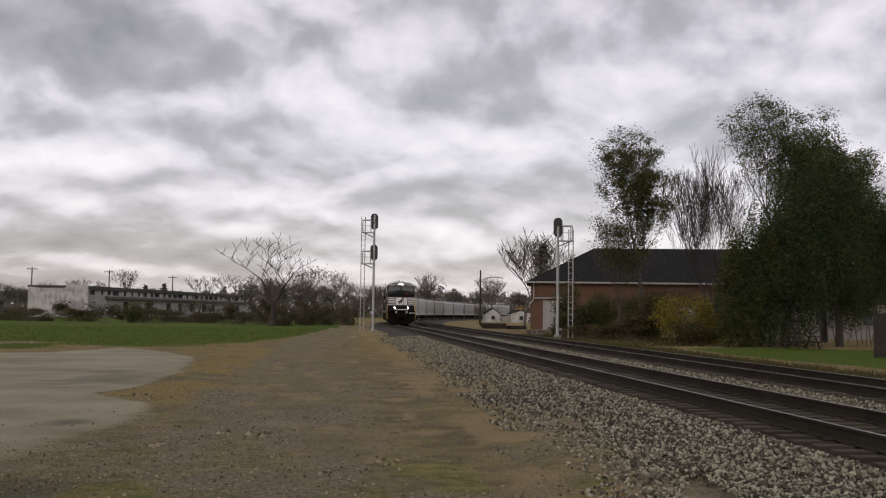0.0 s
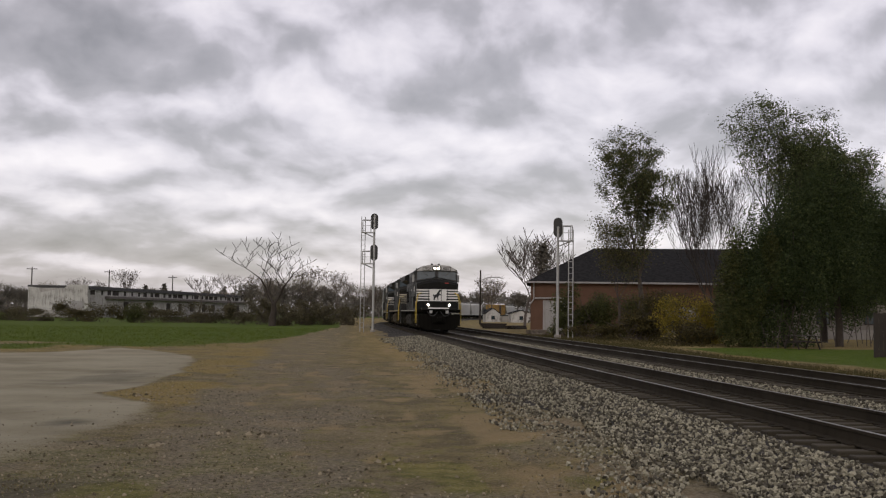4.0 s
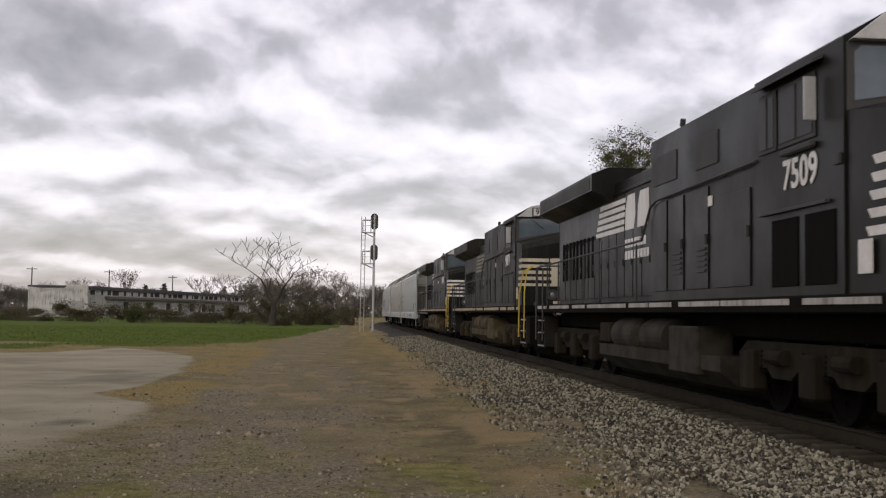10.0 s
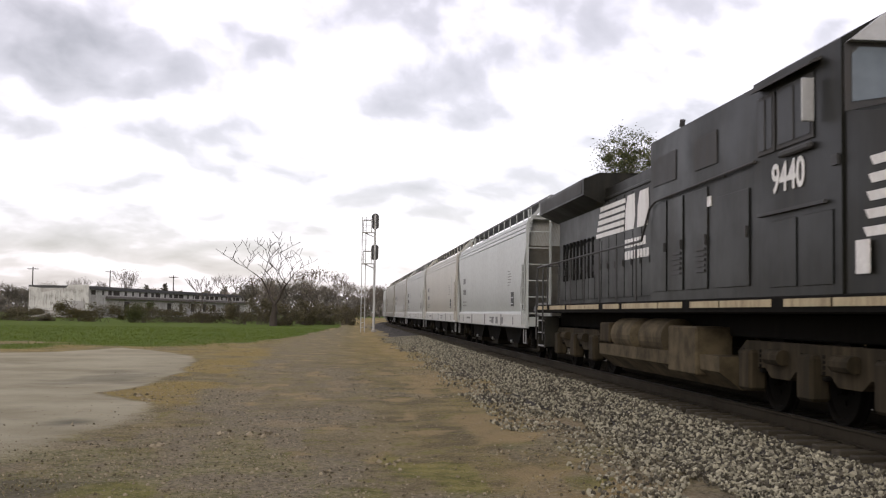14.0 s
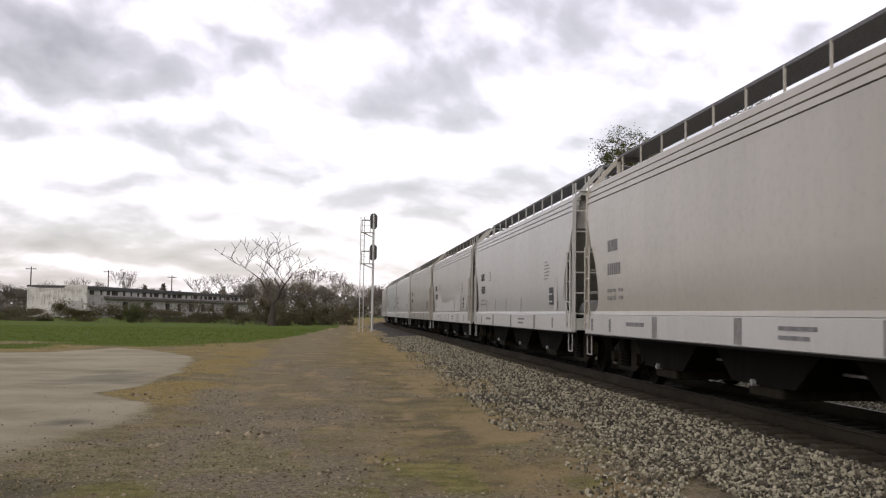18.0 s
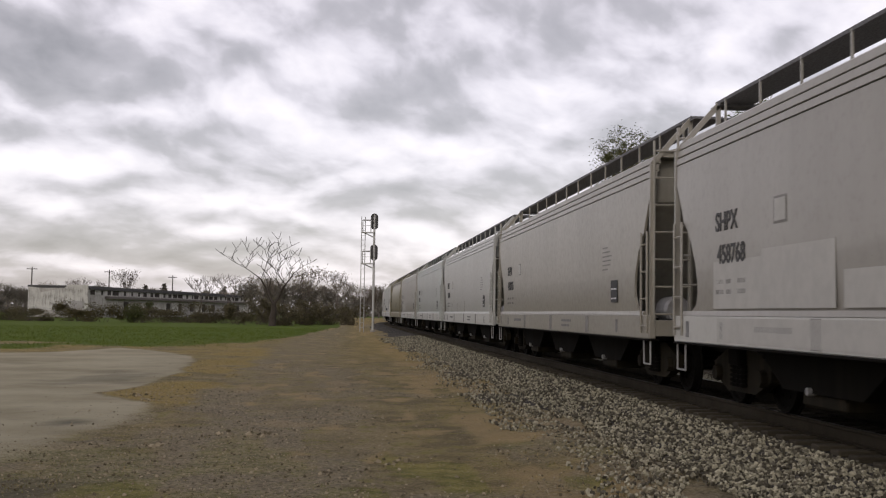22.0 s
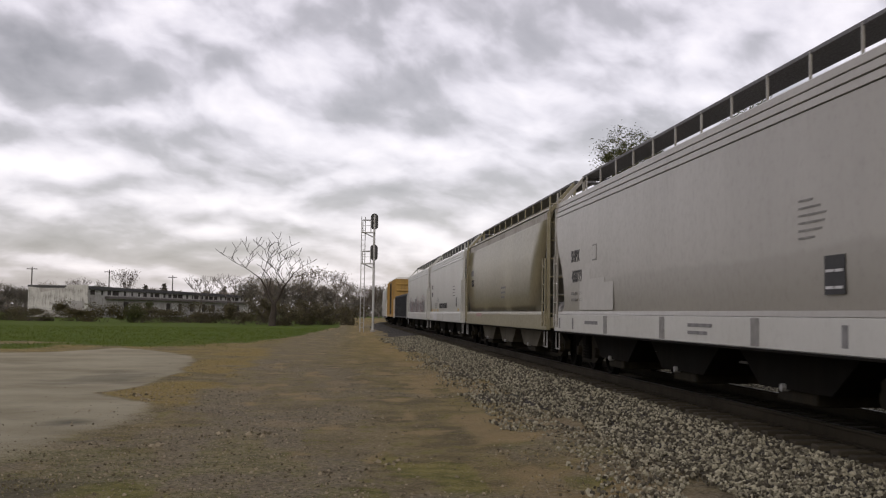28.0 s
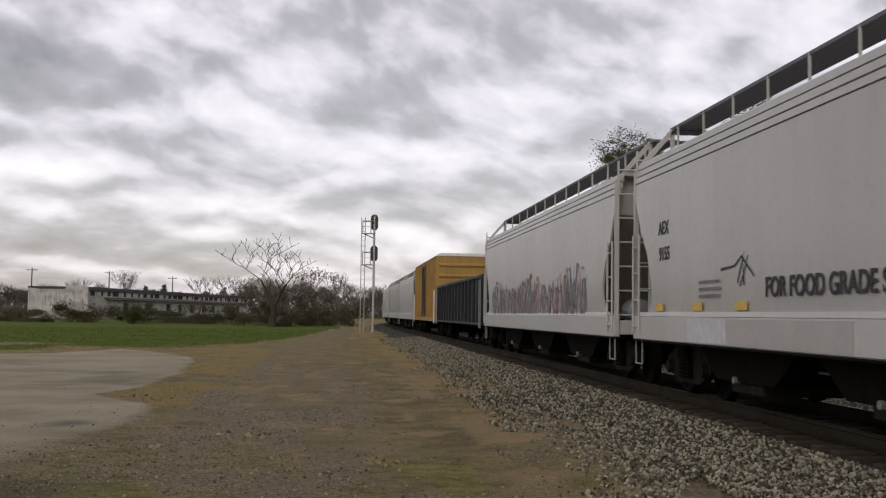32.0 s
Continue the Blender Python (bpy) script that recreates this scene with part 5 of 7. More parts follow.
def freight_truck(car, y):
    base = 1.78
    t = part("truck", box(B(), -1.2, 1.2, y - 0.2, y + 0.2, 0.6, 0.85, 0.03), M["under"], car)
    out = [(-1.15, 0.62), (-1.1, 0.42), (-0.55, 0.22), (0.55, 0.22), (1.1, 0.42), (1.15, 0.62), (0.6, 0.82), (-0.6, 0.82)]
    for s in (-1, 1):
        part("side_frame", prism(B(), [(y + a, b) for a, b in out], "x", s * 0.93, s * 1.07), M["truck"], t)
        for k in (-1, 1):
            part("bearing_cap", tube(B(), (s * 1.0, y + k * 0.89, 0.46), (s * 1.16, y + k * 0.89, 0.46), 0.13, 0.11, 10), M["truck"], t)
    for s in (-1, 1):
        for k in (-0.17, 0, 0.17):
            mesh_part("spring", SPRING, t, pose(s * 1.1, y + k, 0.3))
    for k in (-1, 1):
        w = mesh_part("wheelset", WHEEL_CAR, t)
        w.matrix_parent_inverse = pose(0, y + k * base / 2, 0.46)
        WHEELS.append(w)


def loco_truck(car, y, grime="truck"):
    t = part("truck", box(B(), -0.95, 0.95, y - 2.3, y + 2.3, 0.62, 0.9, 0.03), M["under"], car)
    for s in (-1, 1):
        o = [(-2.55, 0.8), (-2.3, 0.62), (-1.5, 0.62), (-1.3, 0.5), (-0.7, 0.5), (-0.5, 0.62), (0.5, 0.62), (0.7, 0.5), (1.3, 0.5), (1.5, 0.62), (2.3, 0.62), (2.55, 0.8), (2.2, 0.97), (-2.2, 0.97)]
        part("side_frame", prism(B(), [(y + u, v) for u, v in o], "x", s * 1.0, s * 1.16), M[grime], t)
    for k in (-1, 0, 1):
        for s in (-1, 1):
            bm = box(B(), s * 1.02, s * 1.28, y + k * 2.0 - 0.22, y + k * 2.0 + 0.22, 0.3, 0.85, 0.04)
            part("axle_box", bm, M[grime], t)
            for d in (-0.32, 0.32):
                mesh_part("spring", SPRING, t, pose(s * 1.1, y + k * 2.0 + d, 0.55))
        w = mesh_part("wheelset", WHEEL_LOCO, t)
        w.matrix_parent_inverse = pose(0, y + k * 2.0, 0.52)
        WHEELS.append(w)
    for s in (-1, 1):
        for d in (-1.0, 1.0):
            part("brake_cylinder", tube(B(), (s * 1.22, y + d - 0.25, 0.78), (s * 1.22, y + d + 0.25, 0.78), 0.1, 0.1, 10), M[grime], t)


def text_part(name, words, size, m, material, parent, label=""):
    cu = bpy.data.curves.new(name, "FONT")
    cu.body = words
    cu.size = size
    cu.align_x, cu.align_y = "CENTER", "CENTER"
    cu.extrude = 0.004
    cu.offset = size * 0.018
    tmp = bpy.data.objects.new(name, cu)
    scene.collection.objects.link(tmp)
    me = bpy.data.meshes.new_from_object(tmp.evaluated_get(bpy.context.evaluated_depsgraph_get()))
    bpy.data.objects.remove(tmp)
    me.materials.clear()
    me.materials.append(material)
    return mesh_part(name, me, parent, m, label)


def side_text(name, words, size, y, z, x, material, parent, label=""):
    """Words on the side that faces +x, read from outside."""
    return text_part(name, words, size, pose(x, y, z, 90, 0, 90), material, parent, label)


HOOD_X, CAB_X, DECK_Z = 1.0, 1.47, 1.55
NOSE_Y, GLASS_Y, CAB_BACK, CABINET_BACK, HOOD_END = 9.2, 8.1, 5.5, 0.5, -9.9
WING_Y0 = -10.15


def wall_part(name, s, x, y0, y1, z0, z1, mat, parent, depth=0.012, bevel=0.0, label=""):
    """A flat piece proud of a side wall at x, on side s."""
    return part(name, box(B(), s * (x + 0.002), s * (x + 0.002 + depth), y0, y1, z0, z1, bevel), M[mat], parent, label)


def front_part(name, y, x0, x1, z0, z1, mat, parent, depth=0.012, bevel=0.0, label=""):
    return part(name, box(B(), x0, x1, y + 0.002, y + 0.002 + depth, z0, z1, bevel), M[mat], parent, label)


def emblem(parent, y):
    """A plain black rearing shape on the nose panel."""
    o = [(-0.30, 2.20), (-0.20, 2.20), (-0.10, 2.38), (0.02, 2.42), (0.06, 2.20), (0.13, 2.20), (0.12, 2.45), (0.26, 2.56), (0.36, 2.52), (0.36, 2.60), (0.22, 2.68),
         (0.30, 2.80), (0.42, 2.78), (0.36, 2.90), (0.22, 2.94), (0.10, 2.80), (-0.04, 2.62), (-0.20, 2.56), (-0.32, 2.62), (-0.36, 2.50), (-0.24, 2.42)]
    part("emblem", prism(B(), [(0.05 - u * 0.8, v) for u, v in reversed(o)], "y", y + 0.018, y + 0.024), M["ink"], parent, "black rearing emblem")


def locomotive(number, paint, lit, group, fade, label):
    grime = "truck" if lit else "truck_brown"
    dust = "tank_dark" if lit else "tank_dust"
    wing_end = -3.9 if lit else -4.7
    L = thing("locomotive", label, "locomotive", group)
    pm = M[paint]
    white = fade
    mark = "mark_faded" if fade == "stripe_faded" else fade
    part("underframe", box(B(), -1.5, 1.5, -10.45, 10.3, 1.34, DECK_Z, 0.02), M["under"], L)
    part("frame_beam", box(B(), -0.9, 0.9, -10.2, 10.1, 1.0, 1.336, 0.02), M["under"], L)
    rng = random.Random(number)
    for s in (-1, 1):
        y = -10.3
        while y < 9.0:
            w = rng.choice([1.3, 1.9, 2.4])
            wall_part("sill_stripe", s, 1.5, y, min(y + w, 9.2), 1.44 if lit else 1.42, 1.515, "stripe_dull" if lit else "stripe_tan", L, 0.008, 0, "broken off-white stripe along the sill")
            y += w + rng.choice([0.06, 0.25, 0.4])
    # long hood
    hx, top = HOOD_X, 4.08
    hood = part("hood", prism(B(), [(-hx, DECK_Z), (hx, DECK_Z), (hx, top), (hx - 0.4, top + 0.14), (-hx + 0.4, top + 0.14), (-hx, top)], "y", HOOD_END, CABINET_BACK), pm, L)
    part("radiator", prism(B(), [(-hx - 0.004, 3.72), (hx + 0.004, 3.72), (1.5, 3.94), (1.5, 4.3), (1.15, 4.44), (-1.15, 4.44), (-1.5, 4.3), (-1.5, 3.94)], "y", WING_Y0, wing_end),
         pm, L, "overhanging radiator with wing-like sides")
    for s in (-1, 1):
        wall_part("radiator_screen", s, 1.498, WING_Y0 + 0.2, wing_end - 0.2, 3.98, 4.24, "darksteel", L, 0.01)
        # hood doors, all along
        y = HOOD_END + 0.25
        while y < CABINET_BACK - 0.7:
            w = 0.62
            low = y < -5.6
            dr = wall_part("hood_door", s, hx, y, y + w, DECK_Z + 0.12, 2.95 if low else 3.78, paint, hood, 0.018, 0.006)
            part("latch", box(B(), s * (hx + 0.022), s * (hx + 0.045), y + w - 0.09, y + w - 0.05, 2.3, 2.44), M["darksteel"], dr)
            y += w + 0.05
        # louvred intake under the wing
        for i in range(9):
            wall_part("louvre", s, hx + 0.02, -9.3 + i * 0.42, -9.3 + i * 0.42 + 0.2, 2.15, 3.1, "under", hood, 0.012)
        wall_part("hood_rib", s, hx, HOOD_END + 0.1, CABINET_BACK - 0.02, 3.82, 3.88, paint, hood, 0.03, 0.008)
        wall_part("intake_screen", s, hx, -6.6, -5.2, 2.2, 3.0, "darksteel", hood, 0.026)
        # side mark: white bars, two blocks and two rows
        for i in range(5):
            z = 3.02 + i * 0.145
            wall_part("side_mark_bar", s, hx + 0.022, -5.5 + i * 0.1, -3.0 + i * 0.03, z, z + 0.095, mark, hood, 0.006, 0, "white painted bar of the side mark")
        for y0, y1 in ((-2.9, -2.1), (-1.95, -1.1)):
            o = [(y0, 3.02), (y1 - 0.12, 3.02), (y1, 3.3), (y1 - 0.05, 3.72), (y0 + 0.2, 3.72), (y0 + 0.05, 3.45)]
            part("side_mark_block", prism(B(), o, "x", s * (hx + 0.024), s * (hx + 0.03)), M[mark], hood, "white painted block of the side mark")
        for row, z in ((0, 2.66), (1, 2.42)):
            y = -2.9
            for i in range(7 + row):
                if i == 3:
                    y += 0.05
                wall_part("name_bar", s, hx + 0.022, y, y + 0.17, z, z + 0.17, mark, hood, 0.006, 0, "short white bar of worn lettering")
                y += 0.225
    # roof fittings
    part("exhaust_stack", box(B(), -0.5, 0.5, -1.5, -0.5, top + 0.1, top + 0.52, 0.03), M["darksteel"], hood)
    part("roof_hatch", box(B(), -0.55, 0.55, -3.4, -1.8, top + 0.12, top + 0.24, 0.02), M["darksteel"], hood)
    for s in (-1, 1):
        part("lifting_eye", tube(B(), (s * 0.9, CABINET_BACK + 0.05, 4.6), (s * 0.9, CABINET_BACK + 0.1, 4.72), 0.05, 0.05, 8), M["darksteel"], L)
    # equipment cabinet behind the cab
    cx, gx = 1.44, CAB_X
    cab_top = 4.58
    cabinet = part("cabinet", prism(B(), [(-cx, DECK_Z), (cx, DECK_Z), (cx, 4.3), (0.9, cab_top), (-0.9, cab_top), (-cx, 4.3)], "y", CABINET_BACK, CAB_BACK), pm, L)
    for s in (-1, 1):
        for y0, y1, z0, z1 in ((0.7, 1.5, 1.7, 3.2), (1.6, 2.4, 1.7, 3.2), (2.6, 3.6, 1.7, 3.2), (4.0, 5.3, 1.7, 3.0)):
            d = wall_part("cabinet_door", s, cx, y0, y1, z0, z1, paint, cabinet, 0.018, 0.006)
            part("latch", box(B(), s * (cx + 0.022), s * (cx + 0.05), y1 - 0.1, y1 - 0.05, 2.35, 2.5), M["darksteel"], d)
        for y0 in (1.9, 3.1):
            for i in range(5):
                wall_part("louvre", s, cx + 0.02, y0, y0 + 0.42, 1.95 + i * 0.08, 1.99 + i * 0.08, "darksteel", cabinet, 0.018)
        wall_part("intake_screen", s, cx, 0.7, 2.0, 3.5, 3.98, "darksteel", cabinet, 0.015)
        wall_part("intake_screen", s, cx, 3.0, 4.0, 3.5, 3.98, "darksteel", cabinet, 0.015)
        wall_part("placard", s, cx, 3.6, 3.75, 2.9, 3.05, fade, cabinet, 0.02)
        wall_part("step_bar", s, gx, 5.75, 7.75, 2.56, 2.6, "darksteel", cabinet, 0.05)
    # cab
    cab = part("cab", prism(B(), [(-gx, DECK_Z), (gx, DECK_Z), (gx, 4.32), (1.0, 4.6), (0.45, 4.68), (-0.45, 4.68), (-1.0, 4.6), (-gx, 4.32)], "y", CAB_BACK, GLASS_Y), pm, L)
    for s in (-1, 1):
        for y0, y1 in ((5.75, 6.2), (6.4, 7.35)):
            w = wall_part("side_window", s, gx, y0 - 0.06, y1 + 0.06, 3.34, 4.1, "darksteel", cab, 0.02, 0.008)
            part("pane", box(B(), s * (gx + 0.024), s * (gx + 0.03), y0, y1, 3.4, 4.04), M["glass_dirty"], w)
            part("sash", box(B(), s * (gx + 0.03), s * (gx + 0.04), (y0 + y1) / 2 - 0.02, (y0 + y1) / 2 + 0.02, 3.4, 4.04), M["darksteel"], w)
        part("sunshade", prism(B(), [(s * gx, 4.2), (s * (gx + 0.14), 4.14), (s * (gx + 0.14), 4.17), (s * gx, 4.24)], "y", 5.7, 7.6), M["darksteel"], cab)
        part("mirror", box(B(), s * (gx + 0.05), s * (gx + 0.2), 7.5, 7.53, 3.5, 4.0, 0.01), M["steel"], cab)
        part("armrest", box(B(), s * gx, s * (gx + 0.08), 6.5, 7.4, 3.22, 3.3, 0.02), M["darksteel"], cab)
        for y0 in (6.9, 7.9):
            wall_part("cab_panel", s, gx, y0 - 0.8, y0, 1.66, 2.48, "under" if lit else paint, cab, 0.012, 0.005)
        wall_part("placard", s, gx, 8.45, 8.75, 1.75, 2.1, fade, cab, 0.015)
        wall_part("sensor", s, gx, 7.9, 8.05, 2.95, 3.07, "darksteel", cab, 0.03)
    side_text("number", number, 0.5, 6.95 if lit else 6.65, 2.98, gx + 0.01, M["stripe"], cab, "white painted number")
    text_part("number", number, 0.46, pose(-gx - 0.01, 6.75, 3.0, 90, 0, -90), M[fade], cab, "white painted number")
    # short hood: full-width nose with a ridge
    bm = B()
    n = 1.44
    vs = [bm.verts.new(v) for v in ((-n, GLASS_Y, DECK_Z), (n, GLASS_Y, DECK_Z), (n, NOSE_Y, DECK_Z), (-n, NOSE_Y, DECK_Z), (-n, GLASS_Y, 3.52), (n, GLASS_Y, 3.52), (n, NOSE_Y - 0.08, 3.36),
                                    (-n, NOSE_Y - 0.08, 3.36), (0.0, GLASS_Y, 3.84), (0.0, NOSE_Y - 0.2, 3.72), (n, NOSE_Y, 3.22), (-n, NOSE_Y, 3.22), (0.0, NOSE_Y, 3.5))]
    for f in ((0, 3, 2, 1), (1, 2, 10, 6, 5), (0, 4, 7, 11, 3), (3, 11, 12, 10, 2), (11, 7, 9, 12), (10, 12, 9, 6), (5, 6, 9, 8), (4, 8, 9, 7), (0, 1, 5, 8, 4)):
        bm.faces.new([vs[i] for i in f])
    bmesh.ops.recalc_face_normals(bm, faces=bm.faces)
    nose = part("nose", bm, pm, L)
    for i in range(5):
        z = 2.13 + i * 0.18
        for s in (-1, 1):
            front_part("nose_stripe", NOSE_Y, s * 0.5, s * 1.436, z, z + (0.1 if i else 0.08), white, nose, 0.006)
            o = [(NOSE_Y - 0.42 - 0.04 * (4 - i), z), (NOSE_Y + 0.003, z), (NOSE_Y + 0.003, z + 0.1), (NOSE_Y - 0.5 - 0.04 * (4 - i), z + 0.1)]
            part("nose_stripe", prism(B(), o, "x", s * (n + 0.002), s * (n + 0.008)), M[white], nose)
    front_part("emblem_panel", NOSE_Y, -0.62, 0.55, 2.13, 2.96, white, nose, 0.012, 0, "white nose panel")
    emblem(nose, NOSE_Y)
    for x in (0.6, -0.28, -0.72):
        front_part("nose_seam", NOSE_Y, x, x + 0.035, 2.0, 3.0, "ink", nose, 0.02)
    front_part("nose_door", NOSE_Y, -0.72, -0.3, 1.6, 3.2, paint, nose, 0.004, 0.0)
    front_part("classification_light", NOSE_Y - 0.06, -0.78, -0.5, 3.36, 3.42, "red", nose, 0.07)
    # windscreens in a frame, visor above with number boards
    frame_b = part("windscreen_frame", prism(B(), [(-1.44, 3.5), (1.44, 3.5), (1.44, 4.26), (1.36, 4.3), (-1.36, 4.3), (-1.44, 4.26)], "y", GLASS_Y + 0.002, GLASS_Y + 0.02), M["darksteel"], cab)
    for s in (-1, 1):
        o = [(s * 0.12, 3.82), (s * 1.36, 3.62), (s * 1.36, 4.14), (s * 1.28, 4.22), (s * 0.12, 4.22)]
        part("windscreen", prism(B(), o, "y", GLASS_Y + 0.022, GLASS_Y + 0.03), M["glass_blue"], frame_b)
        part("wiper", pipe(B(), [(s * 0.95, GLASS_Y + 0.05, 4.18), (s * 0.6, GLASS_Y + 0.05, 3.92)], 0.012), M["darksteel"], frame_b)
    bm = B()
    prism(bm, [(-1.42, 4.27), (1.42, 4.27), (1.0, 4.6), (0.46, 4.685), (-0.46, 4.685), (-1.0, 4.6)], "y", GLASS_Y + 0.002, GLASS_Y + 0.14)
    visor = part("visor", bm, M["visor_grey"] if lit else M["steel"], cab, "pale visor panel over the windscreens")
    for s in (-1, 1):
        nb = part("number_board", box(B(), s * 0.3, s * 0.98, GLASS_Y + 0.142, GLASS_Y + 0.17, 4.28, 4.55, 0.01), M["darksteel"], visor)
        part("board_face", box(B(), s * 0.34, s * 0.94, GLASS_Y + 0.172, GLASS_Y + 0.178, 4.31, 4.52), M["board"], nb)
        text_part("number", number, 0.235, pose(s * 0.64, GLASS_Y + 0.184, 4.41, 90, 0, 180), M["ink"], nb)
    part("headlight_box", box(B(), -0.27, 0.27, GLASS_Y + 0.142, GLASS_Y + 0.19, 4.28, 4.6, 0.02), M["darksteel"], visor)
    for s in (-1, 1):
        part("headlight", lathe_y(B(), [(0, 0.085), (0.03, 0.085), (0.04, 0.0001)], (s * 0.125, GLASS_Y + 0.192, 4.44)), M["lamp"] if lit else M["chrome"], visor)
        part("horn", tube(B(), (s * 0.25, 6.6, 4.74), (s * 0.25, 7.0, 4.77), 0.03, 0.08, 8), M["darksteel"], L)
    part("antenna_dome", lathe_y(B(), [(-0.35, 0.02), (-0.2, 0.12), (0.2, 0.12), (0.35, 0.02)], (0.0, 7.0, 4.68)), M["stripe"], cab)
    # front platform, pilot, coupler, hoses
    part("anticlimber", box(B(), -1.2, 1.2, 9.9, 10.55, 1.5, 1.66, 0.02), M["black_old"], L)
    front_part("step_edge", 10.54, -0.7, 0.75, 1.6, 1.68, white, L, 0.02)
    bm = prism(B(), [(-1.4, 0.5), (-1.0, 0.16), (1.0, 0.16), (1.4, 0.5), (1.4, 1.22), (-1.4, 1.22)], "y", 10.42, 10.52)
    part("pilot", bm, M["under"], L, "dark grimy pilot plate")
    part("draft_box", box(B(), -0.45, 0.45, 10.3, 10.66, 0.62, 1.12, 0.04), M["under"], L)
    part("coupler", box(B(), -0.16, 0.16, 10.5, 11.1, 0.72, 1.02, 0.05), M["under"], L)
    part("coupler", box(B(), -0.16, 0.16, -11.1, -10.4, 0.72, 1.02, 0.05), M["under"], L)
    part("rear_plate", prism(B(), [(-1.4, 0.4), (1.4, 0.4), (1.4, 1.22), (-1.4, 1.22)], "y", -10.52, -10.42), M["under"], L)
    for s in (-1, 1):
        housing = part("ditch_light", lathe_y(B(), [(-0.12, 0.15), (0.03, 0.15), (0.031, 0.12), (0.0, 0.0001)], (s * 0.72, 10.3, 1.86)), M["darksteel"], L)
        part("lens", lathe_y(B(), [(0, 0.075), (0.012, 0.066), (0.02, 0.0001)], (s * 0.72, 10.322, 1.86)), M["lamp"] if lit else M["chrome"], housing)
        part("receptacle", box(B(), s * 0.45, s * 0.66, 10.55, 10.6, 1.28, 1.48, 0.02), M["steel"], L)
        pts = [(s * 0.1, 10.62, 1.42 - 0.02)]
        for i in range(1, 9):
            a = math.pi * i / 8
            pts.append((s * (0.1 + 0.7 * i / 8), 10.62 + 0.03 * math.sin(a), 1.4 - 0.3 * math.sin(a)))
        part("hose", pipe(B(), pts, 0.022), M["darksteel"], L, "dusty dark hanging air hose")
    # steps at the four corners
    for k, y0 in ((1, 9.3), (-1, -10.45)):
        for s in (-1, 1):
            well = part("step_well", box(B(), s * 1.0, s * 1.44, y0 + 0.05, y0 + 1.0, 0.42, 0.46), M["under"], L)
            for z in (0.46, 0.8, 1.12):
                part("step", box(B(), s * 1.18, s * 1.48, y0 + 0.1, y0 + 0.95, z, z + 0.035), M["darksteel"], well)
                part("step_edge", box(B(), s * 1.482, s * 1.49, y0 + 0.1, y0 + 0.95, z, z + 0.035), M["grey"], well)
            for y1 in (y0 + 0.02, y0 + 0.98):
                part("side_plate", box(B(), s * 1.1, s * 1.47, y1 - 0.02, y1 + 0.02, 0.42, 1.25), M["black_old"], well)
    # handrails: yellow at the steps, black along the walkways
    for s in (-1, 1):
        for d in (0.0, 0.95):
            y0 = 9.3 + d
            top_y = 9.22 + d * 0.35
            part("grab_rail", pipe(B(), [(s * 1.53, y0, 0.62), (s * 1.53, y0, 1.9), (s * 1.4, y0 - (y0 - top_y) * 0.6, 2.55), (s * 1.15, top_y + 0.12, 2.72)], 0.019, 8), M["yellow"], L, "yellow bent grab rail")
            part("grab_rail", pipe(B(), [(s * 1.53, -10.4 + d, 0.62), (s * 1.53, -10.4 + d, 2.5)], 0.022, 8), M["darksteel"], L, "upright step grab rail")
        rail = part("handrail", pipe(B(), [(s * 1.5, -10.4, 2.55), (s * 1.5, CABINET_BACK - 0.4, 2.62), (s * 1.5, CABINET_BACK + 0.15, 3.15), (s * 1.49, CABINET_BACK + 0.5, 3.24), (s * 1.49, CAB_BACK + 0.1, 3.3)], 0.022, 8),
                    M["darksteel"], L, "long walkway handrail")
        y = -10.4
        while y < CABINET_BACK:
            part("stanchion", tube(B(), (s * 1.5, y, DECK_Z), (s * 1.5, y, 2.57), 0.02, 0.02, 6), M["darksteel"], rail)
            y += 1.45
        for y in (1.4, 2.8, 4.4):
            part("stanchion", tube(B(), (s * (cx + 0.01), y, 3.26), (s * 1.49, y, 3.26), 0.016, 0.016, 6), M["darksteel"], rail)
        part("end_rail", pipe(B(), [(s * 0.4, -10.4, DECK_Z), (s * 0.4, -10.4, 2.6), (s * 1.45, -10.4, 2.6)], 0.02, 6), M["darksteel"], L)
    # under the deck: tank, air reservoirs, boxes
    tank = prism(B(), [(-1.38, 0.5), (-1.05, 0.24), (1.05, 0.24), (1.38, 0.5), (1.38, 0.72), (-1.38, 0.72)], "y", -3.6, 3.9)
    part("fuel_tank", tank, M[dust], L)
    for s in (-1, 1):
        for y0 in (-2.5, -0.45):
            part("air_reservoir", lathe_y(B(), [(0, 0.05), (0.06, 0.22), (0.16, 0.32), (1.62, 0.32), (1.72, 0.22), (1.78, 0.05)], (s * 1.13, y0, 0.93), 24), M[dust], L, "dusty horizontal air tank")
        part("battery_box", box(B(), s * 0.85, s * 1.44, 1.55, 3.0, 0.4, 1.14, 0.03), M[dust], L)
        part("filter_box", box(B(), s * 0.9, s * 1.4, -3.5, -2.7, 0.75, 1.15, 0.03), M[grime], L)
    loco_truck(L, 6.6, grime)
    loco_truck(L, -6.9, grime)
    return L


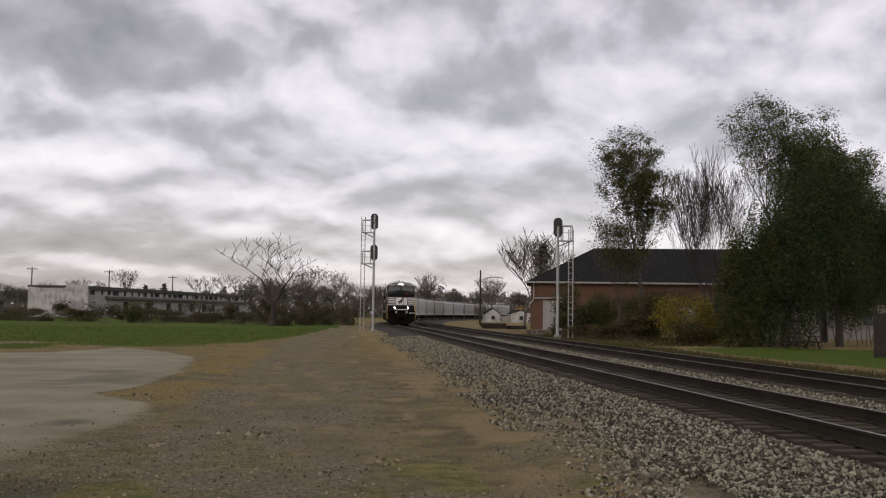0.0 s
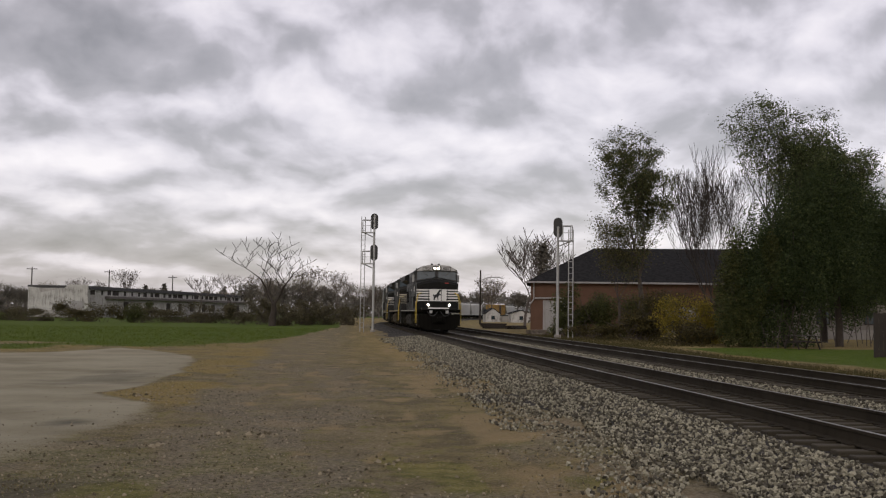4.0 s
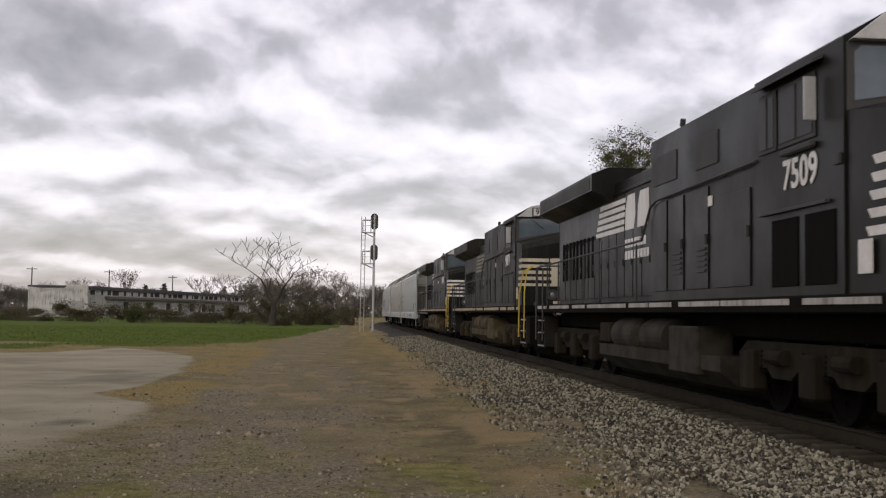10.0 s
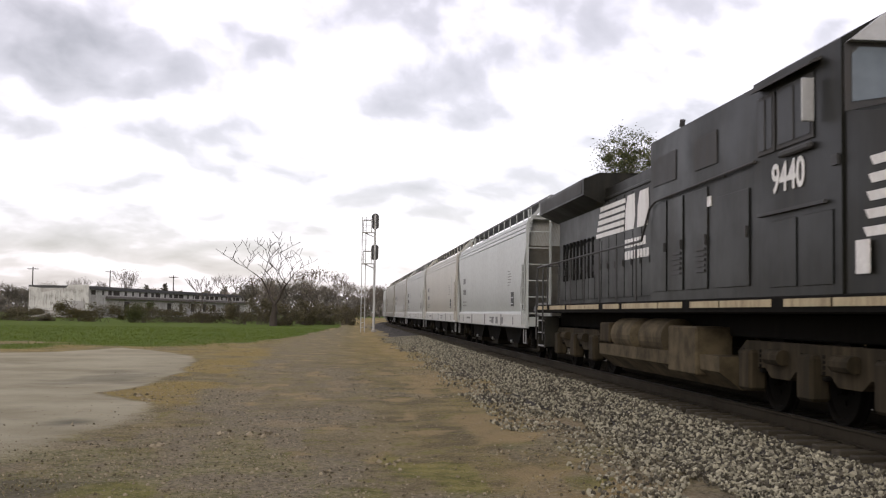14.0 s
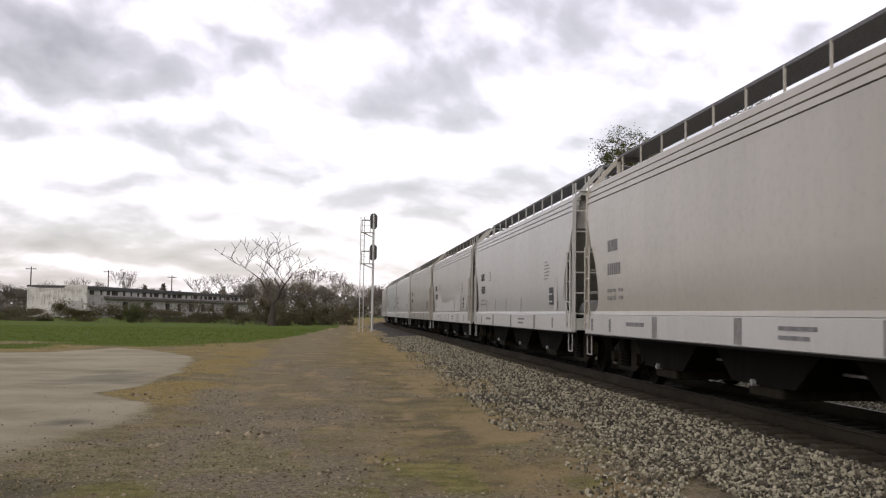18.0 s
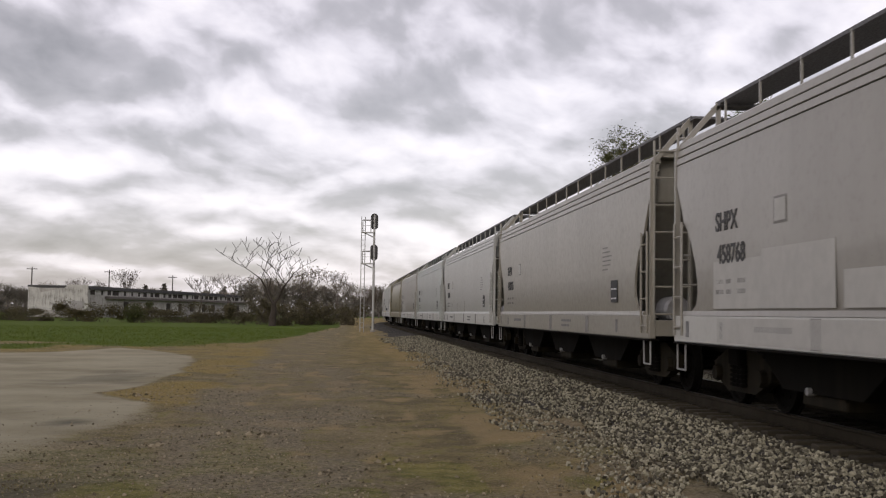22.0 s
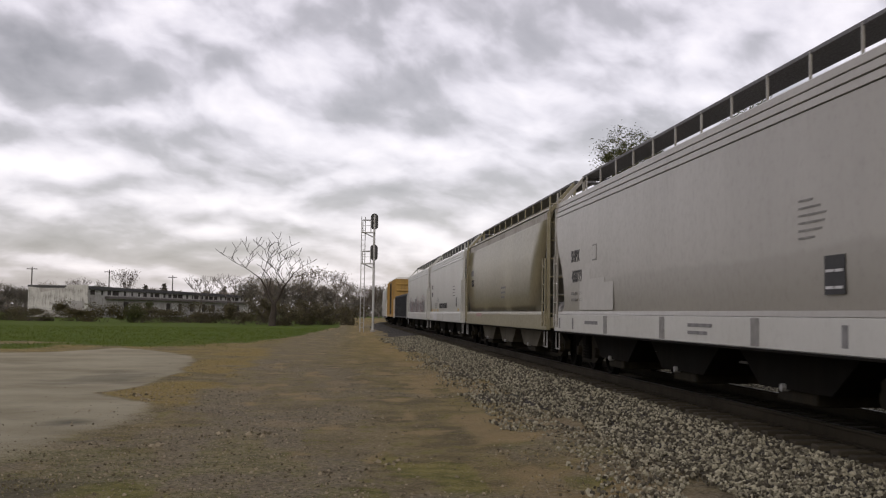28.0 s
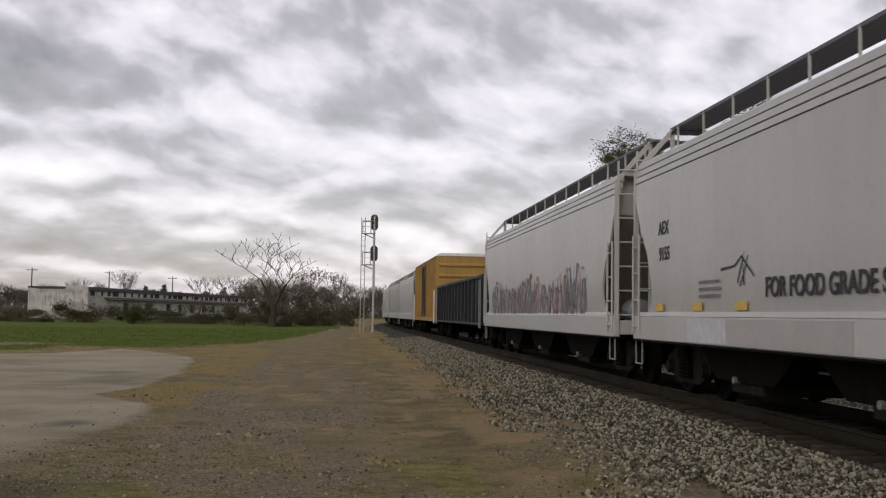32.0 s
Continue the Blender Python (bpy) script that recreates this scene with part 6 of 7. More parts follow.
def lathe_y(bm, pts, center, seg=16):
    rows = []
    for o, r in pts:
        rows.append([bm.verts.new((center[0] + r * math.cos(2 * math.pi * j / seg), center[1] + o, center[2] + r * math.sin(2 * math.pi * j / seg))) for j in range(seg)])
    for a, b in zip(rows[:-1], rows[1:]):
        for j in range(seg):
            bm.faces.new((a[j], a[(j + 1) % seg], b[(j + 1) % seg], b[j]))
    bm.faces.new(rows[0][::-1])
    bm.faces.new(rows[-1])
    bmesh.ops.recalc_face_normals(bm, faces=bm.faces)
    return bm


def hopper_paint(name, base, dirt, lower=0.0):
    """Sun-bleached car paint: soft vertical runs, dust that thickens in patches, faint panel tone, and by lower a
    painted ground reflection.
    """
    k = Nodes(name)
    c = k.coords()
    sep = k.node("ShaderNodeSeparateXYZ")
    k.l.new(c, sep.inputs[0])
    big = k.noise(c, 0.35, 4, 0.55)
    run = k.noise(k.mapped(c, (1.0, 0.9, 0.1)), 1.6, 6, 0.55)
    fine = k.noise(c, 9.0, 5, 0.65)
    f = k.math("MULTIPLY", k.ramp(k.math("ADD", k.math("MULTIPLY", big, 0.55), k.math("MULTIPLY", run, 0.45)), 0.34, 0.74), 0.5)
    col = k.mix(f, base, dirt)
    # the ground's dark reflection in the lower side, painted with the dirt colour
    edge = k.math("ADD", sep.outputs[2], k.math("MULTIPLY", k.math("SUBTRACT", big, 0.5), 0.5))
    col = k.mix(k.ramp(edge, 2.12, 2.0, 0.0, lower), col, dirt)
    col = k.mix(k.math("MULTIPLY", k.ramp(fine, 0.5, 0.8), 0.2), col, tuple(x * 0.6 for x in dirt))
    k.bump(big, 0.2, 0.02)
    return k.finish(col, k.ramp(fine, 0.2, 0.8, 0.27, 0.42), 0.0, 0.45)


HOPPER_PAINT = {
    "sill": hopper_paint("pale_sill_paint", (0.5, 0.502, 0.48), (0.37, 0.365, 0.335)),
    "white": hopper_paint("white_hopper_paint", (0.47, 0.47, 0.445), (0.33, 0.32, 0.295)),
    "grey": hopper_paint("light_grey_hopper_paint", (0.4, 0.405, 0.385), (0.3, 0.295, 0.272)),
    "green": hopper_paint("grey_green_hopper_paint", (0.38, 0.4, 0.382), (0.275, 0.28, 0.262)),
    "pink": hopper_paint("pinkish_grey_hopper_paint", (0.34, 0.326, 0.297), (0.228, 0.214, 0.185), 0.55),
    "cream": hopper_paint("cream_hopper_paint", (0.41, 0.39, 0.34), (0.285, 0.266, 0.225), 0.2),
    "beige": hopper_paint("dusty_beige_hopper_paint", (0.305, 0.288, 0.247), (0.2, 0.184, 0.152), 0.4),
    "tan": hopper_paint("tan_hopper_paint", (0.25, 0.225, 0.145), (0.17, 0.15, 0.095), 0.3),
}
# the tan car's paint, darkened here for the shade under its body
M["tan_bay"] = worn("shaded_tan_bay_paint", (0.075, 0.066, 0.045), (0.03, 0.026, 0.019), 0.7, 0.85)
M["patch"] = plain("fresh_pale_paint", (0.405, 0.398, 0.372), 0.5, 0, 0.06, 4.0)
M["streak"] = plain("yellow_green_paint", (0.36, 0.33, 0.1), 0.7, 0, 0.2)
M["rust"] = plain("rust_streaks", (0.12, 0.085, 0.055), 0.8, 0, 0.3, 10.0)
M["label"] = plain("yellow_label", (0.62, 0.42, 0.08), 0.6, 0, 0.1)
M["scrawl_a"] = plain("faded_black_scrawl", (0.17, 0.168, 0.168), 0.7, 0, 0.3)
M["scrawl_d"] = plain("faded_grey_lettering", (0.2, 0.195, 0.185), 0.7, 0, 0.2)
M["scrawl_b"] = plain("faded_pink_scrawl", (0.42, 0.29, 0.28), 0.7, 0, 0.2)
M["scrawl_c"] = plain("pale_scrawl", (0.55, 0.55, 0.56), 0.7, 0, 0.1)
M["grating"] = plain("dark_walkway_grating", (0.13, 0.13, 0.135), 0.8, 0.0, 0.4, 30.0)
# slope sheets behind the cut-away ends: their shade is put into this darker colour
M["shadow_paint"] = worn("shaded_slope_sheet", (0.34, 0.325, 0.295), (0.16, 0.145, 0.12), 0.7, 0.7)


def side_plate(name, H, y0, y1, z0, z1, mat, x=1.6, depth=0.004, label=""):
    """A painted patch or mark on the +x side."""
    return part(name, box(B(), x + 0.002, x + 0.002 + depth, y0, y1, z0, z1), M[mat], H, label)


def lettering_bars(H, y, z, widths, h, gap, mat="ink", x=1.6):
    for i, w in enumerate(widths):
        side_plate("lettering_bar", H, y, y + w, z - i * (h + gap), z - i * (h + gap) + h, mat, x)


def stroke(bm, a, b, w, x):
    """A flat slanted paint stroke on the side, from a to b in (y, z)."""
    a, b = Vector(a), Vector(b)
    n = Vector((-(b - a).y, (b - a).x)).normalized() * w
    v = [bm.verts.new((x, p.x, p.y)) for p in (a + n, a - n, b - n * 0.6, b + n * 0.6)]
    bm.faces.new(v)


def scrawl(H, y0, y1, z0, z1, seed, count=70):
    rng = random.Random(seed)
    for name, mat, x, share in (("scrawl", "scrawl_c", 1.605, 0.7), ("scrawl", "scrawl_b", 1.608, 0.8), ("scrawl", "scrawl_a", 1.611, 0.8)):
        bm = B()
        for i in range(int(count * share)):
            y = y0 + (y1 - y0) * rng.random()
            mid = 0.5 + 0.5 * math.sin((y - y0) * 1.1)
            za = z0 + (z1 - z0) * rng.uniform(0.0, 0.4)
            zb = z0 + (z1 - z0) * rng.uniform(0.55, 0.75 + 0.25 * mid)
            sl = rng.choice([-0.35, -0.2, 0.15, 0.3])
            ym = (y + y + sl) / 2 + rng.uniform(-0.12, 0.12)
            zm = (za + zb) / 2
            w = rng.uniform(0.025, 0.07)
            stroke(bm, (y, za), (ym, zm), w, x)
            stroke(bm, (ym, zm), (y + sl, zb), w, x)
            if rng.random() < 0.4:
                stroke(bm, (y + sl, zb), (y + sl + rng.uniform(0.15, 0.4), zb + rng.uniform(-0.25, 0.05)), w, x)
        part(name, bm, M[mat], H, "faded graffiti strokes")


def ladder(name, H, pm, foot, axis, width, z0, z1, step=0.42, bend=None):
    """Two stiles and rungs; axis is the way from one stile to the other."""
    f, a = Vector(foot), Vector(axis)
    bm = B()
    for k in (0, width):
        p = f + a * k
        pts = [(p.x, p.y, z0), (p.x, p.y, z1)]
        if bend:
            pts.append((p.x + bend[0], p.y + bend[1], z1 + bend[2]))
        pipe(bm, pts, 0.021, 6)
    la = part(name, bm, pm, H)
    z = z0 + 0.12
    while z < z1:
        p = f + a * (width / 2)
        r = part("rung", tube(B(), f + Vector((0, 0, z)), f + a * width + Vector((0, 0, z)), 0.017, 0.017, 5), pm, la)
        z += step
    return la


def bellied_side(s, e, cut, top):
    """A side sheet that bows out a little, with the cut-away ends."""
    belly = ((1.3, 1.566), (1.6, 1.586), (1.9, 1.597), (2.15, 1.6), (2.8, 1.6), (3.2, 1.597), (3.7, 1.588))
    zs = sorted([z for a, z in cut] + [2.5, 3.5, top])
    bm = B()
    rows = []
    for z in zs:
        a = float(np.interp(z, [c[1] for c in reversed(cut)], [c[0] for c in reversed(cut)]))
        x = float(np.interp(z, [b[0] for b in belly], [b[1] for b in belly]))
        rows.append([bm.verts.new((s * u, y, z)) for u, y in ((x, -e + a), (x, e - a), (x - 0.04, e - a), (x - 0.04, -e + a))])
    for a, b in zip(rows[:-1], rows[1:]):
        for j in range(4):
            n = (j + 1) % 4
            f = bm.faces.new((a[j], a[n], b[n], b[j]))
            f.smooth = j == 0
    bm.faces.new(rows[0])
    bm.faces.new(rows[-1][::-1])
    bmesh.ops.recalc_face_normals(bm, faces=bm.faces)
    for ed in bm.edges:
        ed.smooth = all(f.smooth for f in ed.link_faces)
    return bm


def hopper(paint, length, label, near=True, tall=0.0, ribs=True, round_side=False, board="grating", walk_open=False):
    H = thing("hopper_car", label, "freight car", "covered hopper cars")
    pm = HOPPER_PAINT[paint]
    e = length / 2 - 0.72
    zt = 3.62
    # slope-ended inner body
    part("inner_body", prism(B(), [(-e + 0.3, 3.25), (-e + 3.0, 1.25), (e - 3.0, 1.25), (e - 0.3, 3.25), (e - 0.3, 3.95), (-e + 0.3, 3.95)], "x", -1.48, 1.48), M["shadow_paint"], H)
    cut = [(0.0, 3.36), (0.14, 3.18), (0.34, 2.88), (0.41, 2.72), (0.52, 2.65), (0.78, 2.38), (0.96, 2.08), (1.05, 1.82), (1.04, 1.62), (0.94, 1.46), (0.72, 1.37)]
    for s in (-1, 1):
        if round_side:
            # barrel side in strips
            bm = B()
            prof = [(1.5, 1.32), (1.57, 1.55), (1.6, 1.9), (1.61, 2.4), (1.6, 2.85), (1.57, 3.2), (1.5, 3.7), (1.4, 4.0), (1.2, 4.2)]
            inset = [1.05, 1.0, 0.82, 0.5, 0.28, 0.14, 0.06, 0.05, 0.1]
            rows = []
            for (x, z), i in zip(prof, inset):
                ys = np.linspace(-e + i, e - i, 9)
                rows.append([bm.verts.new((s * x, float(y), z)) for y in ys])
            for a, b in zip(rows[:-1], rows[1:]):
                for j in range(8):
                    bm.faces.new((a[j], a[j + 1], b[j + 1], b[j]) if s > 0 else (b[j], b[j + 1], a[j + 1], a[j]))
            bmesh.ops.solidify(bm, geom=list(bm.faces), thickness=0.03)
            side = part("side_sheet", bm, pm, H)
            side.data.shade_smooth()
        else:
            part("side_sheet", bellied_side(s, e, cut, zt), pm, H)
            for x, z in ((1.6, zt), (1.575, zt + 0.125), (1.545, zt + 0.25)):
                part("roof_rib", prism(B(), [(s * (x - 0.12), z), (s * x, z + 0.018), (s * (x - 0.012), z + 0.112), (s * (x - 0.12), z + 0.122)], "y", -e, e), pm, H)
        sill = part("side_sill", box(B(), s * 1.5, s * 1.62, -e, e, 0.9, 1.3, 0.015), pm if paint in ("tan", "beige") else HOPPER_PAINT["sill"], H)
        part("sill_flange", box(B(), s * 1.45, s * 1.64, -e, e, 0.872, 0.898), M["under"], sill)
        part("sill_lip", prism(B(), [(s * 1.52, 1.3), (s * 1.618, 1.302), (s * 1.602, 1.37), (s * 1.52, 1.37)], "y", -e + 0.4, e - 0.4), pm, sill)
    part("roof", prism(B(), [(-1.5, 3.98), (1.5, 3.98), (1.42, 4.05), (0.9, 4.22), (-0.9, 4.22), (-1.42, 4.05)], "y", -e, e), pm, H)
    # roof walkway on posts
    for s in (-1, 1):
        wk = part("running_board", box(B(), s * 0.38, s * 0.93, -e - 0.1, e + 0.1, 4.63, 4.68), M[board], H, "dark grating roof walkway")
        n = 12
        for i in range(n + 1):
            y = -e + 0.35 + (2 * e - 0.7) * i / n
            part("post", box(B(), s * 0.905, s * 0.935, y - 0.016, y + 0.016, 4.12, 4.66), pm, wk)
    part("hatch_cover", box(B(), -0.32, 0.32, -e + 0.8, e - 0.8, 4.22, 4.36, 0.03), pm, H)
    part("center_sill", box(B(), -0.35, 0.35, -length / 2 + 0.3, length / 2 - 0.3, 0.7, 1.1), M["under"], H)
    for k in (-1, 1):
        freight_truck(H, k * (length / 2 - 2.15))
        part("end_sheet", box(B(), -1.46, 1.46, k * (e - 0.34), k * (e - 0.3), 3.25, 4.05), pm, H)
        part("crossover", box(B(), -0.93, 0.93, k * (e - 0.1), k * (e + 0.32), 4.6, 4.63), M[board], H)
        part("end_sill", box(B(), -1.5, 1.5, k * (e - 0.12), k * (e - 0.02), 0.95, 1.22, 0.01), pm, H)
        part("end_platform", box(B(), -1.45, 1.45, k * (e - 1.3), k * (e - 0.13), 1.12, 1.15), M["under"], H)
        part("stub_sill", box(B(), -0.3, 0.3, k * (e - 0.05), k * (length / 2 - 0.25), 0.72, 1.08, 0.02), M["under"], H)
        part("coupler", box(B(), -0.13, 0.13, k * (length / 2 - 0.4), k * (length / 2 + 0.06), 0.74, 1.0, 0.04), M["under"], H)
        part("brace", pipe(B(), [(0.0, k * (e - 0.1), 1.2), (0.0, k * (e - 0.36), 3.3)], 0.09, 8), pm, H)
        for s in (-1, 1):
            # corner channel, bent over to the walkway
            bm = B()
            for (xa, za), (xb, zb) in zip(((1.57, 0.92), (1.57, 3.86), (1.2, 4.3)), ((1.57, 3.86), (1.2, 4.3), (0.9, 4.63))):
                w = Vector((zb - za, xa - xb)).normalized() * 0.042
                o = [(s * (xa + w.x), za + w.y), (s * (xa - w.x), za - w.y), (s * (xb - w.x), zb - w.y), (s * (xb + w.x), zb + w.y)]
                prism(bm, o, "y", k * (e - 0.02), k * (e + 0.03))
            part("corner_post", bm, pm, H)
            ladder("end_ladder", H, pm, (s * 1.55, k * (e + 0.045), 0), (-s, 0, 0), 0.62, 1.2, 4.25, 0.46)
            part("end_stile", box(B(), s * 0.88, s * 0.95, k * (e - 0.02), k * (e + 0.03), 1.2, 4.6), pm, H)
            if near or s > 0:
                ladder("side_ladder", H, pm, (s * 1.64, k * (e - 0.06), 0), (0, -k, 0), 0.38, 1.0, 2.72, 0.46)
            part("stirrup", pipe(B(), [(s * 1.58, k * (e - 0.05), 0.9), (s * 1.58, k * (e - 0.05), 0.48), (s * 1.58, k * (e - 0.45), 0.48), (s * 1.58, k * (e - 0.45), 0.9)], 0.014, 6), M["grey"], H)
        part("air_hose", pipe(B(), [(0.4, k * (length / 2 - 0.35), 0.75), (0.42, k * (length / 2 - 0.15), 0.45), (0.3, k * (length / 2), 0.4)], 0.025), M["under"], H)
    part("brake_cylinder", lathe_y(B(), [(0, 0.2), (0.06, 0.24), (0.6, 0.24), (0.66, 0.2)], (0.95, e - 1.2, 1.4)), M["grey"], H)
    part("brake_wheel", lathe_y(B(), [(0, 0.25), (0.03, 0.28), (0.06, 0.25)], (-0.6, e + 0.1, 2.2)), M["grey"], H)
    part("brake_rod", tube(B(), (0.8, -e + 3, 0.62), (0.8, e - 3, 0.62), 0.02, 0.02, 6), M["grey"], H)
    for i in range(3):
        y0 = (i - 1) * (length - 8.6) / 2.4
        # bay colours are darker than the body, shade beneath the car included
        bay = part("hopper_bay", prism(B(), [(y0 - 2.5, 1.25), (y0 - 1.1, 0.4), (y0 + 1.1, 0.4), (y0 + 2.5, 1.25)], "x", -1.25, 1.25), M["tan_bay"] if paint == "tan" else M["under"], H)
        part("outlet_gate", box(B(), -1.0, 1.2, y0 - 0.6, y0 + 0.6, 0.24, 0.4, 0.02), M["truck"], bay)
        part("gate_shaft", tube(B(), (1.1, y0 - 0.25, 0.42), (1.3, y0 - 0.25, 0.42), 0.05, 0.05, 8), M["grey"], bay)
    return H


def car_marks(H, e, number="", dark="stencil", label_box=True, data=True):
    """Lettering on the side that the car shows: reporting mark, number and data blocks."""
    if label_box:
        side_plate("label_panel", H, e - 2.75, e - 2.25, 1.54, 1.96, "ink", 1.6, 0.006)
        for i in range(2):
            for j in range(2):
                side_plate("label_cell", H, e - 2.71 + i * 0.22, e - 2.52 + i * 0.22, 1.6 + j * 0.18, 1.63 + j * 0.18, "scrawl_c", 1.607)
    if data:
        lettering_bars(H, e - 3.45, 2.6, (0.4, 0.6, 0.75, 0.7, 0.65, 0.45), 0.025, 0.06, "scrawl_d")
    y = -e + 1.9
    if number:
        side_text("lettering", "SHPX", 0.36, y + 0.42, 2.58, 1.606, M[dark], H, "stencilled reporting mark")
        side_text("number", number, 0.36, y + 0.6, 2.13, 1.606, M[dark], H, "stencilled car number")
        side_plate("cap_panel", H, y + 2.1, y + 2.5, 2.42, 2.75, "scrawl_d")
        side_plate("cap_face", H, y + 2.13, y + 2.47, 2.45, 2.72, "patch", 1.604)
    else:
        lettering_bars(H, y, 2.52, (0.75,), 0.22, 0.1, "scrawl_a")
        for i in range(6):
            side_plate("lettering_bar", H, y + i * 0.17, y + i * 0.17 + 0.12, 2.07, 2.29, "scrawl_a")
    for z in (1.74, 1.6):
        for dy, w in ((0.0, 0.32), (0.42, 0.2), (0.85, 0.3)):
            side_plate("lettering_bar", H, y + dy, y + dy + w, z, z + 0.06, "scrawl_d")
    # sill marks
    for y in (-e + 0.6, -e + 2.1, e - 2.3):
        side_plate("sill_mark", H, y, y + 0.14, 0.98, 1.22, "scrawl_a", 1.62)
    lettering_bars(H, -e + 3.4, 1.1, (1.2,), 0.07, 0.05, "scrawl_a", 1.62)
    lettering_bars(H, 1.5, 1.14, (1.1, 0.9), 0.05, 0.06, "scrawl_a", 1.62)
    for y in (-3.9, 0.0, 4.1):
        side_plate("sill_panel", H, y, y + 0.28, 0.93, 1.28, "scrawl_d", 1.62)


def gondola(length):
    G = thing("gondola_car", "low dark blue open gondola car with ribbed sides", "freight car", "mixed freight cars")
    e = length / 2 - 0.6
    part("floor", box(B(), -1.44, 1.44, -e, e, 1.0, 1.1), M["under"], G)
    for s in (-1, 1):
        side = part("side_wall", box(B(), s * 1.42, s * 1.48, -e, e, 1.0, 2.68), M["navy"], G)
        part("top_rail", box(B(), s * 1.4, s * 1.56, -e, e, 2.68, 2.8, 0.015), M["navy"], side)
        part("bottom_rail", box(B(), s * 1.4, s * 1.56, -e, e, 0.9, 1.0), M["navy"], side)
        n = 14
        for i in range(n + 1):
            y = -e + 0.06 + (2 * e - 0.12) * i / n
            part("rib", box(B(), s * 1.48, s * 1.58, y - 0.06, y + 0.06, 1.0, 2.68, 0.01), M["navy"], side)
    for k in (-1, 1):
        part("end_wall", box(B(), -1.42, 1.42, k * (e - 0.08), k * e, 1.0, 2.75), M["navy"], G)
        freight_truck(G, k * (length / 2 - 2.1))
        part("coupler", box(B(), -0.13, 0.13, k * (length / 2 - 0.6), k * (length / 2 + 0.06), 0.74, 1.0, 0.04), M["under"], G)
        for s in (-1, 1):
            ladder("side_ladder", G, M["grey"], (s * 1.6, k * (e - 0.05), 0), (0, -k, 0), 0.42, 0.8, 2.6)
    part("center_sill", box(B(), -0.35, 0.35, -e, e, 0.7, 1.0), M["under"], G)
    return G


def boxcar(length):
    X = thing("box_car", "yellow ribbed box car with a dark sliding door and pale roof", "freight car", "mixed freight cars")
    e = length / 2 - 0.6
    part("body", box(B(), -1.48, 1.48, -e, e, 1.05, 4.5), M["boxyellow"], X)
    part("roof", prism(B(), [(-1.55, 4.5), (1.55, 4.5), (1.3, 4.66), (-1.3, 4.66)], "y", -e - 0.04, e + 0.04), M["stripe"], X)
    for s in (-1, 1):
        part("side_sill", box(B(), s * 1.46, s * 1.56, -e, e, 0.9, 1.1), M["boxyellow"], X)
        door = part("door", box(B(), s * 1.5, s * 1.57, -1.6, 1.5, 1.12, 4.3), M["rust"], X, "dark brown sliding door")
        for y in (-1.0, 0.0, 1.0):
            part("door_rib", box(B(), s * 1.57, s * 1.6, y - 0.05, y + 0.05, 1.2, 4.2), M["under"], door)
        n = 18
        for i in range(n + 1):
            y = -e + 0.05 + (2 * e - 0.1) * i / n
            if abs(y) > 1.8:
                part("rib", box(B(), s * 1.48, s * 1.55, y - 0.05, y + 0.05, 1.1, 4.45), M["boxyellow"], X)
    for k in (-1, 1):
        for z in (1.6, 2.2, 2.8, 3.4, 4.0):
            part("end_corrugation", prism(B(), [(k * e, z - 0.12), (k * (e + 0.08), z - 0.03), (k * (e + 0.08), z + 0.03), (k * e, z + 0.12)], "x", -1.35, 1.35), M["boxyellow"], X)
        freight_truck(X, k * (length / 2 - 2.6))
        part("coupler", box(B(), -0.13, 0.13, k * (length / 2 - 0.6), k * (length / 2 + 0.06), 0.74, 1.0, 0.04), M["under"], X)
        ladder("side_ladder", X, M["stripe"], (1.6, k * (e - 0.05), 0), (0, -k, 0), 0.42, 0.8, 2.6)
    part("center_sill", box(B(), -0.35, 0.35, -e, e, 0.7, 1.05), M["under"], X)
    return X


M["board"] = plain("pale_number_board", (0.5, 0.49, 0.46), 0.5, 0, 0.1)
M["visor_grey"] = worn("dirty_visor_paint", (0.5, 0.49, 0.47), (0.2, 0.19, 0.17), 0.8, 0.6)
M["stripe_tan"] = worn("yellowed_sill_paint", (0.4, 0.33, 0.2), (0.14, 0.1, 0.06), 0.9, 0.7, 0, 2.0)
M["stripe_dull"] = worn("dusty_stripe_paint", (0.4, 0.38, 0.34), (0.08, 0.07, 0.06), 1.0, 0.7, 0, 2.0)
M["mark_faded"] = worn("grimed_mark_paint", (0.26, 0.235, 0.17), (0.03, 0.026, 0.02), 1.0, 0.7, 0, 2.5)
M["stripe_faded"] = worn("yellowed_stripe_paint", (0.55, 0.5, 0.38), (0.2, 0.16, 0.11), 0.7, 0.6)
M["navy"] = worn("dark_blue_paint", (0.011, 0.013, 0.019), (0.035, 0.031, 0.027), 0.6, 0.6)
M["boxyellow"] = worn("box_car_yellow", (0.34, 0.205, 0.05), (0.17, 0.11, 0.05), 0.7, 0.6)

TRAIN = []


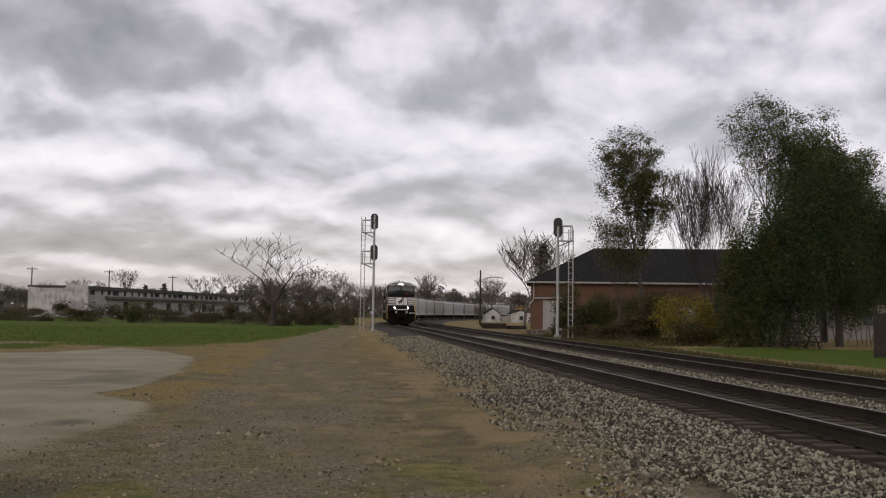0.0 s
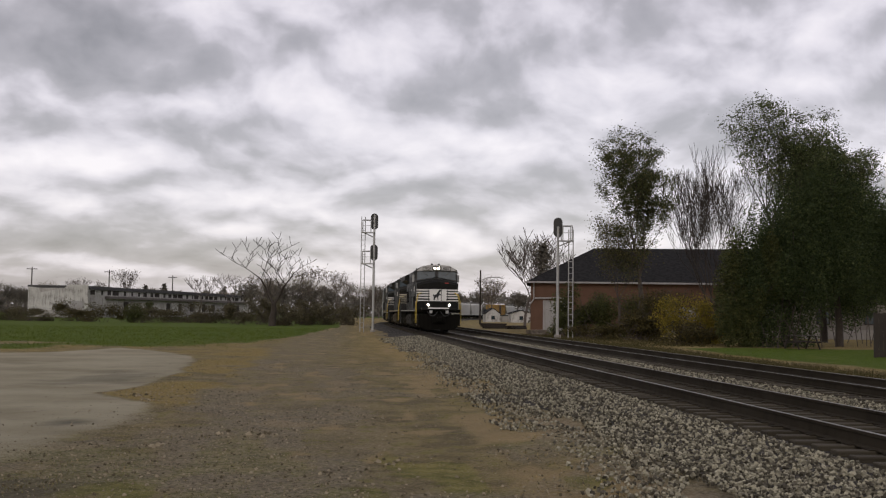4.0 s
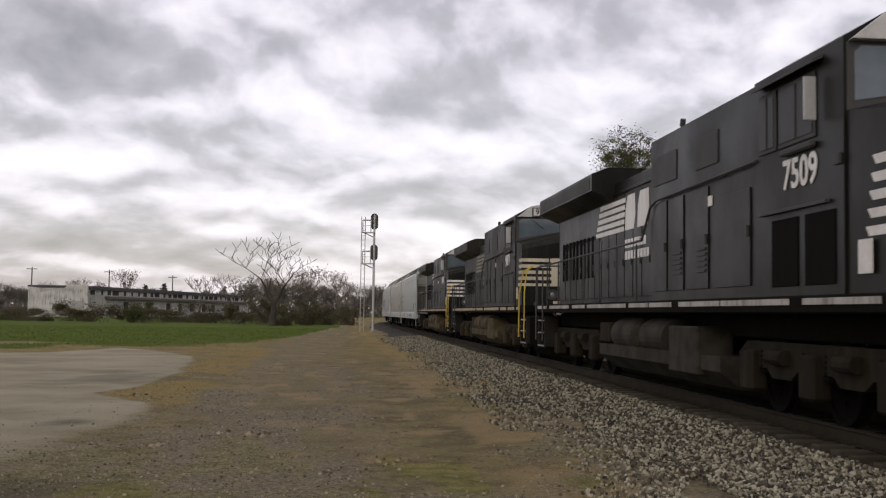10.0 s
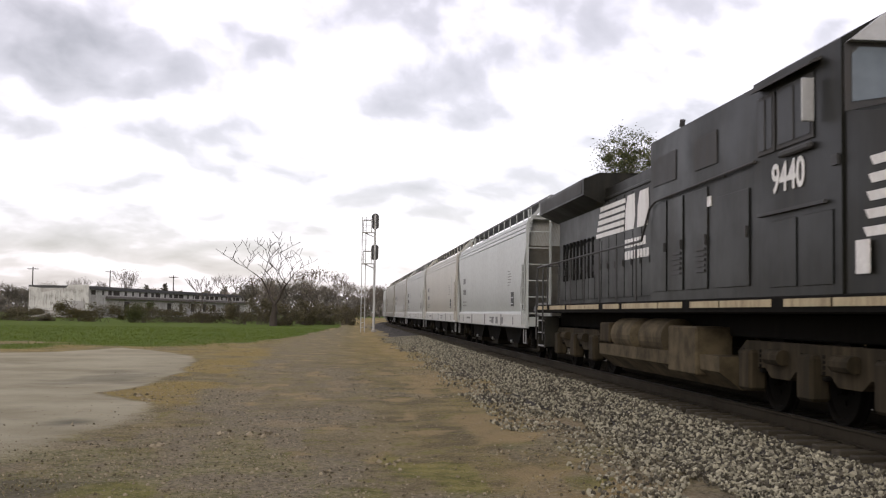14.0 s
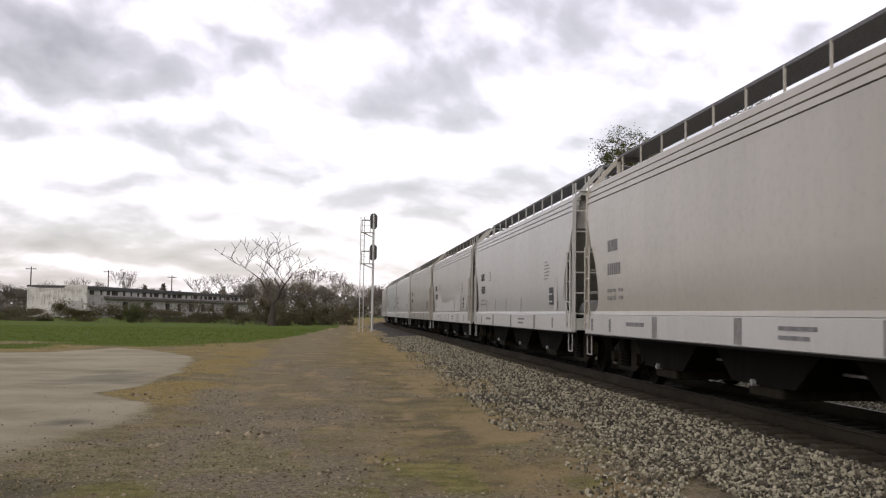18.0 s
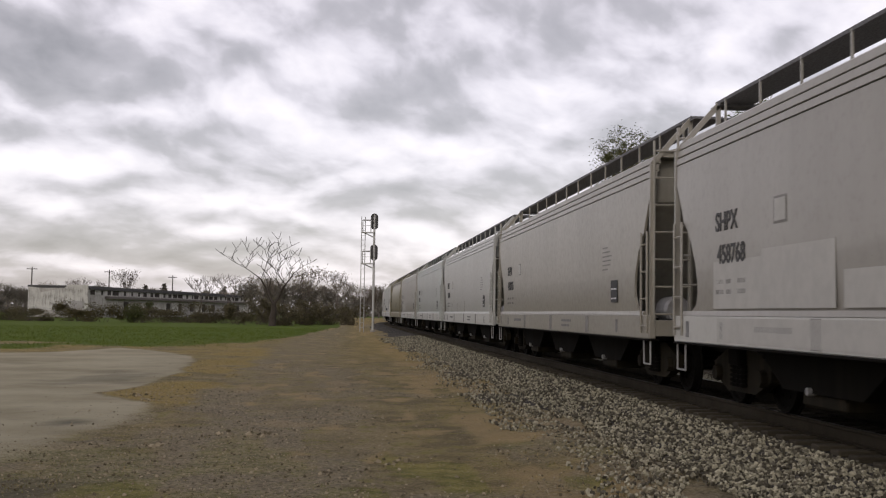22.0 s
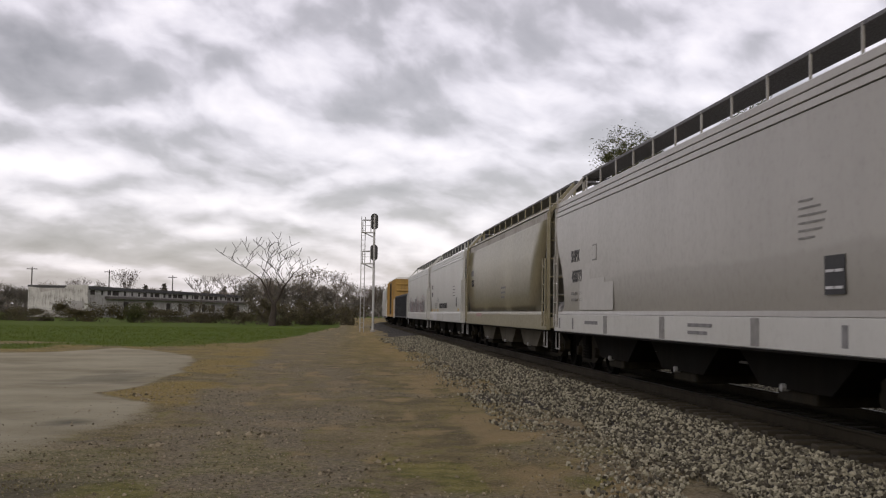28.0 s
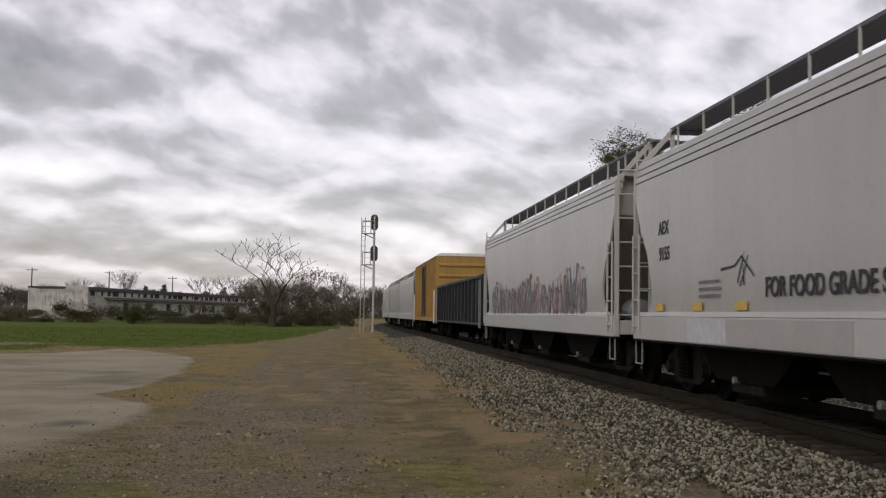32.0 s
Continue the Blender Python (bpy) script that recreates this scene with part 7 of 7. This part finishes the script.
def build_train():
    at = 0.0

    def add(ob, length):
        nonlocal at
        TRAIN.append((ob, at + length / 2))
        at += length
    for number, paint, lit, fade, label in (
            ("7509", "black_new", True, "stripe", "black diesel locomotive, headlights lit, white striped nose and yellow handrails"),
            ("9871", "black_old", False, "stripe_faded", "grimy faded black diesel locomotive with dull striped nose"),
            ("9440", "black", False, "stripe", "black diesel locomotive with crisp white striped nose")):
        add(locomotive(number, paint, lit, "diesel locomotives", fade, label), {"7509": 22.5, "9871": 22.75, "9440": 22.55}[number])
    e = 19.45 / 2 - 0.72
    h = hopper("green", 19.45, "light grey-green covered hopper car with dark scrawl on its sill")
    car_marks(h, e)
    for y in (2.0, 3.0, 4.2):
        side_plate("scrawl", h, y, y + 0.5, 0.98, 1.2, "scrawl_a", 1.62)
    add(h, 18.95)
    h = hopper("cream", 19.45, "cream-grey covered hopper car with a black label near its end")
    car_marks(h, e)
    side_plate("paint_patch", h, e - 2.2, e - 1.9, 2.2, 3.0, "patch")
    add(h, 19.45)
    h = hopper("grey", 19.45, "light grey covered hopper car with short rust streaks above its sill")
    car_marks(h, e, "458371")
    for y in (-5.6, -3.4, -1.0, 1.9):
        side_plate("rust_streak", h, y, y + 0.05, 1.36, 1.78, "rust", 1.6, 0.003)
    side_plate("paint_patch", h, e - 2.1, e - 1.75, 1.4, 2.2, "patch")
    scrawl(h, e - 3.6, e - 0.5, 0.95, 1.26, 71, 30)
    add(h, 19.45)
    h = hopper("pink", 19.45, "pinkish grey covered hopper car with pale repainted patches")
    car_marks(h, e, "458768")
    for y0, y1, z0, z1 in ((-7.2, -5.4, 1.4, 2.05), (-5.4, -3.3, 1.4, 2.14), (-3.1, -0.4, 1.4, 1.8), (-0.4, 2.6, 1.4, 1.87), (2.9, 3.5, 1.4, 2.3), (3.5, 5.1, 1.4, 2.14), (6.7, 7.3, 1.4, 1.92), (7.3, 7.6, 1.5, 2.35)):
        side_plate("paint_patch", h, y0, y1, z0, z1, "patch")
    side_plate("paint_patch", h, -7.0, -0.5, 0.94, 1.27, "patch", 1.62)
    side_plate("paint_patch", h, 3.6, 5.0, 0.94, 1.27, "patch", 1.62)
    scrawl(h, e - 3.0, e - 0.5, 0.95, 1.26, 72, 24)
    add(h, 19.45)
    h = hopper("beige", 19.45, "dusty beige-brown covered hopper car")
    car_marks(h, e, "458765")
    add(h, 19.45)
    h = hopper("grey", 19.45, "light grey covered hopper car with short rust streaks above its sill")
    car_marks(h, e, "458826")
    for y in (-6.9, -5.0, -2.7, 0.2):
        side_plate("rust_streak", h, y, y + 0.05, 1.36, 1.8, "rust", 1.6, 0.003)
    add(h, 19.45)
    h = hopper("green", 19.45, "pale grey-green covered hopper car with a yellow paint streak")
    car_marks(h, e, "45833")
    bm = B()
    stroke(bm, (-e + 1.62, 2.5), (-e + 1.78, 1.42), 0.03, 1.606)
    part("paint_streak", bm, M["streak"], h, "yellow-green paint streak")
    add(h, 19.45)
    h = hopper("pink", 19.45, "pinkish grey covered hopper car with a pale stepped paint patch")
    car_marks(h, e, "458779")
    for y0, y1, z0, z1 in ((-6.2, -5.2, 1.4, 2.25), (-5.2, -3.9, 1.4, 2.05), (-3.9, -3.2, 1.4, 1.95)):
        side_plate("paint_patch", h, y0, y1, z0, z1, "patch")
    add(h, 19.1)
    h = hopper("tan", 19.45, "dusty tan covered hopper car with rounded barrel sides", ribs=False, round_side=True)
    side_text("number", "76515", 0.34, -e + 2.3, 2.45, 1.62, M["ink"], h, "stencilled car number")
    lettering_bars(h, -e + 1.8, 2.75, (0.8,), 0.2, 0.1, "scrawl_a", 1.62)
    lettering_bars(h, 1.0, 2.1, (1.0, 0.9, 0.8), 0.06, 0.09, "scrawl_a", 1.615)
    lettering_bars(h, -e + 3.6, 1.2, (1.5,), 0.12, 0.05, "scrawl_b", 1.62)
    add(h, 19.1)
    h = hopper("white", 18.9, "white covered hopper car lettered for food grade service")
    e2 = 18.9 / 2 - 0.72
    side_plate("label_panel", h, e2 - 2.95, e2 - 2.6, 1.6, 2.0, "ink", 1.6, 0.006)
    lettering_bars(h, e2 - 4.4, 2.5, (0.9, 1.0, 0.8, 0.9), 0.04, 0.1, "scrawl_a")
    side_text("lettering", "AEX", 0.3, -e2 + 1.8, 2.72, 1.606, M["ink"], h, "stencilled reporting mark")
    side_text("number", "9155", 0.3, -e2 + 1.85, 2.3, 1.606, M["ink"], h, "stencilled car number")
    side_text("lettering", "FOR FOOD GRADE SERVICE", 0.34, -e2 + 8.3, 1.66, 1.606, M["ink"], h, "black stencilled words")
    for y in (-e2 + 1.35, -e2 + 3.3, -e2 + 5.1, e2 - 2.2):
        side_plate("yellow_label", h, y, y + 0.45, 1.39, 1.51, "label")
    lettering_bars(h, -e2 + 3.6, 1.78, (0.9, 0.95, 0.9), 0.04, 0.06, "scrawl_a")
    side_plate("paint_patch", h, -e2 + 3.1, -e2 + 4.8, 0.93, 1.27, "scrawl_c", 1.62)
    side_plate("paint_patch", h, -e2 + 4.8, -e2 + 8.6, 0.93, 1.27, "patch", 1.62)
    bm = B()
    for a, b in (((4.55, 1.95), (5.1, 1.98)), ((5.1, 1.98), (5.35, 2.1)), ((5.35, 2.1), (5.8, 1.82)), ((5.2, 1.75), (5.45, 2.15)), ((5.3, 1.7), (5.6, 2.1)), ((5.45, 1.72), (5.4, 2.0))):
        stroke(bm, (-e2 + a[0], a[1]), (-e2 + b[0], b[1]), 0.02, 1.606)
    part("scrawl", bm, M["ink"], h, "small black graffiti scribble")
    add(h, 18.9)
    h = hopper("white", 20.6, "white covered hopper car with large faded graffiti low on its side")
    scrawl(h, -7.3, 6.9, 0.95, 2.45, 73, 150)
    add(h, 20.6)
    add(gondola(20.3), 20.3)
    add(boxcar(18.0), 18.0)
    for paint in ("white", "grey", "white", "grey", "white", "grey", "grey", "white"):
        h = hopper(paint, 19.45, "light covered hopper car far back in the train", near=False)
        add(h, 19.45)


build_train()


def train_pose(s):
    p, a = line_at(s)
    return pose(p.x, p.y, RAIL_Z, 0, 0, 180 - math.degrees(a))


def motions():
    times = [i * 0.5 for i in range(65)]
    for ob, off in TRAIN:
        walk(ob, [(t, train_pose(FRONT0 - SPEED * t + off)) for t in times])
    # every wheelset turns alike: one action, shared
    turn = SPEED / 0.46
    step = 1.0 / 30.0
    first = WHEELS[0]
    walk(first, [(i * step, Matrix.Rotation(-turn * i * step, 4, "X")) for i in range(int(SECONDS / step) + 1)])
    for w in WHEELS[1:]:
        w.rotation_mode = "QUATERNION"
        w.animation_data_create()
        w.animation_data.action = first.animation_data.action
        w.animation_data.action_slot = first.animation_data.action_slot
    walk(clouds, [(t, pose(DRIFT[0] * t / SECONDS, DRIFT[1] * t / SECONDS, 0)) for t in range(0, 33, 4)])


motions()
